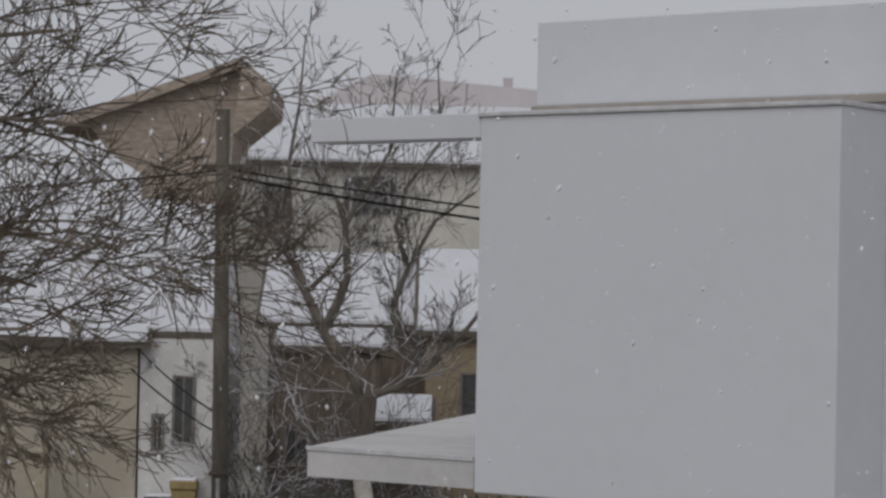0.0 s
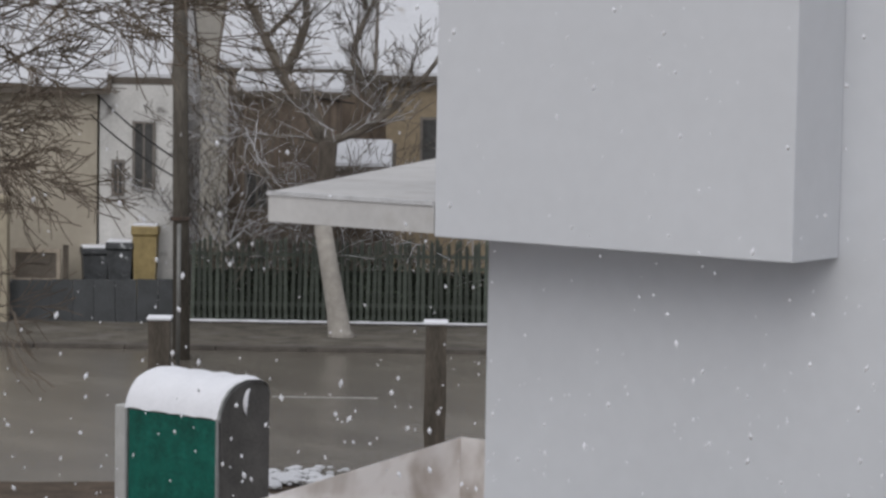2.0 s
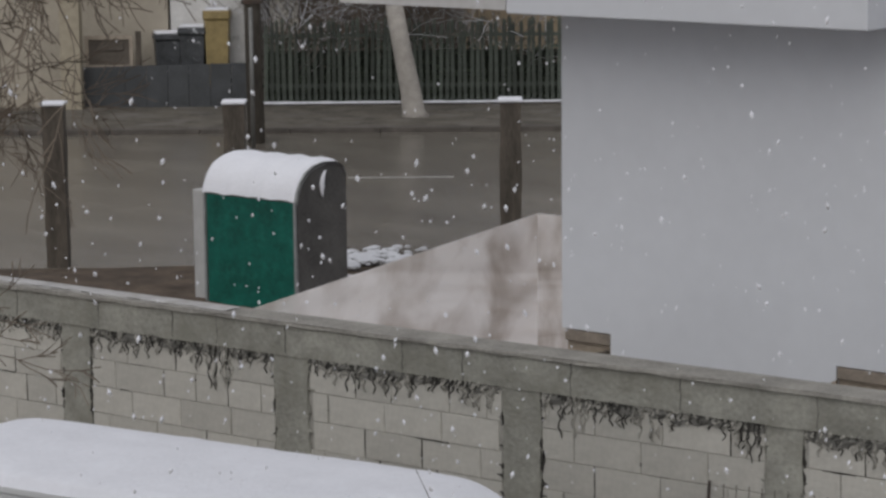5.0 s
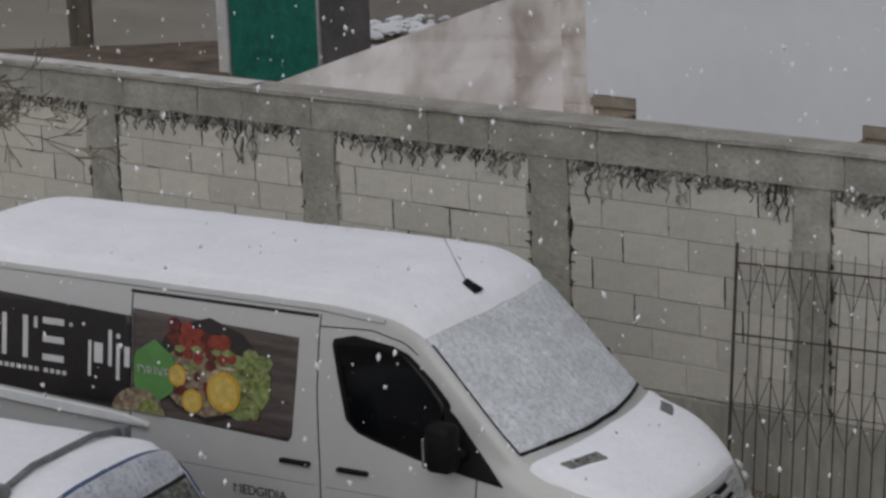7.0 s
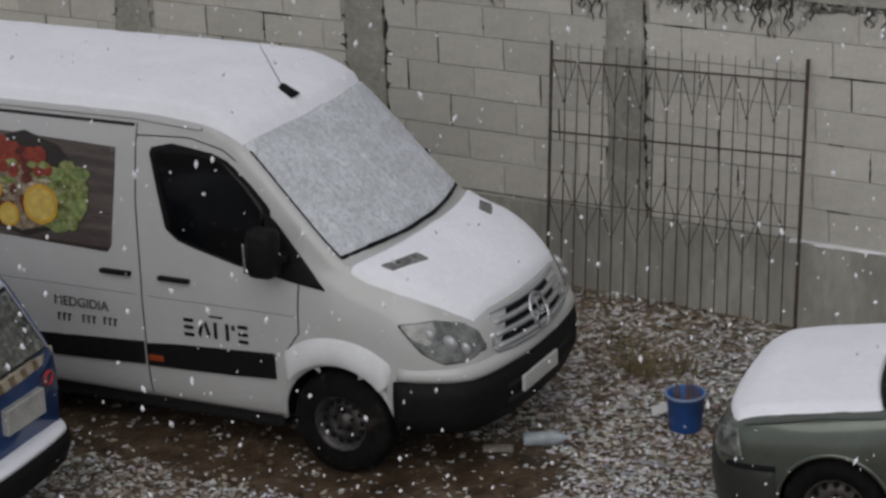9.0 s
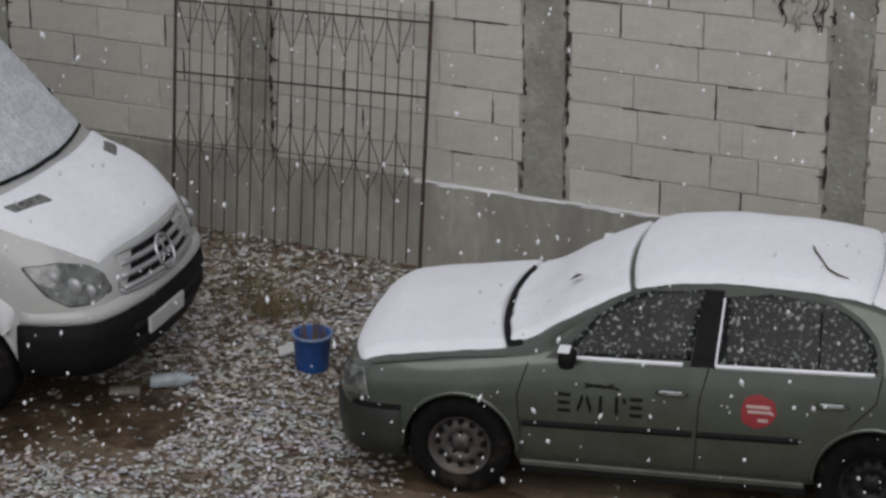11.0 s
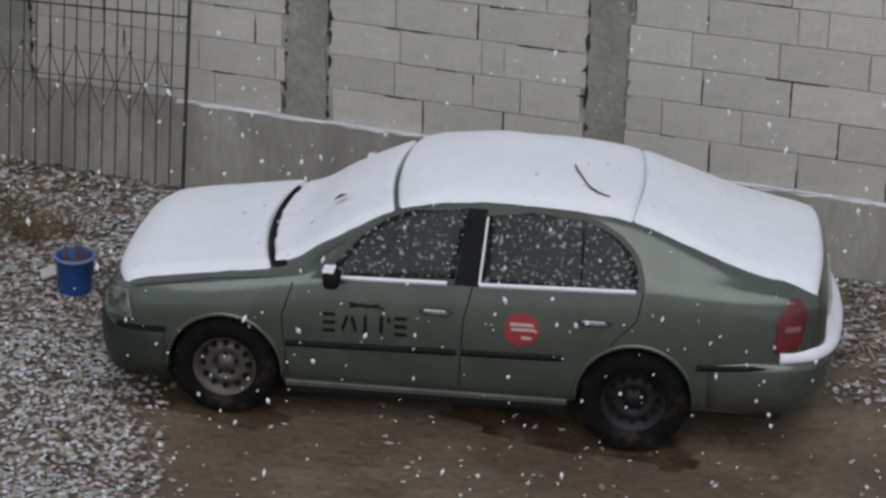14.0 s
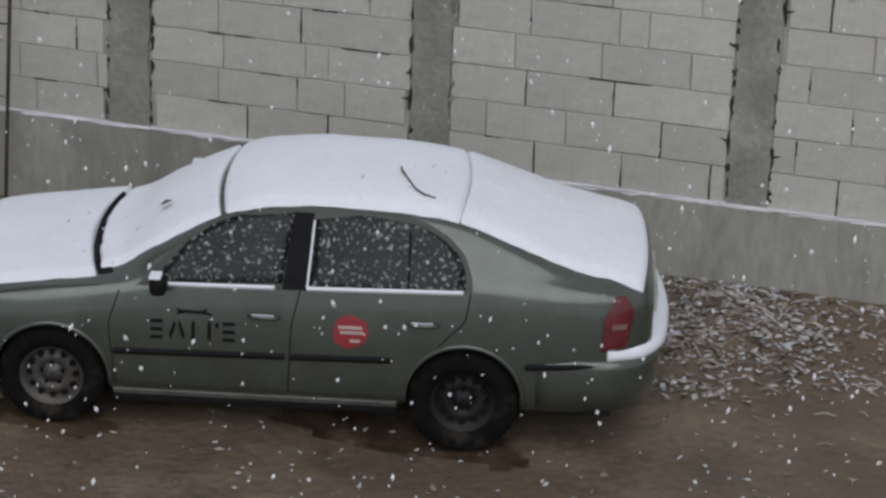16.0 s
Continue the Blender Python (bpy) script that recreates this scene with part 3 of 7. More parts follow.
def plate(x0, x1, outline):
    bm = bmesh.new()
    a = [bm.verts.new((x0, y, z)) for y, z in outline]
    b = [bm.verts.new((x1, y, z)) for y, z in outline]
    bm.faces.new(a)
    bm.faces.new(b[::-1])
    for k in range(len(outline)):
        bm.faces.new((a[k], a[(k + 1) % len(outline)], b[(k + 1) % len(outline)], b[k]))
    bmesh.ops.recalc_face_normals(bm, faces=bm.faces)
    return bm


GREY_SHEET = mat("dark_grey_sheet", (0.11, 0.105, 0.10), 0.5, var=0.25, scale=3, bump=0.2)
for x0 in (0.0, CW - 0.03):
    part("end_panel", plate(x0, x0 + 0.03, [(0.03, 0.0)] + prof + [(1.06, 0.0)]), GREY_SHEET, cabin, "dark grey end panel")
part("back_panel", boxes((0.03, 1.03, 0.0, CW - 0.03, 1.06, 1.66)), GREY_SHEET, cabin)
bm = bmesh.new()
P = [[(x, y - 0.012, z + 0.008) for y, z in prof[:9]] for x in np.linspace(-0.02, CW + 0.02, 12)]
Q = [[(x, y + 0.01, z - 0.03) for y, z in prof[:9]] for x in np.linspace(-0.02, CW + 0.02, 12)]
grid_faces(bm, P)
grid_faces(bm, Q, flip=True)
bmesh.ops.recalc_face_normals(bm, faces=bm.faces)
roof = part("roof", bm, mat("grey_trim", (0.30, 0.31, 0.31), 0.5), cabin, "rounded roof sheet", True)
bm = bmesh.new()
P = []
for x in np.linspace(-0.03, CW - 0.02, 60):
    e = min(1.0, min(x + 0.03, CW - 0.02 - x) / 0.06)
    ridge = 0.02 * abs(math.sin(x / CW * math.pi * 4))
    P.append([(x, y - 0.03 * e * (1 if k < 4 else 0) - 0.008, z + (0.012 + 0.02 * min(1, k / 3)) * e + ridge + 0.01 * noise.noise(Vector((x * 4, y * 6, 0)))) for k, (y, z) in enumerate(prof[:8])])
grid_faces(bm, P)
bmesh.ops.recalc_face_normals(bm, faces=bm.faces)
part("roof_snow", bm, SNOW, roof, "thick ribbed snow on the rounded roof", True)
bm = bmesh.new()
tube(bm, [(CW + 0.02, 0.62 + 0.02 * math.cos(a) - 0.10 * math.sin(a), 1.84 + 0.2 * math.cos(a)) for a in np.linspace(0.2, 2.6, 9)], [0.005, 0.02, 0.03, 0.035, 0.04, 0.035, 0.03, 0.02, 0.005], 6)
part("handle_snow", bm, SNOW, cabin, "crescent of snow on the end panel", True)
bm = boxes((-0.33, 0.1, 0.0, -0.03, 0.35, 1.66), bevel=0.02)
part("vent_duct", bm, mat("white_duct", (0.5, 0.5, 0.49), 0.5, var=0.08), cabin, "white duct beside the cabin")

# ---- timber posts by the street ----
def timber_post(s0):
    p = base("timber_post", STREET @ pose(s0 * 0.99, 39.6, 0), "dark weathered square timber post capped with snow", "post", "posts along the street")
    bm = bmesh.new()
    P = []
    for z in np.linspace(-0.1, 2.55, 14):
        j = 0.012 * noise.noise(Vector((s0, z * 2, 0)))
        w = 0.165 + 0.012 * noise.noise(Vector((s0, z * 3, 4)))
        P.append([(-w + j, -w, z), (w + j, -w, z), (w + j, w, z), (-w + j, w, z), (-w + j, -w, z)])
    V = grid_faces(bm, P)
    bm.faces.new(V[-1][:4])
    bmesh.ops.remove_doubles(bm, verts=bm.verts, dist=1e-5)
    bmesh.ops.recalc_face_normals(bm, faces=bm.faces)
    part("shaft", bm, WOOD_DARK, p)
    part("snow_cap", boxes((-0.19, -0.19, 2.545, 0.19, 0.19, 2.60), bevel=0.022), SNOW, p, "flat cap of snow")
    return p


for s0 in (-6.52, -3.70, 0.605):
    timber_post(s0)

# ---- vehicles ----
def pchip(xs, ys, q):
    """Monotone cubic through (xs, ys), xs rising, ys of any width."""
    xs, ys, q = np.asarray(xs, float), np.asarray(ys, float), np.asarray(q, float)
    h = np.diff(xs)[:, None]
    d = np.diff(ys, axis=0) / h
    m = np.zeros_like(ys)
    m[0], m[-1] = d[0], d[-1]
    a, b = d[:-1], d[1:]
    with np.errstate(divide="ignore", invalid="ignore"):
        w = np.where(a * b > 0, 2 * a * b / (a + b), 0)
    m[1:-1] = w
    i = np.clip(np.searchsorted(xs, q) - 1, 0, len(xs) - 2)
    t = ((q - xs[i]) / h[i, 0])[:, None]
    hh = h[i]
    return ((1 + 2 * t) * (1 - t) ** 2) * ys[i] + t * (1 - t) ** 2 * hh * m[i] + t * t * (3 - 2 * t) * ys[i + 1] + t * t * (t - 1) * hh * m[i + 1]


class Shell:
    """A lofted vehicle body: stations along x of half sections (y, z), from the sill up to the centre line."""

    def __init__(self, stations, nx=90, per=4, belt=4):
        stations = sorted(stations)
        xs = [s[0] for s in stations]
        k = len(stations[0][1])
        flat = [[c for p in s[1] for c in p] for s in stations]
        self.xs = np.linspace(xs[0], xs[-1], nx)
        D = pchip(xs, flat, self.xs).reshape(nx, k, 2)
        v = np.linspace(0, k - 1, (k - 1) * per + 1)
        self.S = np.stack([pchip(np.arange(k), row, v) for row in D])
        self.b = belt * per

    def section(self, x):
        f = np.clip((x - self.xs[0]) / (self.xs[1] - self.xs[0]), 0, len(self.xs) - 1.001)
        i = int(f)
        return self.S[i] * (1 - (f - i)) + self.S[i + 1] * (f - i)

    def side(self, x, z):
        s = self.section(x)
        return float(np.interp(z, np.maximum.accumulate(s[:, 1] + np.arange(len(s)) * 1e-6), s[:, 0]))

    def top(self, x, y):
        s = self.section(x)[self.b:]
        return float(np.interp(abs(y), s[::-1, 0], s[::-1, 1]))

    def mesh(self, arches=(), radius=0.36, inner=0.5):
        bm = bmesh.new()
        nv = self.S.shape[1]
        S = self.S.copy()
        X = np.repeat(self.xs[:, None], nv, 1)
        for ax, az in arches:
            dx, dz = X - ax, S[:, :, 1] - az
            r = np.hypot(dx, dz)
            near = (np.abs(r - radius) < 0.035) & (S[:, :, 0] > inner) & (np.arange(nv)[None, :] < self.b + 4)
            X = np.where(near, ax + dx / np.maximum(r, 1e-6) * radius, X)
            S[:, :, 1] = np.where(near, az + dz / np.maximum(r, 1e-6) * radius, S[:, :, 1])
        for sgn in (1, -1):
            V = [[bm.verts.new((X[i, j], sgn * S[i, j, 0], S[i, j, 1])) for j in range(nv)] for i in range(len(self.xs))]
            for i in range(len(self.xs) - 1):
                for j in range(nv - 1):
                    q = [V[i][j], V[i + 1][j], V[i + 1][j + 1], V[i][j + 1]]
                    c = sum((p.co for p in q), Vector()) / 4
                    if any(math.hypot(c.x - ax, c.z - az) < radius and abs(c.y) > inner for ax, az in arches):
                        continue
                    bm.faces.new(q if sgn < 0 else q[::-1])
            for row, rev in ((V[0], sgn > 0), (V[-1], sgn < 0)):
                c = bm.verts.new((row[0].co.x, 0, row[0].co.z))
                for a, b in zip(row, row[1:]):
                    bm.faces.new((a, b, c) if rev else (c, b, a))
        bmesh.ops.remove_doubles(bm, verts=bm.verts, dist=0.0005)
        loose = [v for v in bm.verts if not v.link_faces]
        bmesh.ops.delete(bm, geom=loose, context="VERTS")
        bmesh.ops.recalc_face_normals(bm, faces=bm.faces)
        return bm

    def side_patch(self, outline, sgn=1, off=0.006, nz=14, nx=14, skirt=0.02):
        """A panel lying on the side, by its outline in (x, z)."""
        pts = np.array(outline, float)
        z0, z1 = pts[:, 1].min(), pts[:, 1].max()
        P, rows = [], []
        for z in np.linspace(z0 + 1e-4, z1 - 1e-4, nz):
            cr = []
            for (xa, za), (xb, zb) in zip(pts, np.roll(pts, -1, 0)):
                if (za - z) * (zb - z) <= 0 and za != zb:
                    cr.append(xa + (xb - xa) * (z - za) / (zb - za))
            rows.append((min(cr), max(cr), z))
        bm = bmesh.new()
        P = [[(x, sgn * (self.side(x, z) + off), z) for x in np.linspace(a, b, nx)] for a, b, z in rows]
        inn = off - skirt
        first = [(x, sgn * (self.side(x, rows[0][2]) + inn), rows[0][2]) for x in np.linspace(rows[0][0], rows[0][1], nx)]
        last = [(x, sgn * (self.side(x, rows[-1][2]) + inn), rows[-1][2]) for x in np.linspace(rows[-1][0], rows[-1][1], nx)]
        P = [first] + P + [last]
        P = [[(r[0][0], r[0][1] - sgn * skirt, r[0][2])] + r + [(r[-1][0], r[-1][1] - sgn * skirt, r[-1][2])] for r in P]
        grid_faces(bm, P)
        bmesh.ops.recalc_face_normals(bm, faces=bm.faces)
        return bm

    def top_patch(self, y0, y1, xa, xb, off=0.006, ny=30, nx=24, edge=0.05, rough=0.0, seed=0.0, flare=lambda x: 1.0):
        """A cover lying on the top between the curves xa(y) and xb(y), thinning out to its rim."""
        bm = bmesh.new()
        P = []
        for y in np.linspace(y0, y1, ny):
            row = []
            a, b = xa(y), xb(y)
            for x in np.linspace(a, b, nx):
                d = min(y - y0, y1 - y, abs(x - a), abs(b - x))
                t = min(1.0, d / edge) if edge else 1.0
                k = math.sqrt(max(0.0, 1 - (1 - t) ** 2)) if edge else 1.0
                n = rough * noise.noise(Vector((x * 5 + seed, y * 5, seed)))
                yy = y * flare(x)
                row.append((x, yy, self.top(x, yy) + off * k + n * k - (0.012 if d < 1e-6 else 0)))
            P.append(row)
        grid_faces(bm, P)
        bmesh.ops.recalc_face_normals(bm, faces=bm.faces)
        if bm.faces and sum(f.normal.z for f in bm.faces) < 0:
            bmesh.ops.reverse_faces(bm, faces=bm.faces)
        return bm

    def line(self, bm, pts, sgn=1, r=0.005, off=0.0, n=24):
        """A thin bead along a polyline in (x, z) on the side."""
        pts = np.array(pts, float)
        L = np.concatenate([[0], np.cumsum(np.hypot(*np.diff(pts, axis=0).T))])
        q = np.linspace(0, L[-1], n)
        X, Z = np.interp(q, L, pts[:, 0]), np.interp(q, L, pts[:, 1])
        tube(bm, [(x, sgn * (self.side(x, z) + off), z) for x, z in zip(X, Z)], r, 5)
        return bm


def sweep(bm, path, prof, out=-1):
    """A profile (out, z) carried along a plan path (x, y), out=1: outwards lies to the right of the way."""
    path = [Vector((p[0], p[1], 0)) for p in path]
    P = []
    for i, p in enumerate(path):
        d = (path[min(i + 1, len(path) - 1)] - path[max(i - 1, 0)]).normalized()
        o = Vector((d.y, -d.x, 0))
        P.append([(p.x + out * o.x * a, p.y + out * o.y * a, z) for a, z in prof])
    V = grid_faces(bm, P)
    for row in (V[0], V[-1]):
        bm.faces.new(row)
    bmesh.ops.recalc_face_normals(bm, faces=bm.faces)
    return bm


def smooth_path(pts, n=40):
    pts = np.array(pts, float)
    L = np.concatenate([[0], np.cumsum(np.hypot(*np.diff(pts, axis=0).T))])
    return pchip(L, pts, np.linspace(0, L[-1], n))


def wheel(parent, x, y, r, sgn, rim_r, width=0.2, holes=10, rim_mat=None, z=None):
    tyre = part("wheel", lathe(bmesh.new(), [(rim_r, -width / 2), (r * 0.9, -width / 2), (r * 0.985, -width * 0.36), (r, -width * 0.2), (r, width * 0.2), (r * 0.985, width * 0.36), (r * 0.9, width / 2), (rim_r, width / 2), (rim_r, -width / 2)], 40), RUBBER, parent, "muddy black tyre on a steel rim", True)
    tyre.matrix_local = pose(x, y, r if z is None else z)
    o = sgn
    bm = lathe(bmesh.new(), [(rim_r + 0.006, o * width * 0.46), (rim_r - 0.012, o * width * 0.47), (rim_r - 0.03, o * width * 0.2), (rim_r * 0.78, o * width * 0.16), (rim_r * 0.66, o * width * 0.26), (rim_r * 0.42, o * width * 0.28), (rim_r * 0.38, o * width * 0.2), (rim_r * 0.3, o * width * 0.2), (rim_r * 0.28, o * width * 0.3), (0.004, o * width * 0.3)], 40)
    bmesh.ops.recalc_face_normals(bm, faces=bm.faces)
    part("rim", bm, rim_mat or STEEL, tyre, "grimy steel rim with round vents", True)
    for k in range(holes):
        a = 2 * math.pi * k / holes
        bm = bmesh.new()
        bmesh.ops.create_cone(bm, cap_ends=True, segments=10, radius1=rim_r * 0.1, radius2=rim_r * 0.1, depth=0.03, matrix=pose(rim_r * 0.72 * math.cos(a), o * width * 0.2, rim_r * 0.72 * math.sin(a), 90))
        part("vent_hole", bm, BLACK_PLASTIC, tyre)
    for k in range(5):
        a = 2 * math.pi * k / 5 + 0.3
        bm = bmesh.new()
        bmesh.ops.create_cone(bm, cap_ends=True, segments=6, radius1=0.012, radius2=0.012, depth=0.03, matrix=pose(rim_r * 0.34 * math.cos(a), o * width * 0.24, rim_r * 0.34 * math.sin(a), 90))
        part("wheel_bolt", bm, BLACK_PLASTIC, tyre)
    return tyre


def arch_parts(shell, parent, ax, az, radius, paint, lip=0.02, flare=0.012):
    for sgn in (1, -1):
        bm = bmesh.new()
        P = []
        for k in range(21):
            a = math.pi * (-0.05 + 1.1 * k / 20)
            x, z = ax + radius * math.cos(a), az + radius * math.sin(a)
            P.append([(x, sgn * 0.42, z), (x, sgn * (shell.side(x, max(z, 0.36)) - 0.004), z)])
        V = grid_faces(bm, P)
        bm.faces.new([row[0] for row in V])
        part("wheel_arch_liner", bm, BLACK_PLASTIC, parent)
        bm = bmesh.new()
        pts = []
        for k in range(25):
            a = math.pi * (-0.02 + 1.04 * k / 24)
            x, z = ax + (radius + 0.004) * math.cos(a), az + (radius + 0.004) * math.sin(a)
            pts.append((x, sgn * (shell.side(x, max(z, 0.36)) + flare), z))
        tube(bm, pts, lip, 8)
        part("wheel_arch", bm, paint, parent, "", True)


def lettering(name, text, size, m, material, parent, depth=0.002):
    cu = bpy.data.curves.new(name, "FONT")
    cu.body, cu.size, cu.extrude, cu.align_x, cu.align_y = text, size, depth, "CENTER", "CENTER"
    tmp = bpy.data.objects.new(name, cu)
    scene.collection.objects.link(tmp)
    bpy.context.view_layer.update()
    me = bpy.data.meshes.new_from_object(tmp.evaluated_get(bpy.context.evaluated_depsgraph_get()))
    bpy.data.objects.remove(tmp)
    me.materials.clear()
    me.materials.append(material)
    ob = new(name, me)
    ob.parent, ob.matrix_local = parent, m
    return ob


GLASS_FLECK = mat("snow_flecked_glass", (0.012, 0.0135, 0.013), 0.14, var=0.5, scale=5, spec=0.25, spot=(0.30, 0.32, 0.32), spot_scale=38, spot_cut=0.605, spot_soft=0.05)
GLASS_BUS = mat("dull_snowy_glass", (0.13, 0.135, 0.11), 0.5, var=0.5, scale=4, spot=(0.28, 0.30, 0.29), spot_scale=22, spot_cut=0.59, spot_soft=0.1)
RUB = mat("dark_gap", (0.012, 0.012, 0.012), 0.7, var=0.2)

# --- green saloon ---
def green_saloon(m):
    car = base("saloon_car", m, "dull green saloon car with snow-covered bonnet, roof and boot", "car")
    low = [(0.60, 0.22), (0.80, 0.25), (0.855, 0.45), (0.862, 0.66)]
    sh = Shell([
        (1.98, [(0.46, 0.30), (0.55, 0.32), (0.60, 0.45), (0.60, 0.58), (0.56, 0.655), (0.46, 0.675), (0.36, 0.685), (0.2, 0.69), (0, 0.695)]),
        (1.91, [(0.55, 0.25), (0.69, 0.28), (0.73, 0.45), (0.73, 0.60), (0.69, 0.71), (0.62, 0.75), (0.47, 0.775), (0.2, 0.79), (0, 0.797)]),
        (1.73, [(0.6, 0.22), (0.78, 0.26), (0.825, 0.45), (0.825, 0.62), (0.77, 0.80), (0.67, 0.83), (0.5, 0.855), (0.25, 0.872), (0, 0.88)]),
        (1.3, low[:2] + [(0.856, 0.45), (0.856, 0.66), (0.79, 0.865), (0.69, 0.895), (0.5, 0.915), (0.25, 0.93), (0, 0.935)]),
        (0.90, low + [(0.80, 0.91), (0.725, 0.945), (0.56, 0.975), (0.28, 0.995), (0, 1.005)]),
        (0.60, low + [(0.81, 0.93), (0.745, 1.02), (0.67, 1.105), (0.35, 1.165), (0, 1.185)]),
        (0.25, low + [(0.812, 0.94), (0.725, 1.12), (0.63, 1.28), (0.33, 1.34), (0, 1.355)]),
        (0.0, low + [(0.812, 0.945), (0.715, 1.16), (0.60, 1.36), (0.33, 1.41), (0, 1.425)]),
        (-0.35, low + [(0.812, 0.95), (0.71, 1.17), (0.592, 1.39), (0.33, 1.437), (0, 1.447)]),
        (-0.8, low + [(0.812, 0.96), (0.71, 1.165), (0.59, 1.375), (0.33, 1.428), (0, 1.438)]),
        (-1.15, low + [(0.812, 0.97), (0.715, 1.15), (0.59, 1.33), (0.33, 1.39), (0, 1.402)]),
        (-1.5, low + [(0.812, 0.985), (0.73, 1.10), (0.62, 1.215), (0.33, 1.275), (0, 1.295)]),
        (-1.85, low[:2] + [(0.845, 0.45), (0.85, 0.66), (0.795, 0.99), (0.735, 1.045), (0.65, 1.095), (0.33, 1.145), (0, 1.16)]),
        (-2.12, [(0.58, 0.26), (0.74, 0.29), (0.80, 0.45), (0.81, 0.66), (0.755, 0.97), (0.70, 1.01), (0.62, 1.045), (0.33, 1.085), (0, 1.095)]),
        (-2.28, [(0.52, 0.3), (0.66, 0.33), (0.70, 0.48), (0.71, 0.66), (0.68, 0.92), (0.63, 0.975), (0.55, 1.015), (0.3, 1.05), (0, 1.06)]),
        (-2.33, [(0.48, 0.34), (0.58, 0.37), (0.63, 0.5), (0.64, 0.66), (0.62, 0.86), (0.58, 0.92), (0.5, 0.965), (0.27, 0.99), (0, 1.0)]),
    ], nx=110)
    axles = [(1.205, 0.33), (-1.235, 0.315)]
    part("body", sh.mesh(axles, 0.35), GREEN_PAINT, car, "dull green painted steel body", True)
    for ax, az in axles:
        arch_parts(sh, car, ax, az, 0.347, GREEN_PAINT, 0.016, -0.002)
        for sgn in (1, -1):
            wheel(car, ax, sgn * 0.745, 0.315 if ax > 0 else 0.332, sgn, 0.19, 0.19, 12, STEEL if ax > 0 else mat("black_steel_wheel", (0.02, 0.02, 0.02), 0.6, 0.3, var=0.4), 0.33 if ax > 0 else 0.29)
    # glass, gaps and trim on both sides
    front = [(0.60, 0.955), (0.555, 1.02), (0.41, 1.175), (0.28, 1.265), (0.14, 1.325), (-0.02, 1.355), (-0.205, 1.36), (-0.15, 0.968)]
    rear = [(-0.30, 0.972), (-0.325, 1.358), (-0.6, 1.362), (-0.78, 1.352), (-0.94, 1.322), (-1.07, 1.265), (-1.165, 1.19), (-1.215, 1.10), (-1.225, 0.995)]
    for sgn in (1, -1):
        dark = [(0.70, 0.93), (0.62, 1.01), (0.43, 1.195), (0.28, 1.29), (0.12, 1.352), (-0.05, 1.38), (-0.2, 1.387), (-0.6, 1.387), (-0.82, 1.37), (-0.98, 1.335), (-1.12, 1.265), (-1.215, 1.17), (-1.26, 1.06), (-1.265, 0.975)]
        part("window_surround", sh.side_patch(dark, sgn, 0.003, 18, 40), mat("dull_green_frame", (0.06, 0.068, 0.055), 0.5), car)
        part("side_window", sh.side_patch(front, sgn, 0.007), GLASS_FLECK, car, "dark front side window flecked with snow", True)
        part("side_window", sh.side_patch(rear, sgn, 0.007), GLASS_FLECK, car, "dark rear side window flecked with snow", True)
        bp = [(-0.155, 0.955), (-0.205, 1.365), (-0.322, 1.365), (-0.296, 0.955)]
        part("door_pillar", sh.side_patch(bp, sgn, 0.012, 8, 4), BLACK_PLASTIC, car)
        bm = bmesh.new()
        sh.line(bm, [(-0.89, 0.985), (-0.885, 1.29)], sgn, 0.008, 0.008)
        part("window_divider", bm, BLACK_PLASTIC, car)
        bm = bmesh.new()
        sh.line(bm, [(0.6, 0.95), (-0.11, 0.963)], sgn, 0.014, 0.012)
        part("window_sill_snow", bm, SNOW, car, "thin line of snow on the window ledge")
        bm = bmesh.new()
        sh.line(bm, [(-0.30, 0.966), (-1.21, 0.988)], sgn, 0.014, 0.012)
        sh.line(bm, [(-0.30, 0.97), (-0.325, 1.33)], sgn, 0.008, 0.012)
        part("window_sill_snow", bm, SNOW, car, "thin line of snow on the window ledge")
        bm = bmesh.new()
        for line in ([(-0.262, 0.95), (-0.215, 0.75), (-0.2, 0.3)], [(0.80, 0.9), (0.86, 0.7), (0.82, 0.3)], [(-1.255, 0.98), (-1.23, 0.82), (-1.08, 0.66)], [(0.82, 0.305), (-0.83, 0.30)], [(1.755, 0.79), (1.3, 0.872), (0.93, 0.912)]):
            sh.line(bm, line, sgn, 0.0045, 0.0)
        part("panel_gap", bm, RUB, car)
        for line in ([(0.83, 0.53), (-0.18, 0.545)], [(-0.21, 0.545), (-0.80, 0.555)], [(-1.59, 0.555), (-2.1, 0.575)], [(1.56, 0.55), (1.86, 0.54)]):
            part("rubbing_strip", sh.line(bmesh.new(), line, sgn, 0.019, 0.004), BLACK_PLASTIC, car, "black rubbing strip")
        bm = bmesh.new()
        sh.line(bm, [(0.84, 0.255), (-0.84, 0.255)], sgn, 0.03, -0.012)
        part("door_sill", bm, mat("dusty_green_sill", (0.14, 0.145, 0.125), 0.6, var=0.2, scale=8), car)
        for hx in (-0.055, -0.985):
            bm = bmesh.new()
            y = sh.side(hx, 0.79)
            tube(bm, [(hx + 0.09, sgn * (y + 0.004), 0.79), (hx + 0.07, sgn * (y + 0.03), 0.792), (hx - 0.07, sgn * (y + 0.03), 0.792), (hx - 0.09, sgn * (y + 0.004), 0.79)], [0.012, 0.015, 0.015, 0.012], 8)
            h = part("door_handle", bm, GREEN_PAINT, car, "", True)
            bm = bmesh.new()
            box(bm, hx - 0.06, sgn * (y + 0.018), 0.803, hx + 0.07, sgn * (y + 0.034), 0.810, 0.003)
            part("snow", bm, SNOW_THIN, h)
        # mirror
        bm = bmesh.new()
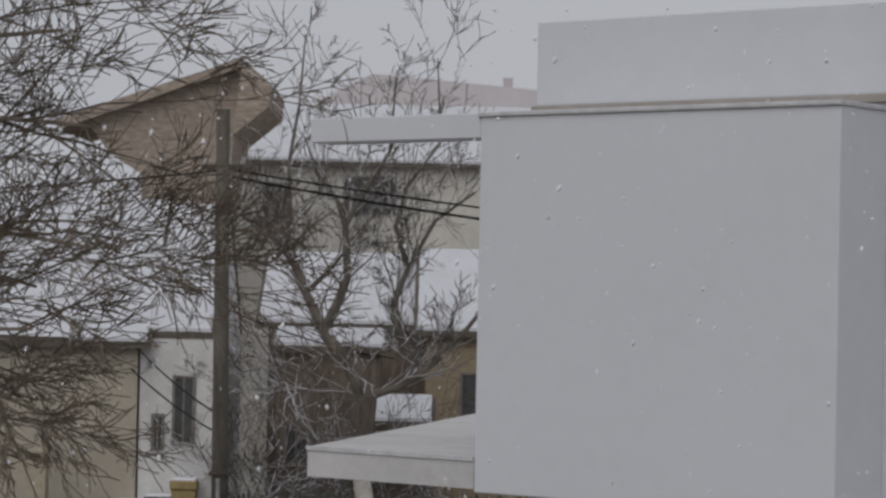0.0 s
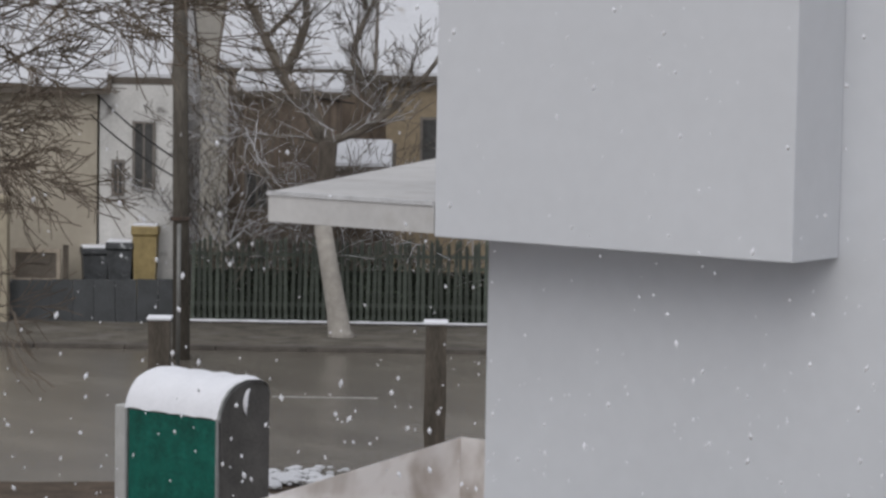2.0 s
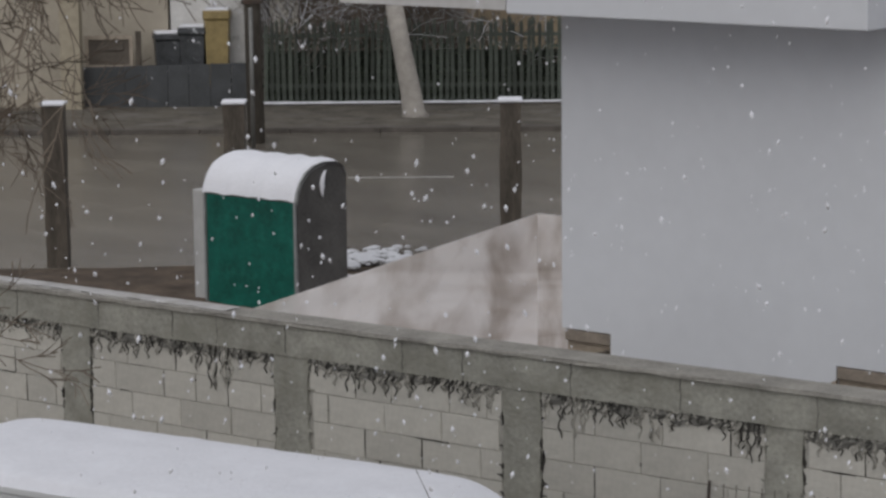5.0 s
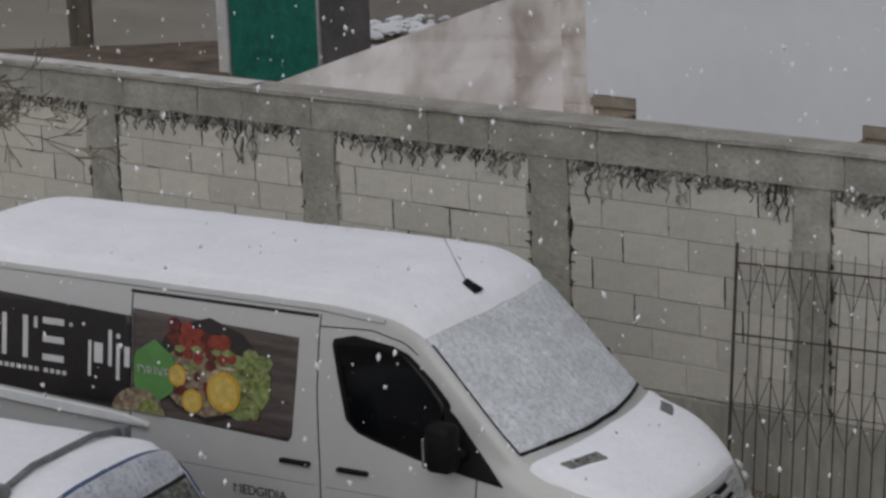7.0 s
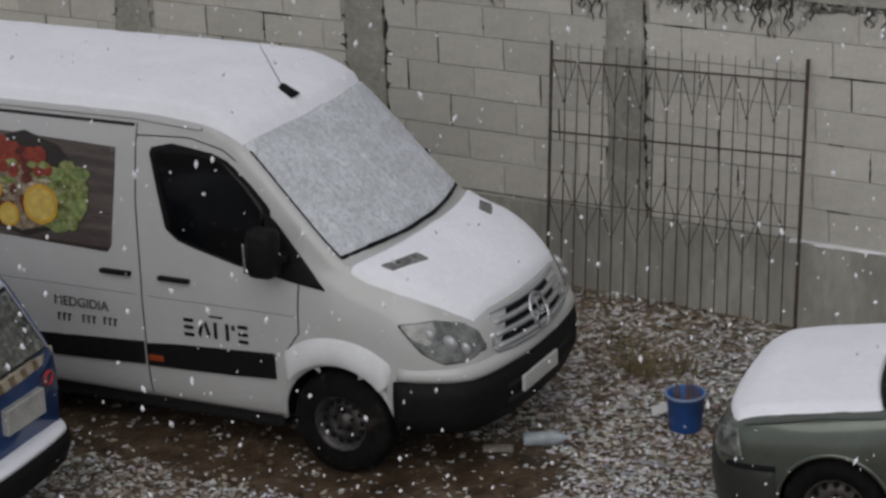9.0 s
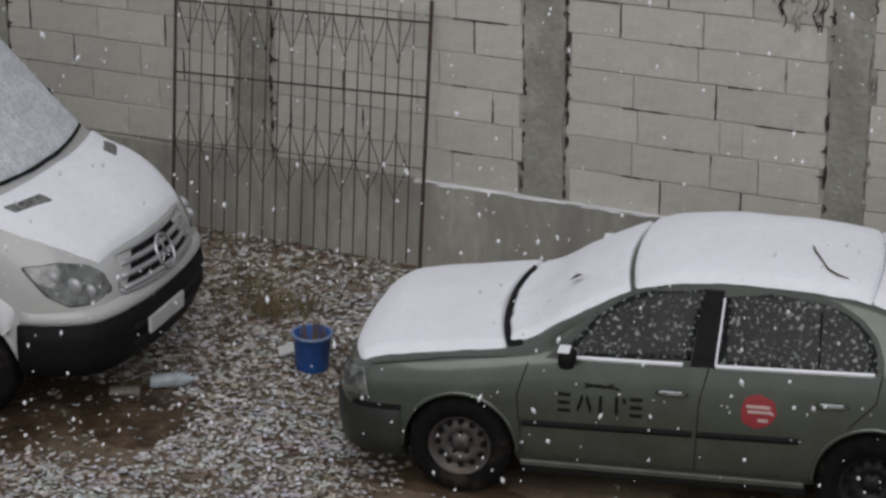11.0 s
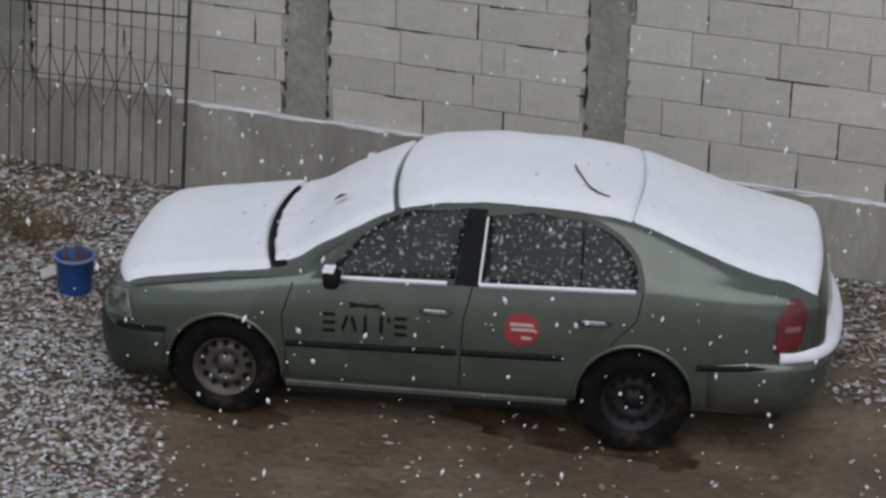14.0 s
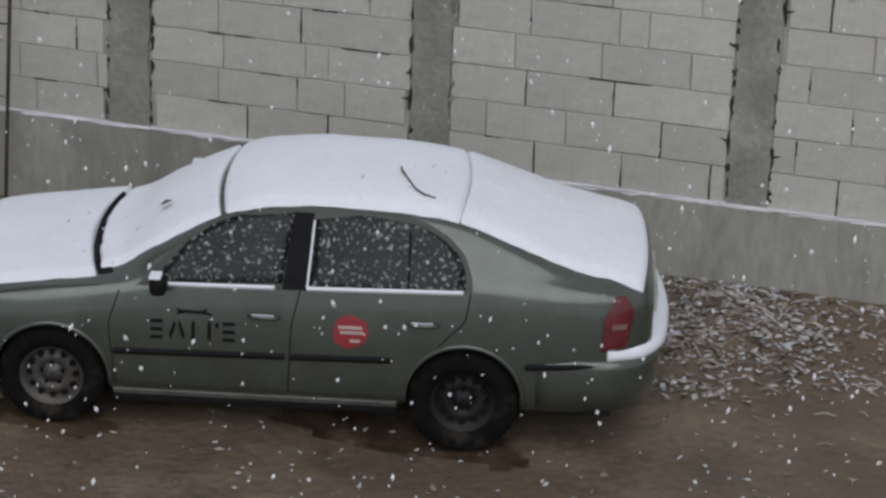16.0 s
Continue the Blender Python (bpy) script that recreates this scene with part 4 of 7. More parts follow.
        box(bm, 0.50, sgn * 0.87, 0.94, 0.60, sgn * 1.01, 1.055, 0.035)
        tube(bm, [(0.58, sgn * 0.76, 0.95), (0.57, sgn * 0.9, 0.965)], 0.03, 8)
        mi = part("wing_mirror", bm, BLACK_PLASTIC, car, "black wing mirror", True)
        bm = bmesh.new()
        box(bm, 0.53, sgn * 0.90, 1.052, 0.60, sgn * 1.01, 1.066, 0.006)
        part("snow", bm, SNOW, mi)
        # lamps
        part("headlamp", sh.side_patch([(1.76, 0.59), (1.80, 0.76), (1.88, 0.745), (1.965, 0.70), (1.975, 0.62), (1.92, 0.58)], sgn, 0.01), LAMP_GLASS, car, "clear headlamp", True)
        tl = part("tail_lamp", sh.side_patch([(-2.03, 0.665), (-2.04, 0.86), (-2.10, 0.985), (-2.16, 0.985), (-2.215, 0.90), (-2.175, 0.68)], sgn, 0.012), RED_LAMP, car, "red tail lamp", True)
        part("reversing_lens", sh.side_patch([(-2.08, 0.80), (-2.09, 0.83), (-2.18, 0.83), (-2.17, 0.80)], sgn, 0.018, 6, 8), mat("pale_lens", (0.22, 0.13, 0.13), 0.2), tl)
    # sticker and lettering on the near side: a red badge, and a dark mark of plain bars
    st_ = part("door_sticker", sh.side_patch([(-0.46, 0.72), (-0.48, 0.80), (-0.56, 0.825), (-0.65, 0.79), (-0.67, 0.71), (-0.63, 0.64), (-0.55, 0.615), (-0.47, 0.65)], 1, 0.004, 12, 8, 0.006), mat("red_sticker", (0.30, 0.035, 0.042), 0.5, var=0.1), car, "red round sticker with pale bars")
    for i, (a, b, z) in enumerate(((-0.49, -0.63, 0.75), (-0.5, -0.64, 0.72), (-0.56, -0.62, 0.67))):
        part("sticker_bar", sh.side_patch([(a, z - 0.009), (a, z + 0.009), (b, z + 0.009), (b, z - 0.009)], 1, 0.008, 3, 4, 0.006), mat("pale_print", (0.6, 0.45, 0.42), 0.5), st_)
    def stroke(xa, za, xb, zb, w=0.0095):
        L = math.hypot(xb - xa, zb - za)
        nx, nz = -(zb - za) / L * w, (xb - xa) / L * w
        part("door_mark", sh.side_patch([(xa + nx, za + nz), (xb + nx, zb + nz), (xb - nx, zb - nz), (xa - nx, za - nz)], 1, 0.005, 5, 5, 0.006), INK, car)
    for x in (0.575, 0.15):
        for z in (0.632, 0.682, 0.732):
            stroke(x + 0.036, z, x - 0.036, z)
    for q in ((0.50, 0.628, 0.462, 0.738), (0.41, 0.628, 0.448, 0.738), (0.36, 0.63, 0.36, 0.738), (0.265, 0.63, 0.265, 0.738), (0.222, 0.70, 0.218, 0.738)):
        stroke(*q)
    for q in ((0.46, 0.782, 0.385, 0.80), (0.385, 0.80, 0.25, 0.785), (0.46, 0.805, 0.37, 0.79), (0.36, 0.785, 0.28, 0.808)):
        stroke(*q, 0.006)
    # bumpers
    bm = bmesh.new()
    sweep(bm, smooth_path([(-1.66, -0.83), (-2.0, -0.825), (-2.25, -0.74), (-2.36, -0.5), (-2.39, 0), (-2.36, 0.5), (-2.25, 0.74), (-2.0, 0.825), (-1.66, 0.83)]), [(-0.12, 0.27), (0.0, 0.28), (0.03, 0.42), (0.035, 0.55), (0.02, 0.60), (-0.12, 0.61)][::-1])
    rb = part("rear_bumper", bm, GREEN_PAINT, car, "green rear bumper under snow", True)
    bm = bmesh.new()
    sweep(bm, smooth_path([(-2.06, -0.80), (-2.25, -0.72), (-2.37, -0.5), (-2.41, 0), (-2.37, 0.5), (-2.25, 0.72), (-2.06, 0.80)]), [(-0.15, 0.60), (0.03, 0.595), (0.05, 0.625), (0.03, 0.665), (-0.04, 0.695), (-0.15, 0.70)][::-1])
    part("bumper_snow", bm, SNOW, rb, "band of snow along the bumper", True)
    bm = bmesh.new()
    sweep(bm, smooth_path([(1.56, 0.845), (1.755, 0.81), (1.92, 0.70), (2.02, 0.45), (2.05, 0), (2.02, -0.45), (1.92, -0.70), (1.755, -0.81), (1.56, -0.845)]), [(-0.12, 0.22), (-0.01, 0.23), (0.015, 0.36), (0.015, 0.5), (0, 0.56), (-0.12, 0.57)][::-1])
    part("front_bumper", bm, mat("dark_green_bumper", (0.03, 0.034, 0.028), 0.5, var=0.2), car, "dark green front bumper", True)
    # black boxes hung low, added to darken the strip under the sills
    for xa_, xb_, z0_ in ((-0.86, 0.86, 0.12), (-2.12, -1.64, 0.17), (1.62, 1.86, 0.16)):
        part("underbody", boxes((xa_, -0.70, z0_, xb_, 0.70, 0.30), bevel=0.03), RUB, car, "low black underbody box that deepens the shade beneath")
    part("axle_beam", boxes((-1.32, -0.62, 0.2, -1.16, 0.62, 0.32), (1.16, -0.62, 0.2, 1.32, 0.62, 0.32), bevel=0.02), RUB, car)
    # snow on the top
    hood_a = lambda y: 1.955 - 0.36 * abs(y) ** 3
    hood_b = lambda y: 1.045 - 0.20 * y * y
    part("bonnet_snow", sh.top_patch(-0.735, 0.735, hood_a, hood_b, 0.032, 30, 60, 0.05, 0.004, 0.0, lambda x: 1.0 + 0.02 * noise.noise(Vector((x * 8, 1, 0)))), SNOW, car, "even white snow on the bonnet", True)
    part("scuttle", sh.top_patch(-0.74, 0.74, lambda y: 1.06 - 0.20 * y * y, lambda y: 0.93 - 0.20 * y * y, 0.006, 30, 5, 0.0), BLACK_PLASTIC, car, "black wiper scuttle", True)
    part("windscreen_snow", sh.top_patch(-0.62, 0.62, lambda y: 1.008 - 0.20 * y * y + 0.02 * noise.noise(Vector((y * 9, 0, 2))), lambda y: 0.226 + 0.06 * (1 - (y / 0.62) ** 2), 0.030, 30, 64, 0.03, 0.005, 3, lambda x: 0.96 + 0.12 * min(1.0, max(0.0, (x - 0.2) / 0.6)) + 0.022 * noise.noise(Vector((x * 8, 3, 0)))), SNOW, car, "windscreen covered with snow", True)
    part("roof_snow", sh.top_patch(-0.597, 0.597, lambda y: 0.205 + 0.06 * (1 - (y / 0.6) ** 2), lambda y: -1.165 - 0.05 * (1 - (y / 0.6) ** 2), 0.034, 30, 96, 0.03, 0.004, 5, lambda x: 1.0 + 0.022 * noise.noise(Vector((x * 8, 5, 0)))), SNOW, car, "smooth snow on the roof", True)
    part("rear_snow", sh.top_patch(-0.62, 0.62, lambda y: -1.160 - 0.05 * (1 - (y / 0.62) ** 2), lambda y: -2.31 + 0.12 * y * y, 0.034, 34, 84, 0.04, 0.004, 7, lambda x: 0.96 + 0.11 * min(1.0, max(0.0, (-1.2 - x) / 0.7)) + 0.022 * noise.noise(Vector((x * 8, 7, 0)))), SNOW, car, "smooth snow over rear window and boot", True)
    bm = bmesh.new()
    for a, b in ((0.62, 0.05), (0.1, -0.5)):
        tube(bm, [(1.025 - 0.2 * y * y, y, sh.top(1.025 - 0.2 * y * y, y) + 0.028) for y in np.linspace(a, b, 8)], 0.012, 6)
    part("wiper", bm, BLACK_PLASTIC, car)
    bm = bmesh.new()
    box(bm, -2.37, -0.32, 0.72, -2.33, 0.32, 0.86, 0.01)
    part("number_plate", bm, mat("plate_white", (0.5, 0.5, 0.48), 0.5), car)
    return car


CAR_POSE = pose(-5.23, 13.7, 0, 0, 0, 195.3)
saloon = green_saloon(CAR_POSE)


# --- white delivery van ---
def white_van(m):
    van = base("delivery_van", m, "white panel van with snow on roof, bonnet and windscreen", "van")
    low = [(0.70, 0.30), (0.94, 0.33), (0.985, 0.6), (0.99, 1.0)]
    full = low + [(0.962, 1.32), (0.905, 1.75), (0.848, 2.13), (0.765, 2.29), (0.4, 2.35), (0, 2.365)]
    sh = Shell([
        (-4.86, [(0.70, 0.36), (0.92, 0.39), (0.955, 0.6), (0.96, 1.0), (0.93, 1.32), (0.87, 1.75), (0.80, 2.10), (0.71, 2.24), (0.38, 2.30), (0, 2.31)]),
        (-4.78, full[:7] + [(0.755, 2.28), (0.4, 2.34), (0, 2.355)]), (-4.0, full), (-3.0, full), (-2.0, full), (-1.4, full),
        (-0.95, low + [(0.96, 1.32), (0.90, 1.74), (0.842, 2.12), (0.765, 2.265), (0.4, 2.34), (0, 2.355)]),
        (-0.75, low + [(0.958, 1.32), (0.895, 1.73), (0.842, 2.09), (0.785, 2.195), (0.4, 2.285), (0, 2.305)]),
        (-0.6, low + [(0.957, 1.32), (0.892, 1.71), (0.847, 2.02), (0.80, 2.10), (0.4, 2.215), (0, 2.24)]),
        (-0.48, low + [(0.956, 1.315), (0.893, 1.66), (0.854, 1.91), (0.815, 1.985), (0.4, 2.13), (0, 2.17)]),
        (-0.3, low + [(0.955, 1.30), (0.895, 1.56), (0.864, 1.735), (0.83, 1.80), (0.4, 1.95), (0, 2.0)]),
        (0.0, low + [(0.95, 1.25), (0.90, 1.38), (0.876, 1.455), (0.84, 1.505), (0.4, 1.64), (0, 1.69)]),
        (0.12, low + [(0.945, 1.22), (0.895, 1.325), (0.866, 1.375), (0.83, 1.41), (0.4, 1.52), (0, 1.57)]),
        (0.26, [(0.7, 0.32), (0.93, 0.36), (0.98, 0.6), (0.978, 0.95), (0.93, 1.19), (0.88, 1.275), (0.85, 1.315), (0.81, 1.345), (0.4, 1.415), (0, 1.44)]),
        (0.45, [(0.69, 0.33), (0.92, 0.37), (0.97, 0.6), (0.962, 0.93), (0.91, 1.14), (0.86, 1.22), (0.82, 1.265), (0.77, 1.30), (0.4, 1.37), (0, 1.39)]),
        (0.6, [(0.68, 0.34), (0.90, 0.38), (0.955, 0.6), (0.945, 0.9), (0.885, 1.085), (0.83, 1.165), (0.785, 1.212), (0.73, 1.248), (0.38, 1.31), (0, 1.335)]),
        (0.83, [(0.64, 0.36), (0.83, 0.40), (0.88, 0.58), (0.87, 0.8), (0.81, 0.95), (0.74, 1.04), (0.66, 1.10), (0.55, 1.145), (0.3, 1.19), (0, 1.21)]),
        (0.965, [(0.56, 0.38), (0.72, 0.42), (0.77, 0.57), (0.755, 0.74), (0.69, 0.86), (0.61, 0.94), (0.53, 0.995), (0.42, 1.04), (0.22, 1.08), (0, 1.095)]),
        (1.02, [(0.4, 0.42), (0.52, 0.46), (0.56, 0.57), (0.55, 0.70), (0.5, 0.79), (0.45, 0.84), (0.38, 0.88), (0.3, 0.91), (0.16, 0.935), (0, 0.945)]),
    ], nx=130)
    axles = [(0.09, 0.36), (-3.57, 0.36)]
    part("body", sh.mesh(axles, 0.405), WHITE_PAINT, van, "white painted van body", True)
    for ax, az in axles:
        arch_parts(sh, van, ax, az, 0.41, WHITE_PAINT, 0.02, 0.0)
        for sgn in (1, -1):
            wheel(van, ax, sgn * 0.87, 0.352, sgn, 0.19, 0.22, 14, mat("dark_steel_wheel", (0.055, 0.052, 0.05), 0.55, 0.4, var=0.4, scale=12, spot=(0.14, 0.13, 0.12), spot_scale=9, spot_cut=0.6))
            # broad flared lip over the wheel
            bm = bmesh.new()
            P = []
            for k in range(31):
                a = math.pi * (0.225 + 0.55 * k / 30)
                row = []
                w = 0.165 * min(1.0, 0.35 + 8 * min(k, 30 - k) / 30)
                for rr, out in ((0.415, -0.01), (0.417, 0.045), (0.43, 0.058), (0.43 + 0.5 * w, 0.045), (0.43 + 0.85 * w, 0.016), (0.43 + w, -0.008)):
                    x, z = ax + rr * math.cos(a), az + rr * math.sin(a)
                    row.append((x, sgn * (sh.side(x, max(z, 0.5)) + out), z))
                P.append(row)
            grid_faces(bm, P)
            bmesh.ops.recalc_face_normals(bm, faces=bm.faces)
            part("arch_flare", bm, mat("snow_dusted_white", (0.66, 0.67, 0.68), 0.55, var=0.06, scale=9), van, "flared white wheel arch dusted with snow", True)
    for sgn in (-1, 1):
        win = [(-1.05, 1.475), (-1.14, 1.54), (-1.20, 1.75), (-1.265, 2.03), (-1.24, 2.06), (-1.12, 2.072), (-0.91, 2.065), (-0.72, 2.0), (-0.56, 1.865), (-0.42, 1.71), (-0.42, 1.335), (-0.6, 1.365)]
        part("door_window_seal", sh.side_patch([(-1.06, 1.45), (-1.165, 1.53), (-1.225, 1.75), (-1.292, 2.035), (-1.25, 2.083), (-1.12, 2.094), (-0.90, 2.085), (-0.70, 2.015), (-0.535, 1.88), (-0.39, 1.73), (-0.39, 1.31), (-0.6, 1.34)], sgn, 0.004, 22, 18), BLACK_PLASTIC, van)
        part("door_window", sh.side_patch(win, sgn, 0.009, 22, 18), mat("van_side_glass", (0.004, 0.0045, 0.005), 0.1, var=0.3, scale=3, spec=0.2, spot=(0.3, 0.32, 0.33), spot_scale=30, spot_cut=0.70, spot_soft=0.02) if sgn < 0 else GLASS_FLECK, van, "black cab door window", True)
        part("mirror_triangle", sh.side_patch([(-0.43, 1.32), (-0.43, 1.71), (-0.36, 1.665), (-0.23, 1.515), (0.02, 1.25), (-0.10, 1.265)], sgn, 0.010, 14, 12), BLACK_PLASTIC, van, "", True)
        bm = bmesh.new()
        mo = (1.01, 1.19) if sgn < 0 else (0.97, 1.10)
        box(bm, -0.43, sgn * mo[0], 1.35, -0.23, sgn * mo[1], 1.68 if sgn < 0 else 1.60, 0.055)
        tube(bm, [(-0.27, sgn * 0.9, 1.42), (-0.3, sgn * 1.05, 1.45)], 0.05, 8)
        mi = part("wing_mirror", bm, BLACK_PLASTIC, van, "tall black wing mirror", True)
        bm = bmesh.new()
        box(bm, -0.445, sgn * (mo[0] + 0.03), 1.38, -0.425, sgn * (mo[1] - 0.02), 1.58, 0.005)
        part("mirror_glass", bm, CHROME, mi)
        # seams
        bm = bmesh.new()
        for line in ([(-1.39, 2.2), (-1.40, 1.7), (-1.36, 1.15), (-1.35, 0.36)], [(-0.17, 1.30), (-0.17, 0.95), (-0.28, 0.80)], [(-2.94, 2.2), (-2.94, 1.3), (-2.93, 0.36)], [(-1.39, 2.125), (-1.0, 2.14), (-0.74, 2.085), (-0.64, 2.02)], [(-1.32, 1.06), (-0.2, 1.06)], [(-2.9, 1.06), (-1.4, 1.06)]):
            sh.line(bm, line, sgn, 0.005 if line[0][1] != 1.06 else 0.0018, 0.0)
        part("panel_gap", bm, RUB, van)
        bm = bmesh.new()
        sh.line(bm, [(-2.95, 2.19), (-1.41, 2.19)], sgn, 0.012, 0.004)
        part("sliding_rail", bm, RUB, van, "dark slot of the sliding door")
        bm = bmesh.new()
        sh.line(bm, [(-4.75, 2.235), (-1.4, 2.235), (-0.9, 2.2)], sgn, 0.016, 0.006)
        part("rain_gutter", bm, WHITE_PAINT, van)
        for a, b in ((-0.36, -1.34), (-1.37, -3.1), (-4.05, -4.8)):
            part("side_moulding", sh.side_patch([(a, 0.60 + 0.031 * (a + 0.3)), (a, 0.785 + 0.05 * (a + 0.3)), (b, 0.785 + 0.05 * (b + 0.3)), (b, 0.60 + 0.031 * (b + 0.3))], sgn, 0.016, 12, 24, 0.03), BLACK_PLASTIC, van, "broad black side moulding", True)
        for hx in (-1.10, -1.555):
            bm = bmesh.new()
            y = sh.side(hx, 1.2)
            box(bm, hx - 0.12, sgn * (y - 0.01), 1.185, hx + 0.12, sgn * (y + 0.035), 1.215, 0.01)
            part("door_handle", bm, BLACK_PLASTIC, van, "black door handle")
        part("side_marker", sh.side_patch([(-1.33, 0.61), (-1.33, 0.65), (-1.22, 0.65), (-1.22, 0.61)], sgn, 0.022, 4, 5, 0.02), mat("amber_lens", (0.3, 0.06, 0.02), 0.3), van)
        hl = part("headlamp", sh.side_patch([(0.515, 1.075), (0.60, 1.09), (0.72, 1.092), (0.86, 1.055), (0.935, 0.99), (0.98, 0.90), (0.985, 0.86), (0.93, 0.83), (0.82, 0.83), (0.69, 0.90), (0.59, 1.0)], sgn, 0.012, 18, 16), LAMP_GLASS, van, "large clear headlamp", True)
        for lx, lz, r in ((0.70, 1.0, 0.05), (0.82, 0.94, 0.065), (0.90, 0.90, 0.05)):
            bm = bmesh.new()
            bmesh.ops.create_uvsphere(bm, u_segments=14, v_segments=8, radius=r, matrix=Matrix.Translation((lx, sgn * (sh.side(lx, lz) - 0.01), lz)) @ Matrix.Diagonal((1, 0.45, 1, 1)))
            part("reflector", bm, SILVER, hl, "", True)
    # low black boxes added to deepen the shade under the van
    for xa_, xb_ in ((-3.1, -0.4), (-4.7, -4.05)):
        part("underbody", boxes((xa_, -0.86, 0.19, xb_, 0.86, 0.42), bevel=0.04), RUB, van, "low black underbody box that deepens the shade beneath")
    # bumper and grille
    bm = bmesh.new()
    sweep(bm, smooth_path([(0.50, 0.985), (0.70, 0.945), (0.95, 0.80), (1.045, 0.52), (1.08, 0.2), (1.085, 0), (1.08, -0.2), (1.045, -0.52), (0.95, -0.80), (0.70, -0.945), (0.50, -0.985)]), [(-0.15, 0.34), (-0.03, 0.35), (0.02, 0.46), (0.025, 0.60), (0.01, 0.70), (-0.15, 0.71)][::-1])
    bu = part("front_bumper", bm, BLACK_PLASTIC, van, "black plastic front bumper", True)
    bm = bmesh.new()
    sweep(bm, smooth_path([(0.52, 0.97), (0.72, 0.925), (0.95, 0.79), (1.045, 0.52), (1.08, 0.2), (1.085, 0), (1.08, -0.2), (1.045, -0.52), (0.95, -0.79), (0.72, -0.925), (0.52, -0.97)]), [(-0.12, 0.705), (0.005, 0.705), (0.022, 0.74), (-0.01, 0.80), (-0.12, 0.815)][::-1])
    part("bumper_top", bm, WHITE_PAINT, bu, "white upper strip of the bumper", True)
    bm = bmesh.new()
    for z0, z1 in ((0.46, 0.53), (0.56, 0.63)):
        sweep(bm, smooth_path([(1.055, 0.5), (1.09, 0.2), (1.095, 0), (1.09, -0.2), (1.055, -0.5)], 16), [(-0.05, z0), (0.02, z0), (0.02, z0 + 0.03), (-0.05, z0 + 0.03)][::-1])
    part("air_intake", bm, RUB, bu)
    bm = bmesh.new()
    box(bm, 1.105, -0.36, 0.49, 1.13, 0.16, 0.60, 0.008)
    part("number_plate", bm, mat("plate_white", (0.5, 0.5, 0.48), 0.5), bu, "pale number plate")
    bm = bmesh.new()
    front_x = lambda y, z: 1.085 - 0.30 * y * y - (z - 0.82) * 0.40
    P = [[(front_x(y, z) + 0.008, y, z) for y in np.linspace(-0.54, 0.54, 18)] for z in np.linspace(0.82, 1.05, 6)]
    grid_faces(bm, P)
    gr = part("grille", bm, BLACK_PLASTIC, van, "dark grille with silver slats", True)
    for z in (0.845, 0.915, 0.985):
        bm = bmesh.new()
        tube(bm, [(front_x(y, z) + 0.02, y, z) for y in np.linspace(-0.51 + (z - 0.84) * 0.3, 0.51 - (z - 0.84) * 0.3, 14)], 0.02, 8)
        part("slat", bm, SILVER, gr, "silver slat with snow", True)
    bm = bmesh.new()
    tube(bm, [(front_x(-0.54, 0.85) + 0.015, -0.54, 0.85)] + [(front_x(y, 1.05) + 0.015, y, 1.05) for y in np.linspace(-0.48, 0.48, 10)] + [(front_x(0.54, 0.85) + 0.015, 0.54, 0.85)] + [(front_x(y, 0.815) + 0.015, y, 0.815) for y in np.linspace(0.5, -0.5, 10)] + [(front_x(-0.54, 0.85) + 0.015, -0.54, 0.85)], 0.014, 6)
    part("grille_frame", bm, SILVER, gr, "", True)
    bm = bmesh.new()
    ring = [(1.075 - 0.105 * math.sin(a) * 0.42, 0.105 * math.cos(a), 0.93 + 0.105 * math.sin(a)) for a in np.linspace(0, 2 * math.pi, 25)]
    tube(bm, ring, 0.014, 8, False)
    for a in (90, 210, 330):
        tube(bm, [(1.075, 0, 0.93), (1.075 - 0.045 * math.sin(radians(a)), 0.1 * math.cos(radians(a)), 0.93 + 0.1 * math.sin(radians(a)))], [0.016, 0.006], 6)
    part("badge", bm, CHROME, gr, "plain round chrome badge", True)
    # windscreen, bonnet and roof under snow
    pane = lambda x: 0.99 + 0.045 * min(1.0, max(-0.2, (x + 0.5) / 0.6))
    part("windscreen_seal", sh.top_patch(-0.845, 0.845, lambda y: 0.262 - 0.24 * y * y, lambda y: -0.46 - 0.20 * y * y, 0.006, 40, 26, 0.0, flare=pane), BLACK_PLASTIC, van, "", True)
    part("windscreen", sh.top_patch(-0.828, 0.828, lambda y: 0.245 - 0.24 * y * y, lambda y: -0.49 - 0.20 * y * y, 0.016, 40, 34, 0.02, 0.002, 4, pane), SNOW_THIN, van, "windscreen under a thin grey film of snow", True)
    narrow = lambda x: float(np.interp(x, (0.05, 0.3, 0.5, 0.65, 0.8, 0.9, 0.97), (1.075, 1.06, 1.02, 0.96, 0.86, 0.77, 0.68)))
    part("bonnet_snow", sh.top_patch(-0.82, 0.82, lambda y: 0.975 - 0.10 * y * y, lambda y: 0.30 - 0.24 * y * y, 0.03, 44, 48, 0.05, 0.004, 2, narrow), SNOW, van, "white snow on the bonnet", True)
    part("roof_snow", sh.top_patch(-0.81, 0.81, lambda y: -0.475 - 0.20 * y * y, lambda y: -4.82, 0.045, 40, 90, 0.07, 0.006, 6), SNOW, van, "smooth snow over the whole roof", True)
    for y0, y1 in ((-0.74, -0.44), (0.46, 0.72)):
        part("bonnet_vent", sh.top_patch(y0, y1, lambda y: 0.62 - 0.40 * y * y, lambda y: 0.50 - 0.40 * y * y, 0.036, 10, 6, 0.0), mat("vent_mesh", (0.25, 0.25, 0.245), 0.85, var=0.5, scale=40), van, "dark bonnet air vent")
    bm = bmesh.new()
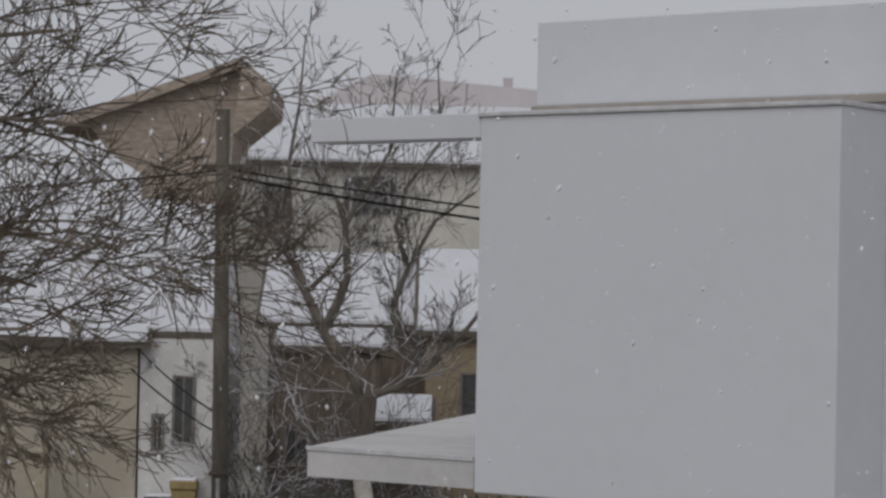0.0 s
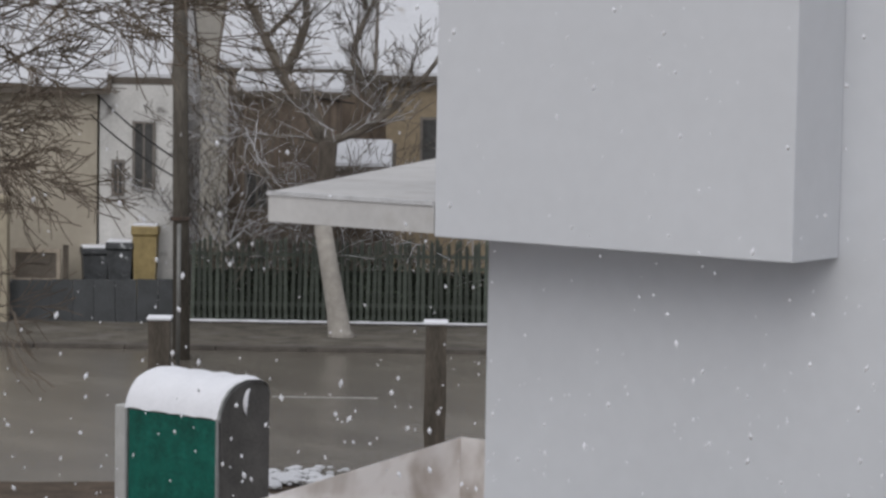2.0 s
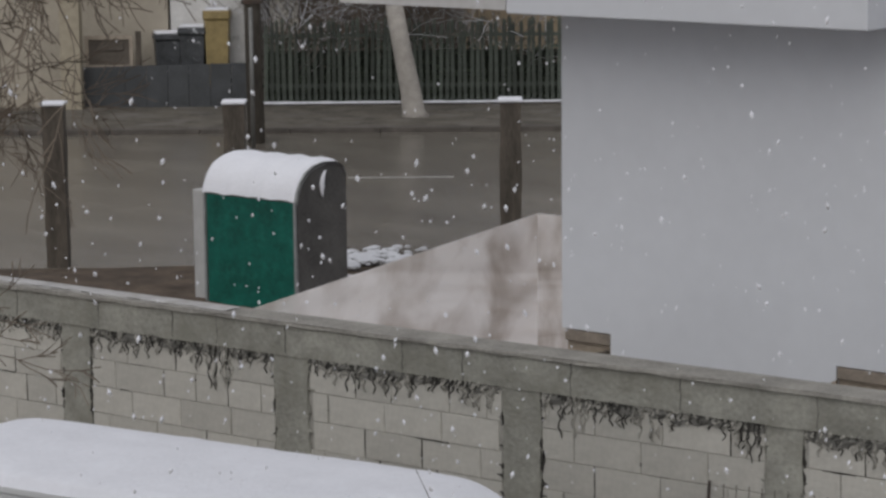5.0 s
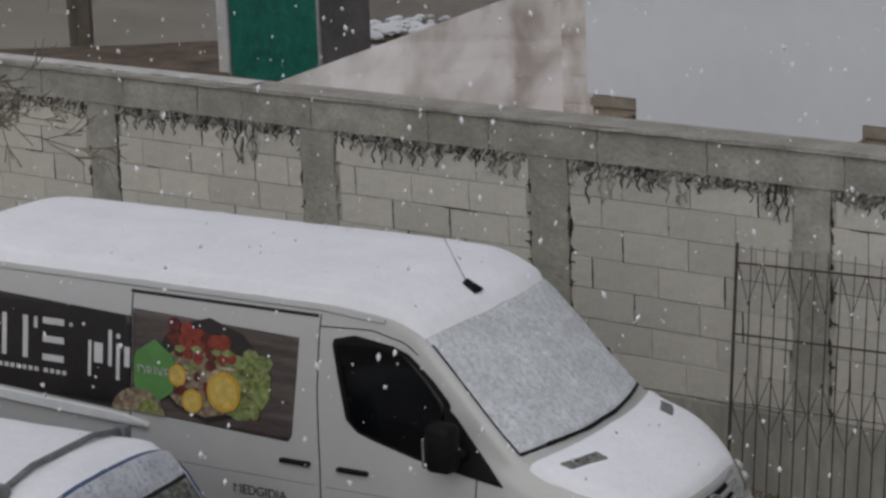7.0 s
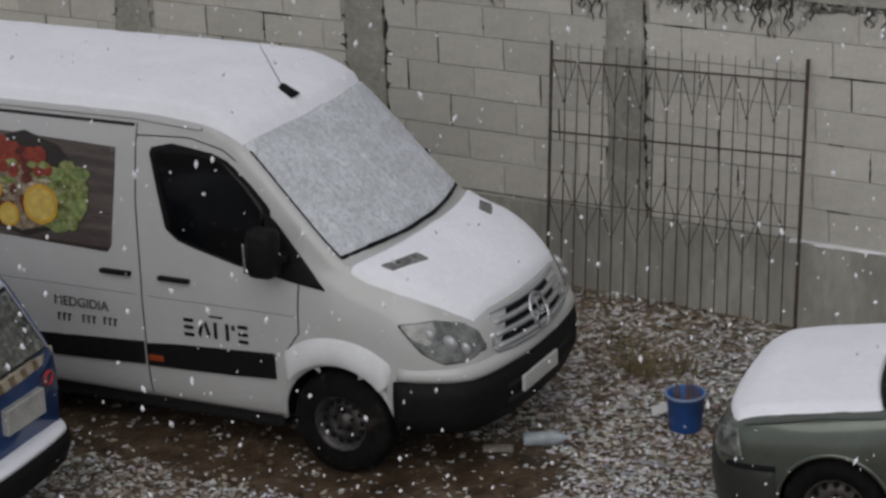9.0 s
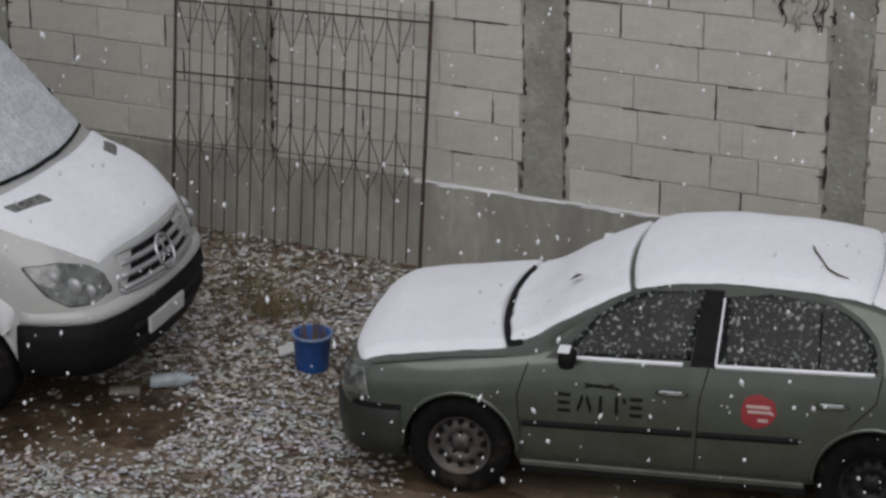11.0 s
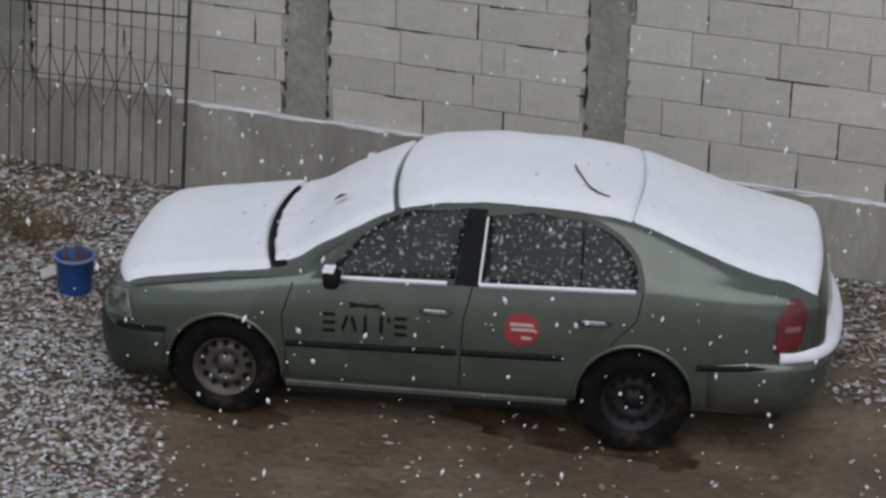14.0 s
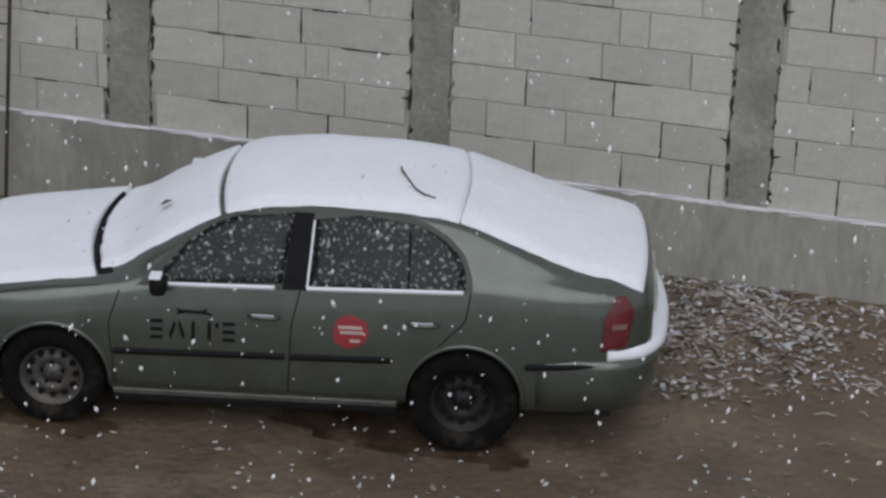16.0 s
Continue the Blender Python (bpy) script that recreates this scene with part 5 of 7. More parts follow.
    for a, b in ((0.7, 0.0), (0.05, -0.62)):
        pts = [(0.26 - 0.24 * y * y, y, sh.top(0.26 - 0.24 * y * y, y) + 0.03) for y in np.linspace(a, b, 10)]
        tube(bm, pts, 0.0095, 6)
    part("wiper", bm, BLACK_PLASTIC, van, "long black wiper", True)
    bm = bmesh.new()
    tube(bm, [(-0.60, -0.15, 2.25), (-0.69, -0.15, 2.335)], [0.06, 0.025], 8)
    an = part("aerial_foot", bm, BLACK_PLASTIC, van, "black aerial foot on the roof", True)
    bm = bmesh.new()
    tube(bm, [(-0.68, -0.15, 2.33), (-0.90, -0.05, 2.58)], [0.0035, 0.002], 6)
    part("aerial_rod", bm, IRON, an)
    # printed side panel
    s = -1
    panel = part("printed_panel", sh.side_patch([(-1.62, 1.325), (-1.59, 1.36), (-1.55, 2.03), (-1.58, 2.065), (-2.93, 2.075), (-2.93, 1.34)], s, 0.004, 18, 30, 0.006), mat("brown_table_print", (0.12, 0.095, 0.085), 0.45, var=0.25, scale=2.5, spot=(0.05, 0.04, 0.037), spot_scale=3, stretch=(0.5, 1, 5)), van, "printed window film with a food picture", True)
    part("printed_panel", sh.side_patch([(-2.945, 1.35), (-2.945, 2.075), (-4.62, 2.085), (-4.62, 1.42)], s, 0.004, 12, 30, 0.006), mat("black_brown_print", (0.022, 0.018, 0.017), 0.4, var=0.3, scale=3), van, "black-brown window film with white bars", True)

    part("door_track", sh.side_patch([(-2.78, 1.265), (-2.78, 1.325), (-4.7, 1.40), (-4.7, 1.335)], s, 0.035, 5, 24, 0.05), mat("snow_dusted_white", (0.66, 0.67, 0.68), 0.55), van, "snow-dusted track of the sliding door", True)

    def disc(x, z, rx, rz, name, material, off=0.009, n=16, a0=0.0, a1=2 * math.pi):
        part(name, sh.side_patch([(x + rx * math.cos(a), z + rz * math.sin(a)) for a in np.linspace(a0, a1, n, endpoint=a1 - a0 < 6)], s, off, 10, 10, 0.006), material, panel)
    disc(-2.28, 1.72, 0.44, 0.36, "printed_bowl", mat("print_bowl", (0.03, 0.024, 0.022), 0.5), 0.008, 28)
    mt_red = mat("print_tomato", (0.30, 0.05, 0.03), 0.4, var=0.3, scale=20)
    mt_sal = mat("print_salad", (0.20, 0.25, 0.06), 0.5, var=0.5, scale=16, spot=(0.35, 0.36, 0.18), spot_scale=14)
    mt_noo = mat("print_noodles", (0.40, 0.33, 0.22), 0.5, var=0.4, scale=22, spot=(0.12, 0.07, 0.05), spot_scale=20)
    mt_dk = mat("print_dark_red", (0.16, 0.035, 0.022), 0.5, var=0.4, scale=20)
    mt_pale = mat("print_pale_strands", (0.55, 0.48, 0.36), 0.5, var=0.3, scale=25)
    mt_leaf = mat("print_leaf", (0.26, 0.33, 0.12), 0.5, var=0.4, scale=18)
    mt_or = mat("print_orange", (0.62, 0.36, 0.04), 0.45, var=0.15, scale=12)
    mt_gr = mat("print_green", (0.10, 0.26, 0.07), 0.5, var=0.1)
    disc(-2.30, 1.66, 0.36, 0.26, "printed_food", mt_noo, 0.010, 20)
    disc(-1.93, 1.67, 0.17, 0.20, "printed_food", mt_sal, 0.011, 14)
    disc(-2.02, 1.55, 0.2, 0.12, "printed_food", mt_sal, 0.011, 14)
    for i in range(16):
        tj = 0.5 + 0.5 * math.sin(i * 12.9)
        disc(-2.57 + 0.088 * (i % 6) + 0.03 * (i // 6) + 0.03 * math.sin(i * 7.1), 1.98 - 0.085 * (i // 6) - 0.012 * (i % 6) + 0.025 * math.cos(i * 5.3), 0.042 + 0.022 * tj, 0.04 + 0.018 * tj, "printed_tomato", mt_red if i % 3 else mt_dk, 0.012 + 0.0004 * i, 10)
    for i in range(26):
        disc(-2.52 + 0.42 * (0.5 + 0.5 * math.sin(i * 3.7)), 1.56 + 0.30 * (0.5 + 0.5 * math.sin(i * 8.3 + 1)), 0.05 + 0.03 * math.sin(i), 0.012 + 0.012 * (i % 3), "printed_food", (mt_pale, mt_sal, mt_dk)[i % 3], 0.0125 + 0.0003 * i, 8)
    for i in range(9):
        disc(-1.93 + 0.13 * math.sin(i * 2.4), 1.66 + 0.2 * math.cos(i * 1.9), 0.07 + 0.03 * math.sin(i * 3), 0.05, "printed_food", mt_leaf if i % 2 else mt_sal, 0.0125 + 0.0004 * i, 7)
    for x, z, rx in ((-2.14, 1.595, 0.14), (-2.40, 1.50, 0.085), (-2.53, 1.66, 0.075)):
        disc(x, z, rx, rx, "printed_orange", mt_or, 0.021, 20)
        disc(x, z, rx * 0.82, rx * 0.82, "printed_orange", mat("print_orange_pale", (0.66, 0.48, 0.12), 0.45, var=0.2, scale=18), 0.023, 20)
    disc(-2.86, 1.345, 0.23, 0.19, "printed_food", mt_noo, 0.0205, 16, 0.1, math.pi - 0.1)
    disc(-2.76, 1.36, 0.10, 0.11, "printed_food", mt_sal, 0.0235, 12, 0.1, math.pi - 0.1)
    hexa = [(-2.73 + 0.2 * math.sin(radians(60 * k)), 1.66 + 0.225 * math.cos(radians(60 * k))) for k in range(6)]
    part("green_hexagon", sh.side_patch(hexa, s, 0.018, 10, 8, 0.006), mt_gr, panel, "green hexagon with a word")
    y = sh.side(-2.73, 1.66)
    lettering("panel_word", "DRIVE", 0.105, pose(-2.73, -(y + 0.021), 1.66, 97.5, 0, 0), mat("print_white", (0.5, 0.55, 0.5), 0.5), panel)
    white = mat("print_white_bars", (0.62, 0.62, 0.62), 0.5, var=0.1)

    def bar(xa, za, xb, zb, material=white):
        part("printed_bar", sh.side_patch([(xa, za), (xa, zb), (xb, zb), (xb, za)], s, 0.008, 4, 4, 0.006), material, van)
    # white marks on the dark film
    for xa, xb, za, zb in ((-4.09, -4.05, 1.62, 1.92), (-3.90, -3.855, 1.62, 1.92), (-3.80, -3.77, 1.84, 1.92), (-3.72, -3.53, 1.88, 1.925), (-3.72, -3.53, 1.75, 1.795), (-3.72, -3.53, 1.62, 1.665), (-3.48, -3.455, 1.885, 1.91),
                           (-3.31, -3.285, 1.56, 1.81), (-3.26, -3.185, 1.66, 1.80), (-3.135, -3.105, 1.65, 1.90), (-3.065, -3.035, 1.56, 1.81), (-3.065, -3.035, 1.85, 1.88), (-2.995, -2.95, 1.66, 1.80)):
        bar(xa, za, xb, zb)
    for k in range(11):
        bar(-4.12 + 0.055 * k + (0.03 if k > 6 else 0), 1.535, -4.12 + 0.055 * k + 0.035 + (0.03 if k > 6 else 0), 1.565)
    GREY_INK = mat("grey_lettering", (0.06, 0.062, 0.06), 0.7, var=0.2)
    # lines of writing on the sliding door
    for xa, xb, za, zb in ((-2.05, -1.89, 0.80, 0.855), (-1.85, -1.72, 0.805, 0.86), (-1.68, -1.53, 0.81, 0.865)):
        n = int((xb - xa) / 0.04)
        for k in range(n):
            bar(xa + k * 0.042, za, xa + k * 0.042 + 0.012, zb, GREY_INK)
            bar(xa + k * 0.042 + 0.012, zb - 0.01, xa + k * 0.042 + 0.027, zb, GREY_INK)
    lettering("town_name", "MEDGIDIA", 0.094, pose(-1.85, -(sh.side(-1.85, 0.94) + 0.008), 0.943, 88, 0, 0), GREY_INK, van)
    # a dark mark on the door, as plain strokes
    def stroke(pts, material=INK, w=0.011, off=0.008):
        (xa, za), (xb, zb) = pts
        dx, dz = xb - xa, zb - za
        L = math.hypot(dx, dz)
        nx, nz = -dz / L * w, dx / L * w
        part("printed_stroke", sh.side_patch([(xa + nx, za + nz), (xb + nx, zb + nz), (xb - nx, zb - nz), (xa - nx, za - nz)], s, off, 5, 5, 0.006), material, van)
    for x in (-1.005, -0.59):
        for k in (0.832, 0.883, 0.934):
            stroke([(x - 0.036, k), (x + 0.036, k)])
    for a, b in (((-0.93, 0.825), (-0.895, 0.94)), ((-0.845, 0.825), (-0.88, 0.94)), ((-0.80, 0.828), (-0.80, 0.94)), ((-0.71, 0.825), (-0.71, 0.94)), ((-0.665, 0.90), (-0.66, 0.94))):
        stroke([a, b])
    bar(-0.84, 0.975, -0.74, 0.985, INK)
    return van


van = white_van(pose(-9.71, 13.1, 0, 0, 0, 7.9))


# --- blue minibus ---
def blue_bus(m):
    bus = base("minibus", m, "dark blue minibus with snowy roof and twin rear windows", "minibus")
    low = [(0.60, 0.30), (0.78, 0.33), (0.82, 0.55), (0.835, 0.85)]
    full = low + [(0.82, 1.03), (0.745, 1.36), (0.665, 1.59), (0.58, 1.66), (0.32, 1.715), (0, 1.73)]
    sh = Shell([
        (0.0, [(0.58, 0.36), (0.72, 0.38), (0.77, 0.55), (0.785, 0.85), (0.77, 1.0), (0.74, 1.05), (0.66, 1.06), (0.5, 1.065), (0.3, 1.07), (0, 1.07)]),
        (0.04, low[:2] + [(0.81, 0.55), (0.82, 0.85), (0.80, 1.02), (0.755, 1.11), (0.70, 1.135), (0.58, 1.145), (0.33, 1.15), (0, 1.155)]),
        (0.15, full[:5] + [(0.755, 1.28), (0.69, 1.355), (0.58, 1.38), (0.33, 1.40), (0, 1.405)]),
        (0.24, full[:5] + [(0.75, 1.34), (0.675, 1.51), (0.58, 1.56), (0.33, 1.59), (0, 1.60)]),
        (0.32, full[:5] + [(0.747, 1.355), (0.668, 1.57), (0.58, 1.635), (0.32, 1.675), (0, 1.685)]),
        (0.5, full), (1.5, full), (2.5, full), (3.2, full),
        (3.9, low + [(0.81, 1.0), (0.74, 1.1), (0.66, 1.18), (0.56, 1.22), (0.32, 1.26), (0, 1.28)]),
        (4.4, [(0.58, 0.3), (0.74, 0.33), (0.80, 0.6), (0.78, 0.75), (0.74, 0.85), (0.66, 0.9), (0.58, 0.93), (0.5, 0.95), (0.3, 0.96), (0, 0.97)]),
    ], nx=100)
    axles = [(0.85, 0.33), (3.65, 0.33)]
    part("body", sh.mesh(axles, 0.36), BLUE_PAINT, bus, "dark blue painted body", True)
    for ax, az in axles:
        arch_parts(sh, bus, ax, az, 0.36, BLUE_PAINT, 0.02, 0.0)
        for sgn in (1, -1):
            wheel(bus, ax, sgn * 0.75, 0.315, sgn, 0.19, 0.19)
    slope = lambda y, z: 0.0 + 0.27 * max(0, (z - 1.04)) / 0.56 + 0.03 * (y / 0.8) ** 2
    bm = bmesh.new()
    grid_faces(bm, [[(slope(y, z) - 0.036, y, z) for y in np.linspace(-0.735 + 0.10 * (z - 1.08) / 0.4, 0.735 - 0.10 * (z - 1.08) / 0.4, 16)] for z in np.linspace(1.075, 1.52, 10)])
    bmesh.ops.recalc_face_normals(bm, faces=bm.faces)
    part("door_frame", bm, mat("snow_dusted_blue", (0.55, 0.57, 0.62), 0.7, var=0.15, scale=6, bump=0.4, spot=(0.26, 0.29, 0.35), spot_scale=28, spot_cut=0.58, spot_soft=0.08), bus, "dark rear doors dusted with snow", True)
    for y0, y1, lab in ((-0.69, -0.04, "snow-flecked rear door window"), (0.04, 0.69, "rear door window with round stickers")):
        for name, g, mm, off in (("door_seal", 0.02, RUB, 0.045), ("rear_window", 0.0, GLASS_BUS, 0.055)):
            bm = bmesh.new()
            P = []
            for z in np.linspace(1.10 - g, 1.485 + g, 10):
                k = 0.10 * (z - 1.10) / 0.38
                P.append([(slope(y, z) - off, y, z) for y in np.linspace(y0 - g + (k if y0 < -0.5 else 0), y1 + g - (k if y1 > 0.5 else 0), 10)])
            grid_faces(bm, P)
            bmesh.ops.recalc_face_normals(bm, faces=bm.faces)
            part(name, bm, mm, bus, lab if name == "rear_window" else "", True)
    for y in (0.52, 0.34):
        bm = bmesh.new()
        tube(bm, [(slope(y, 1.19) - 0.04 + 0.02 * math.sin(a), y + 0.04 * math.cos(a), 1.19 + 0.04 * math.sin(a)) for a in np.linspace(0, 2 * math.pi, 17)], 0.013, 6, False)
        part("round_sticker", bm, white_print, bus, "pale ring-shaped sticker", True)
    bm = bmesh.new()
    P = [[(-0.018 + 0.045 * (y / 0.8) ** 2 - (0.012 if 0.985 < z < 1.06 else 0), y, z) for y in np.linspace(-0.79, 0.79, 24)] for z in (0.975, 0.98, 0.99, 1.055, 1.065, 1.07)]
    grid_faces(bm, P)
    part("chevron_strip", bm, mat("yellowed_strip", (0.54, 0.48, 0.39), 0.6, var=0.25, scale=9, spot=(0.5, 0.42, 0.28), spot_scale=6), bus, "pale yellow strip under the rear windows")
    for k in range(11):
        y = -0.74 + 0.14 * k
        bm = bmesh.new()
        q = [(-0.032 + 0.045 * (yy / 0.8) ** 2, yy, zz) for yy, zz in ((y, 0.985), (y + 0.06, 0.985), (y + 0.09, 1.06), (y + 0.03, 1.06))]
        bm.faces.new([bm.verts.new(v) for v in q])
        bmesh.ops.solidify(bm, geom=bm.faces[:], thickness=0.004)
        part("chevron", bm, mat("faded_orange_print", (0.47, 0.36, 0.23), 0.6, var=0.15), bus, "faded orange slanted bar")
    bm = bmesh.new()
    box(bm, -0.05, -0.06, 0.95, 0.02, 0.02, 1.0, 0.01)
    part("door_handle", bm, BLACK_PLASTIC, bus)
    bm = bmesh.new()
    box(bm, -0.045, -0.58, 0.70, 0.02, -0.16, 0.87, 0.01)
    part("number_plate_panel", bm, mat("dirty_plate", (0.45, 0.45, 0.42), 0.5, var=0.2), bus, "blank pale plate with rounded edge")
    bm = bmesh.new()
    tube(bm, [(-0.025, -0.66 + 0.04 * math.cos(a), 0.90 + 0.04 * math.sin(a)) for a in np.linspace(0, 2 * math.pi, 17)], 0.012, 6, False)
    part("speed_sticker", bm, mat("red_print", (0.4, 0.04, 0.05), 0.5), bus, "red ring sticker", True)
    for sgn in (1, -1):
        part("tail_lamp", sh.side_patch([(0.01, 0.62), (0.01, 0.93), (0.09, 0.93), (0.09, 0.62)], sgn, 0.012, 8, 5), RED_LAMP, bus, "red tail lamp", True)
    bm = bmesh.new()
    sweep(bm, smooth_path([(0.5, 0.87), (0.1, 0.86), (-0.05, 0.70), (-0.09, 0.35), (-0.1, 0), (-0.09, -0.35), (-0.05, -0.70), (0.1, -0.86), (0.5, -0.87)]), [(-0.1, 0.32), (0.02, 0.33), (0.05, 0.43), (0.04, 0.52), (-0.1, 0.53)], 1)
    bb = part("rear_bumper", bm, BLACK_PLASTIC, bus, "black rear bumper", True)
    bm = bmesh.new()
    sweep(bm, smooth_path([(0.12, 0.84), (-0.04, 0.70), (-0.08, 0.35), (-0.09, 0), (-0.08, -0.35), (-0.04, -0.70), (0.12, -0.84)]), [(-0.08, 0.53), (0.045, 0.525), (0.04, 0.55), (0.0, 0.57), (-0.08, 0.57)], 1)
    part("bumper_snow", bm, SNOW, bb, "", True)
    part("roof_snow", sh.top_patch(-0.63, 0.63, lambda y: 0.345, lambda y: 3.3, 0.035, 30, 40, 0.07, 0.005, 8), SNOW, bus, "snow over the roof", True)
    part("tailgate_snow", sh.top_patch(-0.66, 0.66, lambda y: 0.165, lambda y: 0.338, 0.014, 26, 14, 0.03, 0.004, 1), mat("snow_dusted_blue", (0.55, 0.57, 0.62)), bus, "thin snow above the rear doors", True)
    bm = bmesh.new()
    tube(bm, [(0.66, -0.58, 1.73), (0.66, -0.3, 1.785), (0.66, 0.3, 1.785), (0.66, 0.58, 1.73)], 0.022, 6)
    for y in (-0.60, 0.60):
        box(bm, 0.62, y - 0.035, 1.62, 0.70, y + 0.035, 1.76, 0.01)
    part("roof_bar", bm, mat("grey_roof_bar", (0.20, 0.205, 0.21), 0.5, 0.3, var=0.2, scale=8), bus, "grey roof bar across the snow", True)
    return bus


white_print = mat("print_white_bars", (0.62, 0.62, 0.62), 0.5, var=0.1)
bus = blue_bus(pose(-10.66, 10.17, 0, 0, 0, 190.0))

# ---- far side of the street ----
BEIGE = mat("beige_plaster", (0.45, 0.405, 0.33), 0.9, var=0.1, scale=0.8, bump=0.1, spot=(0.37, 0.33, 0.27), spot_scale=0.6, spot_cut=0.6)
WHITE_WALL = mat("peeling_white_wall", (0.70, 0.69, 0.67), 0.9, var=0.12, scale=1.5, spot=(0.22, 0.21, 0.2), spot_scale=1.7, spot_cut=0.64, spot_soft=0.05)
GREY_WALL = mat("grey_beige_wall", (0.66, 0.635, 0.57), 0.9, var=0.1, scale=0.7)
BROWN_WALL = mat("brown_boarding", (0.21, 0.165, 0.13), 0.9, var=0.3, scale=2, stretch=(4, 4, 0.4))
EAVE = mat("dark_eave", (0.14, 0.12, 0.10), 0.85, var=0.2)
PANE = mat("far_window_pane", (0.10, 0.10, 0.098), 0.15, var=0.3, scale=1)
ROOF_BROWN = mat("brown_roof", (0.42, 0.35, 0.285), 0.9, var=0.25, scale=3, spot=(0.29, 0.235, 0.19), spot_scale=2.2, spot_cut=0.57, stretch=(1, 1, 3))
ROOF_SNOW = mat("patchy_roof_snow", (0.64, 0.65, 0.68), 0.8, var=0.06, scale=1, bump=0.3, bscale=8, spot=(0.42, 0.40, 0.39), spot_scale=1.4, spot_cut=0.66, spot_soft=0.05, stretch=(1, 1, 1))


def far_house(label, s0, s1, d0, d1, eave, ridge, wall_mat, windows=(), over=0.35, roof_mat=None, snow=True, along=True, tall=0.16):
    """A house along the street: walls, two roof slopes under snow, a dark eave, framed windows (s, z, width, height)."""
    m = STREET @ pose(s0, d0, 0)
    hs = base("far_house", m, label, "house", "houses across the street")
    L, D = s1 - s0, d1 - d0
    for b4 in ((0, 0, -0.05, L, 0.25, eave), (0, D - 0.25, -0.05, L, D, eave), (0, 0.25, -0.05, 0.25, D - 0.25, eave), (L - 0.25, 0.25, -0.05, L, D - 0.25, eave)):
        part("wall", boxes(b4), wall_mat, hs)
    bm = bmesh.new()
    for x in (0.02, L - 0.27):
        a = [bm.verts.new((x, y, z)) for y, z in ((0.02, eave), (D - 0.02, eave), (D / 2, ridge - 0.05))]
        b = [bm.verts.new((x + 0.25, y, z)) for y, z in ((0.02, eave), (D - 0.02, eave), (D / 2, ridge - 0.05))]
        bm.faces.new(a), bm.faces.new(b[::-1])
        for k in range(3):
            bm.faces.new((a[k], a[(k + 1) % 3], b[(k + 1) % 3], b[k]))
    bmesh.ops.recalc_face_normals(bm, faces=bm.faces)
    part("gable", bm, wall_mat, hs)
    k = (ridge - eave) / (D / 2)
    for sgn in (0, 1):
        ya, yb = (-over, D / 2) if sgn == 0 else (D + over, D / 2)
        za = eave - k * over
        for name, off, th, mm in (("roof_slope", 0.02, tall, roof_mat or EAVE), ("roof_snow", 0.022 + tall, 0.09, ROOF_SNOW)):
            if name == "roof_snow" and not snow:
                continue
            bm = bmesh.new()
            n = 30
            P = []
            i = 0.0 if name == "roof_slope" else 0.1
            for x in np.linspace(-over + i, L + over - i, n):
                j = 0.0 if name == "roof_slope" else 0.05 * noise.noise(Vector((x * 2, ridge, 0)))
                y0 = ya + (j if sgn == 0 else -j)
                P.append([(x, y0, za + off), (x, y0, za + off + th), (x, (y0 + yb) / 2, (za + ridge) / 2 + off + th + j * 0.4), (x, yb, ridge + off + th), (x, yb, ridge + off), (x, y0, za + off)])
            V = grid_faces(bm, P)
            bm.faces.new(V[0][:5]), bm.faces.new(V[-1][:5])
            bmesh.ops.remove_doubles(bm, verts=bm.verts, dist=1e-4)
            bmesh.ops.recalc_face_normals(bm, faces=bm.faces)
            part(name, bm, mm, hs, "patchy snow on the slope" if name == "roof_snow" else "")
    for ws, wzz, ww, wh in windows:
        w = part("window", boxes((ws - s0, -0.03, wzz, ws - s0 + ww, 0.02, wzz + wh)), PANE, hs, "dark window")
        part("frame", boxes((ws - s0 - 0.07, -0.06, wzz - 0.07, ws - s0, 0.02, wzz + wh + 0.07), (ws - s0 + ww, -0.06, wzz - 0.07, ws - s0 + ww + 0.07, 0.02, wzz + wh + 0.07), (ws - s0, -0.06, wzz - 0.07, ws - s0 + ww, 0.02, wzz), (ws - s0, -0.06, wzz + wh, ws - s0 + ww, 0.02, wzz + wh + 0.07), (ws - s0 + ww / 2 - 0.025, -0.05, wzz, ws - s0 + ww / 2 + 0.025, 0.02, wzz + wh)), mat("grey_window_frame", (0.22, 0.2, 0.18), 0.7), w)
    return hs


far_house("low beige house with snow on its roof", -22.0, -7.35, 62.6, 71.0, 5.75, 9.0, BEIGE)
far_house("narrow house with a peeling white wall and a dark window", -7.3, -5.5, 62.7, 70.9, 5.75, 8.9, WHITE_WALL, [(-6.43, 3.25, 0.42, 1.55), (-6.93, 3.1, 0.18, 0.75)], over=0.02)
far_house("low lean-to shed with a slope of snow", -1.6, -0.2, 64.0, 66.4, 3.65, 4.15, BROWN_WALL, over=0.1)
far_house("dark brown shed with a strip of snow on its eave", -4.15, -1.55, 66.0, 68.4, 5.45, 5.78, BROWN_WALL, [(-3.9, 2.6, 0.5, 0.9)], over=0.2)
far_house("house with a broad snow-covered roof", -4.75, 0.3, 71.0, 78.0, 6.1, 7.85, BROWN_WALL, [(-3.6, 3.0, 0.9, 1.1)])
far_house("ochre house with a snow-edged gable roof", -0.4, 6.0, 70.0, 77.0, 6.0, 8.0, mat("ochre_plaster", (0.36, 0.29, 0.20), 0.9, var=0.15), [(0.6, 3.6, 0.8, 1.2)])
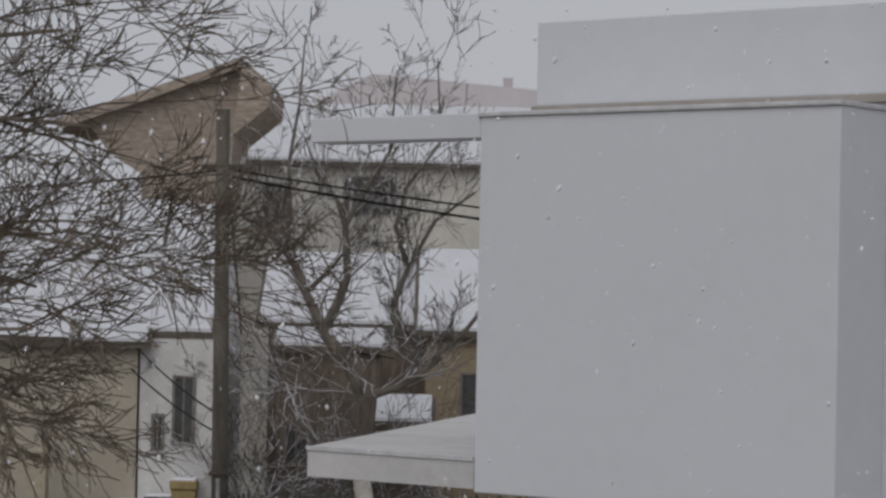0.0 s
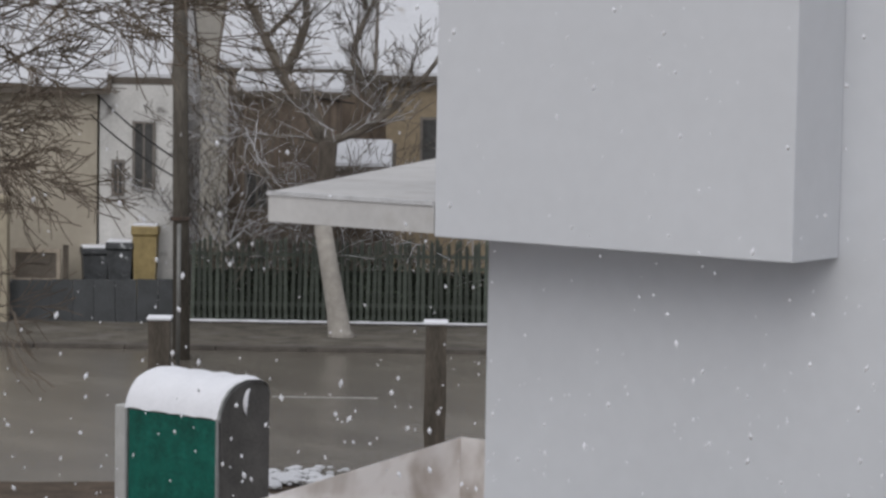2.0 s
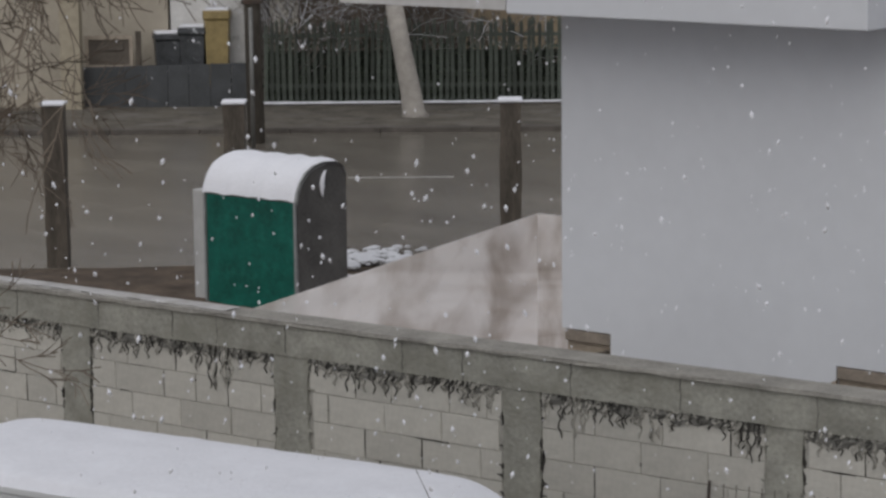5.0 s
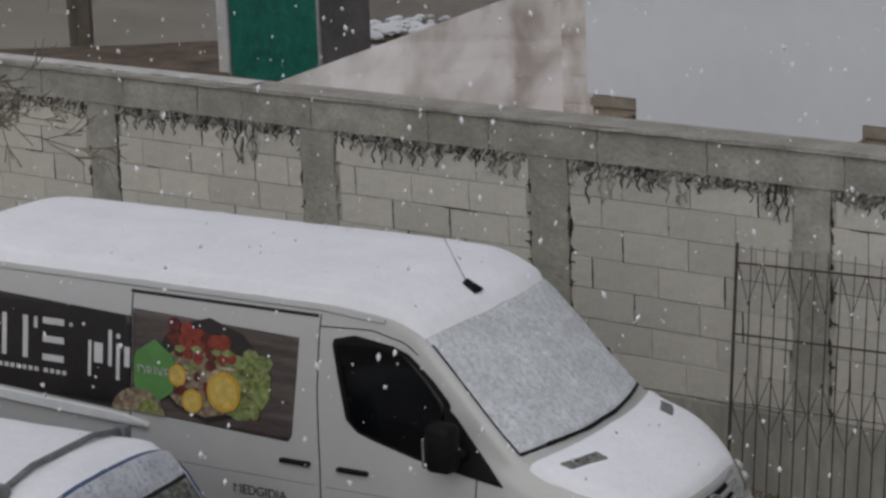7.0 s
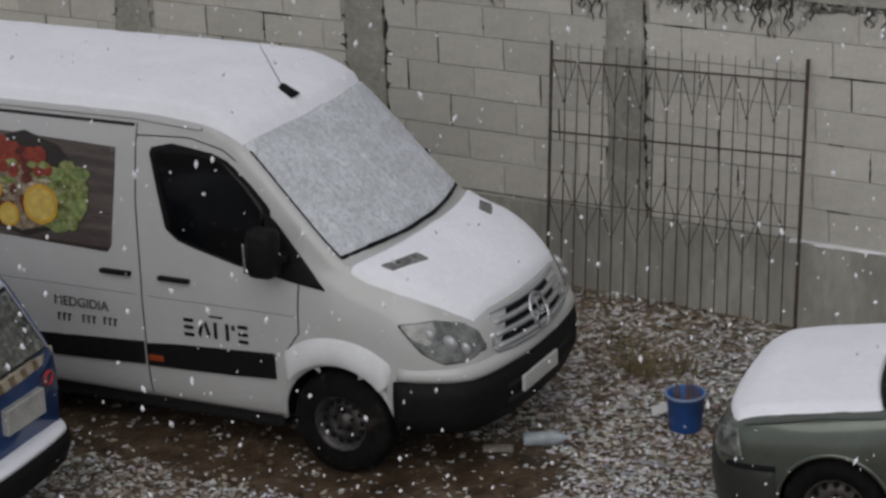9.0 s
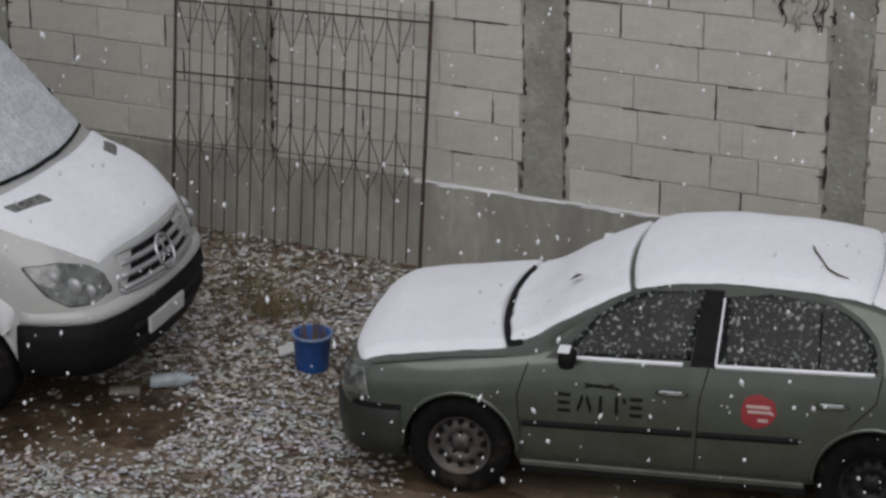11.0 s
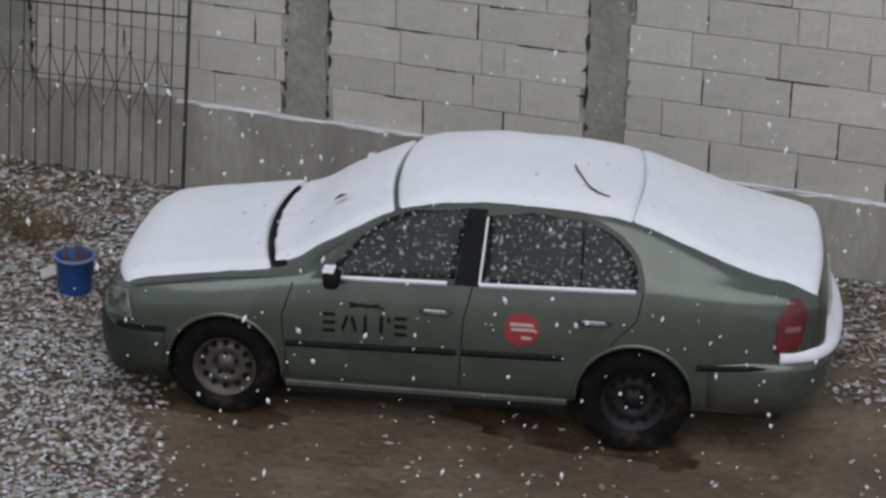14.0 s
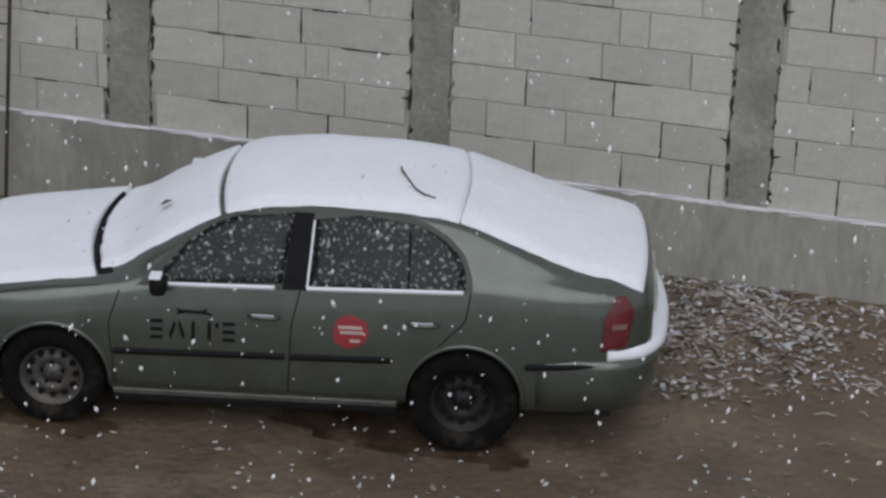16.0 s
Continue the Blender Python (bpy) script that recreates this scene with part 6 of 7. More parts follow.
far_house("tall grey-beige house with a wide snowy roof", -8.0, 9.0, 85.0, 97.0, 11.25, 13.4, GREY_WALL, [(-3.24, 9.62, 1.6, 1.15), (2.0, 9.5, 1.2, 1.2), (-6.0, 9.4, 0.8, 1.1)], tall=0.14)

# brown-roofed house whose gable overhangs, seen above the pole
brown = base("brown_house", STREET @ pose(-10.6, 75, 0), "tall brown house with a steep overhanging roof", "house", "houses across the street")
part("wall", boxes((1.9, 0.6, -0.05, 3.9, 6, 9.3)), mat("brown_plaster", (0.27, 0.215, 0.17), 0.9, var=0.2), brown)


def roof_prism(pts, y0, y1):
    bm = bmesh.new()
    a = [bm.verts.new((x, y0, z)) for x, z in pts]
    b = [bm.verts.new((x, y1, z)) for x, z in pts]
    bm.faces.new(a), bm.faces.new(b[::-1])
    for k in range(len(pts)):
        bm.faces.new((a[k], a[(k + 1) % len(pts)], b[(k + 1) % len(pts)], b[k]))
    bmesh.ops.recalc_face_normals(bm, faces=bm.faces)
    return bm


part("gable", roof_prism([(1.75, 9.28), (4.05, 8.67), (4.38, 10.98), (4.6, 13.4), (0.0, 11.95), (0.8, 10.9), (1.75, 10.3)], 0.3, 6.0), ROOF_BROWN, brown, "brown shingled gable")
part("roof_slope", roof_prism([(-0.6, 11.55), (4.62, 13.45), (4.65, 13.72), (-0.7, 11.85)], -0.2, 6.4), ROOF_BROWN, brown, "brown roof with a ragged edge")
part("roof_slope", roof_prism([(4.66, 13.72), (5.5, 12.98), (5.43, 12.32), (4.4, 11.47), (4.62, 13.3)], -0.1, 6.4), ROOF_BROWN, brown, "brown roof with a ragged edge")
# faint far roofs above everything; the haze is put into their pale colours
HAZE = mat("haze_paled_plaster", (0.50, 0.45, 0.46), 1.0, var=0.05, scale=0.1)
far = base("far_block", STREET @ pose(-9, 160, 0), "far pinkish building, the snow haze painted into its pale colour", "building")
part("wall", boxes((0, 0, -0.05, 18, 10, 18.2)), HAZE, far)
part("roof", roof_prism([(-0.4, 18.2), (4.4, 20.7), (18.4, 19.6), (18.4, 18.2)], -0.3, 10.3), mat("haze_paled_roof", (0.67, 0.63, 0.65), 1.0, var=0.06, scale=0.2), far)
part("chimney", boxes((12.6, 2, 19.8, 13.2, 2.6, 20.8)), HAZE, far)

# fences
PICKET = mat("dark_green_pickets", (0.12, 0.138, 0.115), 0.8, var=0.3, scale=4, objrand=0.4)
fence = base("picket_fence", STREET @ pose(-5.0, 61.7, 0), "dark green wooden picket fence with snow at its foot", "fence")
for z in (0.5, 1.7):
    part("rail", boxes((0, 0.03, z, 12.0, 0.08, z + 0.09)), PICKET, fence)
pk = {}
for k in range(80):
    w = 0.085
    key = k % 4
    if key not in pk:
        bm = bmesh.new()
        hh = 2.05 + 0.05 * key
        a = [bm.verts.new((x, -0.012, z)) for x, z in ((0, 0.06), (w, 0.06), (w, hh - 0.08), (w / 2, hh), (0, hh - 0.08))]
        b = [bm.verts.new((x, 0.012, z)) for x, z in ((0, 0.06), (w, 0.06), (w, hh - 0.08), (w / 2, hh), (0, hh - 0.08))]
        bm.faces.new(a), bm.faces.new(b[::-1])
        for i in range(5):
            bm.faces.new((a[i], a[(i + 1) % 5], b[(i + 1) % 5], b[i]))
        bmesh.ops.recalc_face_normals(bm, faces=bm.faces)
        pk[key] = bpy.data.meshes.new("picket")
        bm.to_mesh(pk[key])
        bm.free()
        pk[key].materials.append(PICKET)
    ob = new("picket", pk[key])
    ob.parent, ob.matrix_local = fence, pose(0.02 + k * 0.15, 0, 0, 0, random.uniform(-1.5, 1.5), 0)
part("foot_wall", boxes((0, -0.1, -0.05, 12, 0.12, 0.14)), mat("fence_footing", (0.12, 0.11, 0.1), 0.9), fence)
bm = bmesh.new()
grid_faces(bm, [[(x, -0.12, 0.13 + 0.01 * noise.noise(Vector((x * 3, 0, 0)))), (x, -0.11, 0.17 + 0.02 * noise.noise(Vector((x * 3, 1, 0)))), (x, 0.0, 0.17 + 0.02 * noise.noise(Vector((x * 3, 2, 0))))] for x in np.linspace(0, 12, 120)])
part("foot_snow", bm, SNOW, fence, "line of snow along the fence's foot")
solid = base("sheet_fence", STREET @ pose(-9.3, 61.5, 0), "low dark grey-blue sheet fence", "fence")
for k in range(8):
    part("sheet", boxes((0.51 * k, 0, 0.02, 0.51 * k + 0.5, 0.03, 1.06 + 0.01 * k), bevel=0.004), mat("grey_blue_sheet", (0.082, 0.087, 0.092), 0.6, var=0.2, scale=2, objrand=0.2), solid)
pil = base("gate_pillar", STREET @ pose(-9.75, 61.0, 0), "cream plastered gate pillar", "pillar")
part("shaft", boxes((0, 0, -0.02, 0.48, 0.48, 3.0), bevel=0.02), mat("cream_plaster", (0.42, 0.37, 0.28), 0.9, var=0.1), pil)
part("cap", boxes((-0.05, -0.05, 3.0, 0.53, 0.53, 3.1), bevel=0.02), mat("cream_plaster", (0.42, 0.37, 0.28), 0.9), pil)
crate = base("framed_hatch", STREET @ pose(-9.25, 61.62, 0), "pale wooden frame with a dark grille over the fence", "hatch")
part("backing", boxes((0.05, 0.05, 0, 1.1, 0.3, 1.75)), mat("dull_brown_box", (0.14, 0.12, 0.1), 0.9), crate)
part("frame", boxes((0, 0, 1.0, 0.09, 0.06, 1.8), (1.07, 0, 1.0, 1.16, 0.06, 1.8), (0.09, 0, 1.71, 1.07, 0.06, 1.8), (0.09, 0, 1.0, 1.07, 0.06, 1.09)), mat("pale_wood", (0.42, 0.36, 0.29), 0.8), crate)
part("grille", boxes((0.25, 0.01, 1.45, 0.92, 0.05, 1.62)), EAVE, crate)
tagged(mesh_ob("fence_post", boxes((-8.02, 61.55, -0.02, -7.90, 61.67, 1.9), m=STREET), WOOD_DARK), "thin dark fence post", "post")


def wheelie_bin(s0, d0, z0, w, hgt, color, label, tilt=0):
    b = base("wheelie_bin", STREET @ pose(s0, d0, z0, 0, 0, tilt), label, "bin", "bins behind the fence")
    bm = bmesh.new()
    P = []
    for z, k in ((0.0, 0.8), (0.08, 0.82), (hgt * 0.86, 1.0), (hgt * 0.88, 1.06)):
        q = w / 2 * k
        P.append([(-q, -q, z), (q, -q, z), (q, q, z), (-q, q, z), (-q, -q, z)])
    V = grid_faces(bm, P)
    bm.faces.new(V[-1][:4])
    bmesh.ops.recalc_face_normals(bm, faces=bm.faces)
    part("body", bm, color, b)
    lid = part("lid", boxes((-w * 0.56, -w * 0.58, hgt * 0.885, w * 0.56, w * 0.55, hgt), bevel=0.03), color, b)
    part("snow", boxes((-w * 0.5, -w * 0.52, hgt - 0.005, w * 0.5, w * 0.5, hgt + 0.05), bevel=0.02), SNOW, lid)
    for x in (-w * 0.35, w * 0.35):
        part("wheel", lathe(bmesh.new(), [(0.03, -0.03), (0.1, -0.03), (0.1, 0.03), (0.03, 0.03)], 12, "y", x, w * 0.42, 0.1), RUBBER, b)
    return b


# a raised step behind the fence carries the bins
tagged(mesh_ob("yard_step", boxes((-9.2, 62.0, -0.05, -5.2, 62.58, 0.5), (-9.0, 62.58, -0.05, -7.4, 62.59, 0.5), m=STREET), VERGE), "earth step behind the fence", "step", kind="structure")
GREY_BIN = mat("grey_bin_plastic", (0.085, 0.09, 0.095), 0.5, var=0.35, scale=4, spot=(0.45, 0.46, 0.48), spot_scale=5, spot_cut=0.64, spot_soft=0.04)
wheelie_bin(-7.35, 62.3, 0.5, 0.6, 1.3, GREY_BIN, "grey wheelie bin with snow on the lid", 12)
wheelie_bin(-6.72, 62.3, 0.5, 0.6, 1.45, GREY_BIN, "dark grey wheelie bin with snow on the lid")
wheelie_bin(-6.12, 62.3, 0.5, 0.58, 1.85, mat("yellow_bin_plastic", (0.38, 0.29, 0.13), 0.5, var=0.2), "yellow wheelie bin beside grey bins")

# ---- electricity pole, pipe and cables ----
pole = base("utility_pole", STREET @ pose(-4.62, 55.0, 0) @ pose(0, 0, 0, 0, -0.7, 0), "dark weathered utility pole beside the street", "pole")
part("shaft", tube(bmesh.new(), [(0, 0, -0.05), (0, 0, 5), (0, 0, 10.8)], [0.19, 0.17, 0.145], 14), mat("tarred_pole", (0.135, 0.12, 0.10), 0.9, var=0.3, scale=3, bump=0.4, stretch=(1, 1, 0.2)), pole, "", True)
part("crossarm", boxes((-0.45, -0.05, 9.5, 0.55, 0.05, 9.62), bevel=0.01), WOOD_DARK, pole)
for x in (-0.35, 0.15, 0.45):
    part("insulator", lathe(bmesh.new(), [(0.01, 0.16), (0.045, 0.14), (0.03, 0.09), (0.05, 0.05), (0.03, 0.0)], 10, "z", x, 0, 9.62), mat("pale_ceramic", (0.4, 0.4, 0.38), 0.3), pole, "", True)
part("bracket", boxes((-0.22, -0.22, 3.0, 0.22, 0.22, 3.08), bevel=0.01), IRON, pole)
pipe = base("steel_pipe", STREET @ pose(-4.6, 53.9, 0), "thin grey steel pipe standing by the pole", "pipe")
part("tube", tube(bmesh.new(), [(0, 0, -0.05), (0.0, 0, 3.0)], 0.045, 8), mat("galvanised_pipe", (0.22, 0.22, 0.21), 0.5, 0.5, var=0.15), pipe, "", True)


def cable(a, b, sag, r=0.022, label="black overhead cable between the poles"):
    bm = bmesh.new()
    a, b = Vector(a), Vector(b)
    tube(bm, [a.lerp(b, t) - Vector((0, 0, 4 * sag * t * (1 - t))) for t in np.linspace(0, 1, 24)], r, 5)
    tagged(mesh_ob("overhead_cable", bm, BLACK_PLASTIC), label, "cable", "overhead cables")


cable(st(-4.5, 55, 9.5), st(14, 57, 8.0), 0.3)
cable(st(-4.5, 55, 9.35), st(14, 57, 7.8), 0.4, 0.03)
cable(st(-4.7, 55, 9.5), st(-26, 54, 8.8), 0.5)
cable(st(-4.75, 55, 4.3), st(-7.35, 62.55, 5.5), 0.1, 0.02)
cable(st(-4.75, 55, 3.9), st(-7.5, 62.55, 5.0), 0.1, 0.02)
cable(st(-4.75, 55, 6.6), st(-1.2, 66.0, 5.3), 0.15, 0.018)

# ---- trees ----
rt = random.Random(11)
RMIN = 0.0085


def twig(bm, p, d, ln, r, lvl, droop, spread, kids, snow=None):
    """A limb that bends, thins and forks."""
    pts, rad = [p.copy()], [r]
    n = 5 if lvl > 1 else 3
    q, v = p.copy(), d.normalized()
    for k in range(n):
        v = (v + Vector((rt.uniform(-1, 1), rt.uniform(-1, 1), rt.uniform(-1, 1))) * spread * 0.35 + Vector((0, 0, -droop))).normalized()
        q = q + v * ln / n
        pts.append(q.copy())
        rad.append(max(r * (1 - 0.72 * (k + 1) / n), RMIN))
    tube(bm, pts, rad, 6 if r > 0.05 else (4 if r > 0.012 else 3), False)
    if snow is not None and lvl > 0 and rt.random() < 0.75:
        tube(snow, [(a + Vector((0, 0, w * 0.7))) for a, w in zip(pts, rad)], [w * 0.75 for w in rad], 4, False)
    if lvl > 0:
        for k in range(kids):
            t = rt.uniform(0.2, 1.0)
            i = min(int(t * n), n - 1)
            a = pts[i].lerp(pts[i + 1], t * n - i)
            w = (pts[i + 1] - pts[i]).normalized()
            side = Vector((rt.uniform(-1, 1), rt.uniform(-1, 1), rt.uniform(-0.7, 1)))
            side = (side - w * side.dot(w)).normalized()
            twig(bm, a, w * 0.75 + side * spread, ln * rt.uniform(0.4, 0.66), max(rad[i] * 0.55, RMIN), lvl - 1, droop, spread, kids, snow)


# the limewashed street tree
tree = base("street_tree", STREET @ pose(-1.33, 59, 0.08), "bare street tree with a limewashed leaning trunk", "tree")
bm = bmesh.new()
tube(bm, [(0.05, 0, -0.06), (0.0, 0, 0.12), (-0.06, 0, 0.6), (-0.25, 0, 1.6), (-0.42, 0, 2.6)], [0.36, 0.27, 0.24, 0.215, 0.2], 14)
part("trunk", bm, LIME, tree, "limewashed lower trunk", True)
bm = bmesh.new()
tube(bm, [(-0.42, 0, 2.59), (-0.38, 0, 3.4), (-0.32, 0, 4.5)], [0.2, 0.205, 0.225], 12)
part("trunk", bm, BARK, tree, "dark upper trunk", True)
bm, sn = bmesh.new(), bmesh.new()
limbs = [([(-0.33, 0, 4.4), (-0.73, 0.05, 5.16), (-1.2, 0.15, 5.73), (-1.46, 0.2, 6.12)], 0.19, 0.7),
         ([(-1.4, 0.2, 6.05), (-1.8, 0.25, 6.82), (-2.08, 0.3, 7.46), (-2.34, 0.3, 7.84), (-2.74, 0.3, 8.35), (-3.26, 0.2, 8.54)], 0.115, 0.35),
         ([(-2.28, 0.3, 7.78), (-2.21, 0.3, 8.75), (-2.26, 0.3, 9.79), (-2.03, 0.2, 11.22), (-1.93, 0.2, 12.78)], 0.075, 0.2),
         ([(-1.37, 0.15, 5.95), (-1.02, 0.1, 6.71), (-0.84, 0.0, 7.23), (-0.91, -0.1, 8.39), (-1.07, -0.2, 8.91), (-1.6, -0.3, 9.6)], 0.125, 0.35),
         ([(-0.91, -0.1, 8.39), (-0.56, -0.2, 9.05), (0.07, -0.3, 10.09), (0.18, -0.4, 11.6)], 0.07, 0.25),
         ([(-1.74, 0.2, 6.89), (-1.23, 0.0, 7.41), (-0.79, -0.1, 7.95)], 0.065, 0.4),
         ([(-0.3, 0, 4.5), (0.44, -0.1, 4.77), (1.14, -0.3, 5.27), (1.83, -0.4, 5.99), (2.6, -0.4, 7.0)], 0.105, 0.35),
         ([(0.95, -0.25, 5.1), (0.55, 0.1, 5.7), (0.2, 0.3, 6.34), (0.27, 0.3, 6.86), (0.57, 0.3, 7.52), (1.14, 0.4, 8.56), (2.03, 0.4, 9.23)], 0.09, 0.35),
         ([(0.51, 0.3, 7.51), (0.23, 0.4, 8.41), (0.47, 0.4, 9.33), (1.23, 0.5, 10.38), (1.12, 0.5, 12.32)], 0.07, 0.2),
         ([(-0.33, 0, 4.45), (-1.11, -0.2, 4.64), (-2.01, -0.4, 4.62), (-2.92, -0.5, 4.47)], 0.05, 0.3),
         ([(-1.2, 0.1, 5.67), (-1.77, -0.2, 5.14), (-2.4, -0.4, 4.61)], 0.06, 0.3)]
for pts, r, tip in limbs:
    pts = [Vector(p) for p in pts]
    radii = [r * (1 - (1 - tip) * k / (len(pts) - 1)) for k in range(len(pts))]
    tube(bm, pts, radii, 8, False)
    for i, (a, b) in enumerate(zip(pts, pts[1:])):
        for k in range(2 if r > 0.15 else 4):
            p = a.lerp(b, rt.random())
            d = (b - a).normalized() * 0.8 + Vector((rt.uniform(-1, 1), rt.uniform(-1, 1), rt.uniform(-0.1, 1))) * 0.8
            twig(bm, p, d, rt.uniform(0.9, 2.1), min(radii[i] * 0.4, 0.028), 3 if k % 2 else 2, -0.03, 0.6, 3, sn)
part("crown", bm, mat("dark_twigs", (0.20, 0.175, 0.148), 0.95, var=0.3, scale=3), tree, "bare dark limbs and twigs")
tagged(part("branch_snow", sn, SNOW, tree, "snow lying on the twigs"), kind="stuff")

# tangled bare shrubs behind the fence
def shrub(s0, d0, hgt, n, seed, label):
    rt.seed(seed)
    b = base("bare_shrub", STREET @ pose(s0, d0, 0), label, "shrub", "shrubs behind the fence")
    bm, sn = bmesh.new(), bmesh.new()
    for k in range(n):
        a = rt.uniform(0, 2 * math.pi)
        twig(bm, Vector((0.35 * math.cos(a), 0.25 * math.sin(a), -0.02)), Vector((0.45 * math.cos(a), 0.3 * math.sin(a), 1)), hgt * rt.uniform(0.6, 1), 0.035, 3, 0.02, 0.6, 4, sn)
    part("stem_tangle", bm, mat("dark_twigs", (0.20, 0.175, 0.148), 0.95), b)
    tagged(part("branch_snow", sn, SNOW, b), kind="stuff")


for i, (s0, hgt) in enumerate(((-4.6, 4.0), (-3.9, 4.4), (-3.2, 3.8), (-2.5, 3.6), (-0.6, 3.2), (0.4, 3.0), (1.4, 2.8))):
    shrub(s0, 63.2 + 0.3 * (i % 2), hgt, 5, 20 + i, "tangled bare shrub behind the fence")
hedge = base("evergreen_hedge", STREET @ pose(-5, 62.6, 0), "dark evergreen hedge behind the pickets", "hedge")
V_, F_ = [], []
rh = random.Random(3)
for k in range(5200):
    x, y, z = rh.uniform(0, 12), rh.uniform(-0.4, 0.4), rh.uniform(0.0, 1.75) * rh.uniform(0.5, 1) + 0.05
    s = rh.uniform(0.04, 0.1)
    a = Vector((rh.uniform(-1, 1), rh.uniform(-1, 1), rh.uniform(-1, 1))).normalized() * s
    b = a.orthogonal().normalized() * s * 0.6
    p = Vector((x, y, z))
    i = len(V_)
    V_ += [tuple(p - a), tuple(p + b), tuple(p + a), tuple(p - b)]
    F_.append((i, i + 1, i + 2, i + 3))
me = bpy.data.meshes.new("leaves")
me.from_pydata(V_, [], F_)
me.materials.append(mat("evergreen_leaf", (0.10, 0.125, 0.085), 0.7, var=0.3, scale=2, island=True))
ob = new("leaves", me)
ob.parent = hedge
tagged(ob, kind="stuff")
# near-black box put in for the shade deep inside the leaves
part("shade_core", boxes((0, -0.15, -0.02, 12, 0.15, 1.3)), mat("hedge_inner_shade", (0.03, 0.036, 0.026), 0.9), hedge)

# near bare tree whose twigs hang into the view
rt.seed(42)
RMIN = 0.0032
near = base("bare_tree", pose(-10.9, 7.55, 0), "bare brown tree with fine drooping twigs", "tree")
bm = bmesh.new()
tube(bm, [(0, 0, -0.05), (0.05, 0, 1.5), (0.0, 0.05, 3.5), (0.1, 0.05, 6.5), (0.15, 0, 9.5)], [0.2, 0.16, 0.14, 0.10, 0.05], 12)
part("trunk", bm, BARK, near, "", True)
bm = bmesh.new()
right = Vector((0.62, 0.78, 0))
away = Vector((-0.78, 0.62, 0))
for z, ln, up, aw in ((4.15, 1.05, 0.1, 0.1), (4.5, 1.15, 0.08, -0.2), (4.85, 1.2, 0.05, 0.1), (5.15, 1.1, 0.0, -0.2), (5.5, 0.9, 0.05, 0.3), (6.2, 1.5, 0.05, 0.1), (6.5, 1.75, 0.0, 0.3), (6.7, 1.9, 0.05, -0.3), (6.85, 2.05, 0.0, 0.1), (7.0, 2.05, 0.0, 0.4), (7.2, 2.15, -0.02, -0.1), (7.35, 2.1, 0.0, 0.1), (7.5, 2.0, 0.0, 0.25), (7.75, 2.1, 0.0, 0.0), (8.0, 2.0, 0.05, -0.3), (8.3, 1.9, 0.05, 0.1), (8.7, 1.7, 0.12, 0.3), (9.1, 1.6, 0.1, -0.2), (9.4, 1.5, 0.2, 0.1)):
    twig(bm, Vector((0.08, 0.04, z)), right + away * aw + Vector((0, 0, up)), ln, 0.036, 4, 0.010, 0.5, 5 if 6.6 < z < 7.3 or z > 8.5 else 4)
for k in range(7):
    a = rt.uniform(2.2, 5.6)
    twig(bm, Vector((0.05, 0.03, rt.uniform(4, 9))), Vector((math.cos(a), math.sin(a), 0.3)), 2.2, 0.04, 3, 0.03, 0.6, 4)
part("crown", bm, TWIG, near, "fine brown twigs")

# ---- small things in the yard ----
bucket = base("bucket", pose(-7.91, 13.87, 0.0, 2, 1, 20), "blue plastic bucket standing in the leaves", "bucket")
BLUE_PL = mat("blue_plastic", (0.02, 0.085, 0.30), 0.4, var=0.15, scale=10)
bm = lathe(bmesh.new(), [(0.0, 0.0), (0.105, 0.0), (0.112, 0.02), (0.128, 0.24), (0.136, 0.245), (0.136, 0.262), (0.122, 0.262), (0.105, 0.03), (0.0, 0.03)], 28, "z")
bmesh.ops.remove_doubles(bm, verts=bm.verts, dist=1e-5)
part("body", bm, BLUE_PL, bucket, "", True)
part("rim", lathe(bmesh.new(), [(0.125, 0.25), (0.142, 0.25), (0.142, 0.268), (0.125, 0.268), (0.125, 0.25)], 28, "z"), mat("worn_pale_rim", (0.2, 0.27, 0.42), 0.5), bucket, "pale worn rim", True)
bm = bmesh.new()
tube(bm, [(0.14 * math.cos(a), 0.14 * math.sin(a), 0.255 - 0.05 * math.sin(a)) for a in np.linspace(0, math.pi, 15)], 0.006, 6)
part("handle", bm, IRON, bucket)
bm = bmesh.new()
rb = random.Random(8)
for k in range(14):
    a = rb.uniform(0, 6.28)
    tube(bm, [(0.03 * math.cos(a), 0.03 * math.sin(a), 0.05), (0.09 * math.cos(a), 0.09 * math.sin(a), rb.uniform(0.22, 0.33))], [0.01, 0.006], 4)
part("dry_stalks", bm, mat("dry_stalks", (0.2, 0.13, 0.1), 0.9, var=0.3), bucket, "dry brown stalks")

bottle = base("plastic_bottle", pose(-8.70, 13.09, 0.05, 0, 90, 36), "clear grey plastic bottle lying on the ground", "bottle")
PET = mat("scuffed_pet", (0.42, 0.47, 0.5), 0.2, var=0.2, scale=8)
part("body", lathe(bmesh.new(), [(0.0, 0.0), (0.04, 0.0), (0.048, 0.02), (0.046, 0.09), (0.05, 0.12), (0.05, 0.2), (0.03, 0.26), (0.015, 0.285), (0.015, 0.3), (0, 0.3)], 20, "z"), PET, bottle, "", True)
part("cap", lathe(bmesh.new(), [(0.0, 0.298), (0.018, 0.298), (0.018, 0.32), (0, 0.32)], 14, "z"), mat("white_cap", (0.5, 0.5, 0.5), 0.5), bottle)
tagged(mesh_ob("wood_scrap", boxes((-0.1, -0.03, 0, 0.1, 0.03, 0.035), bevel=0.006, m=pose(-8.80, 12.94, 0.005, 3, 0, 30)), mat("pale_scrap", (0.32, 0.29, 0.25), 0.8, var=0.2)), "short pale piece of scrap wood", "scrap")
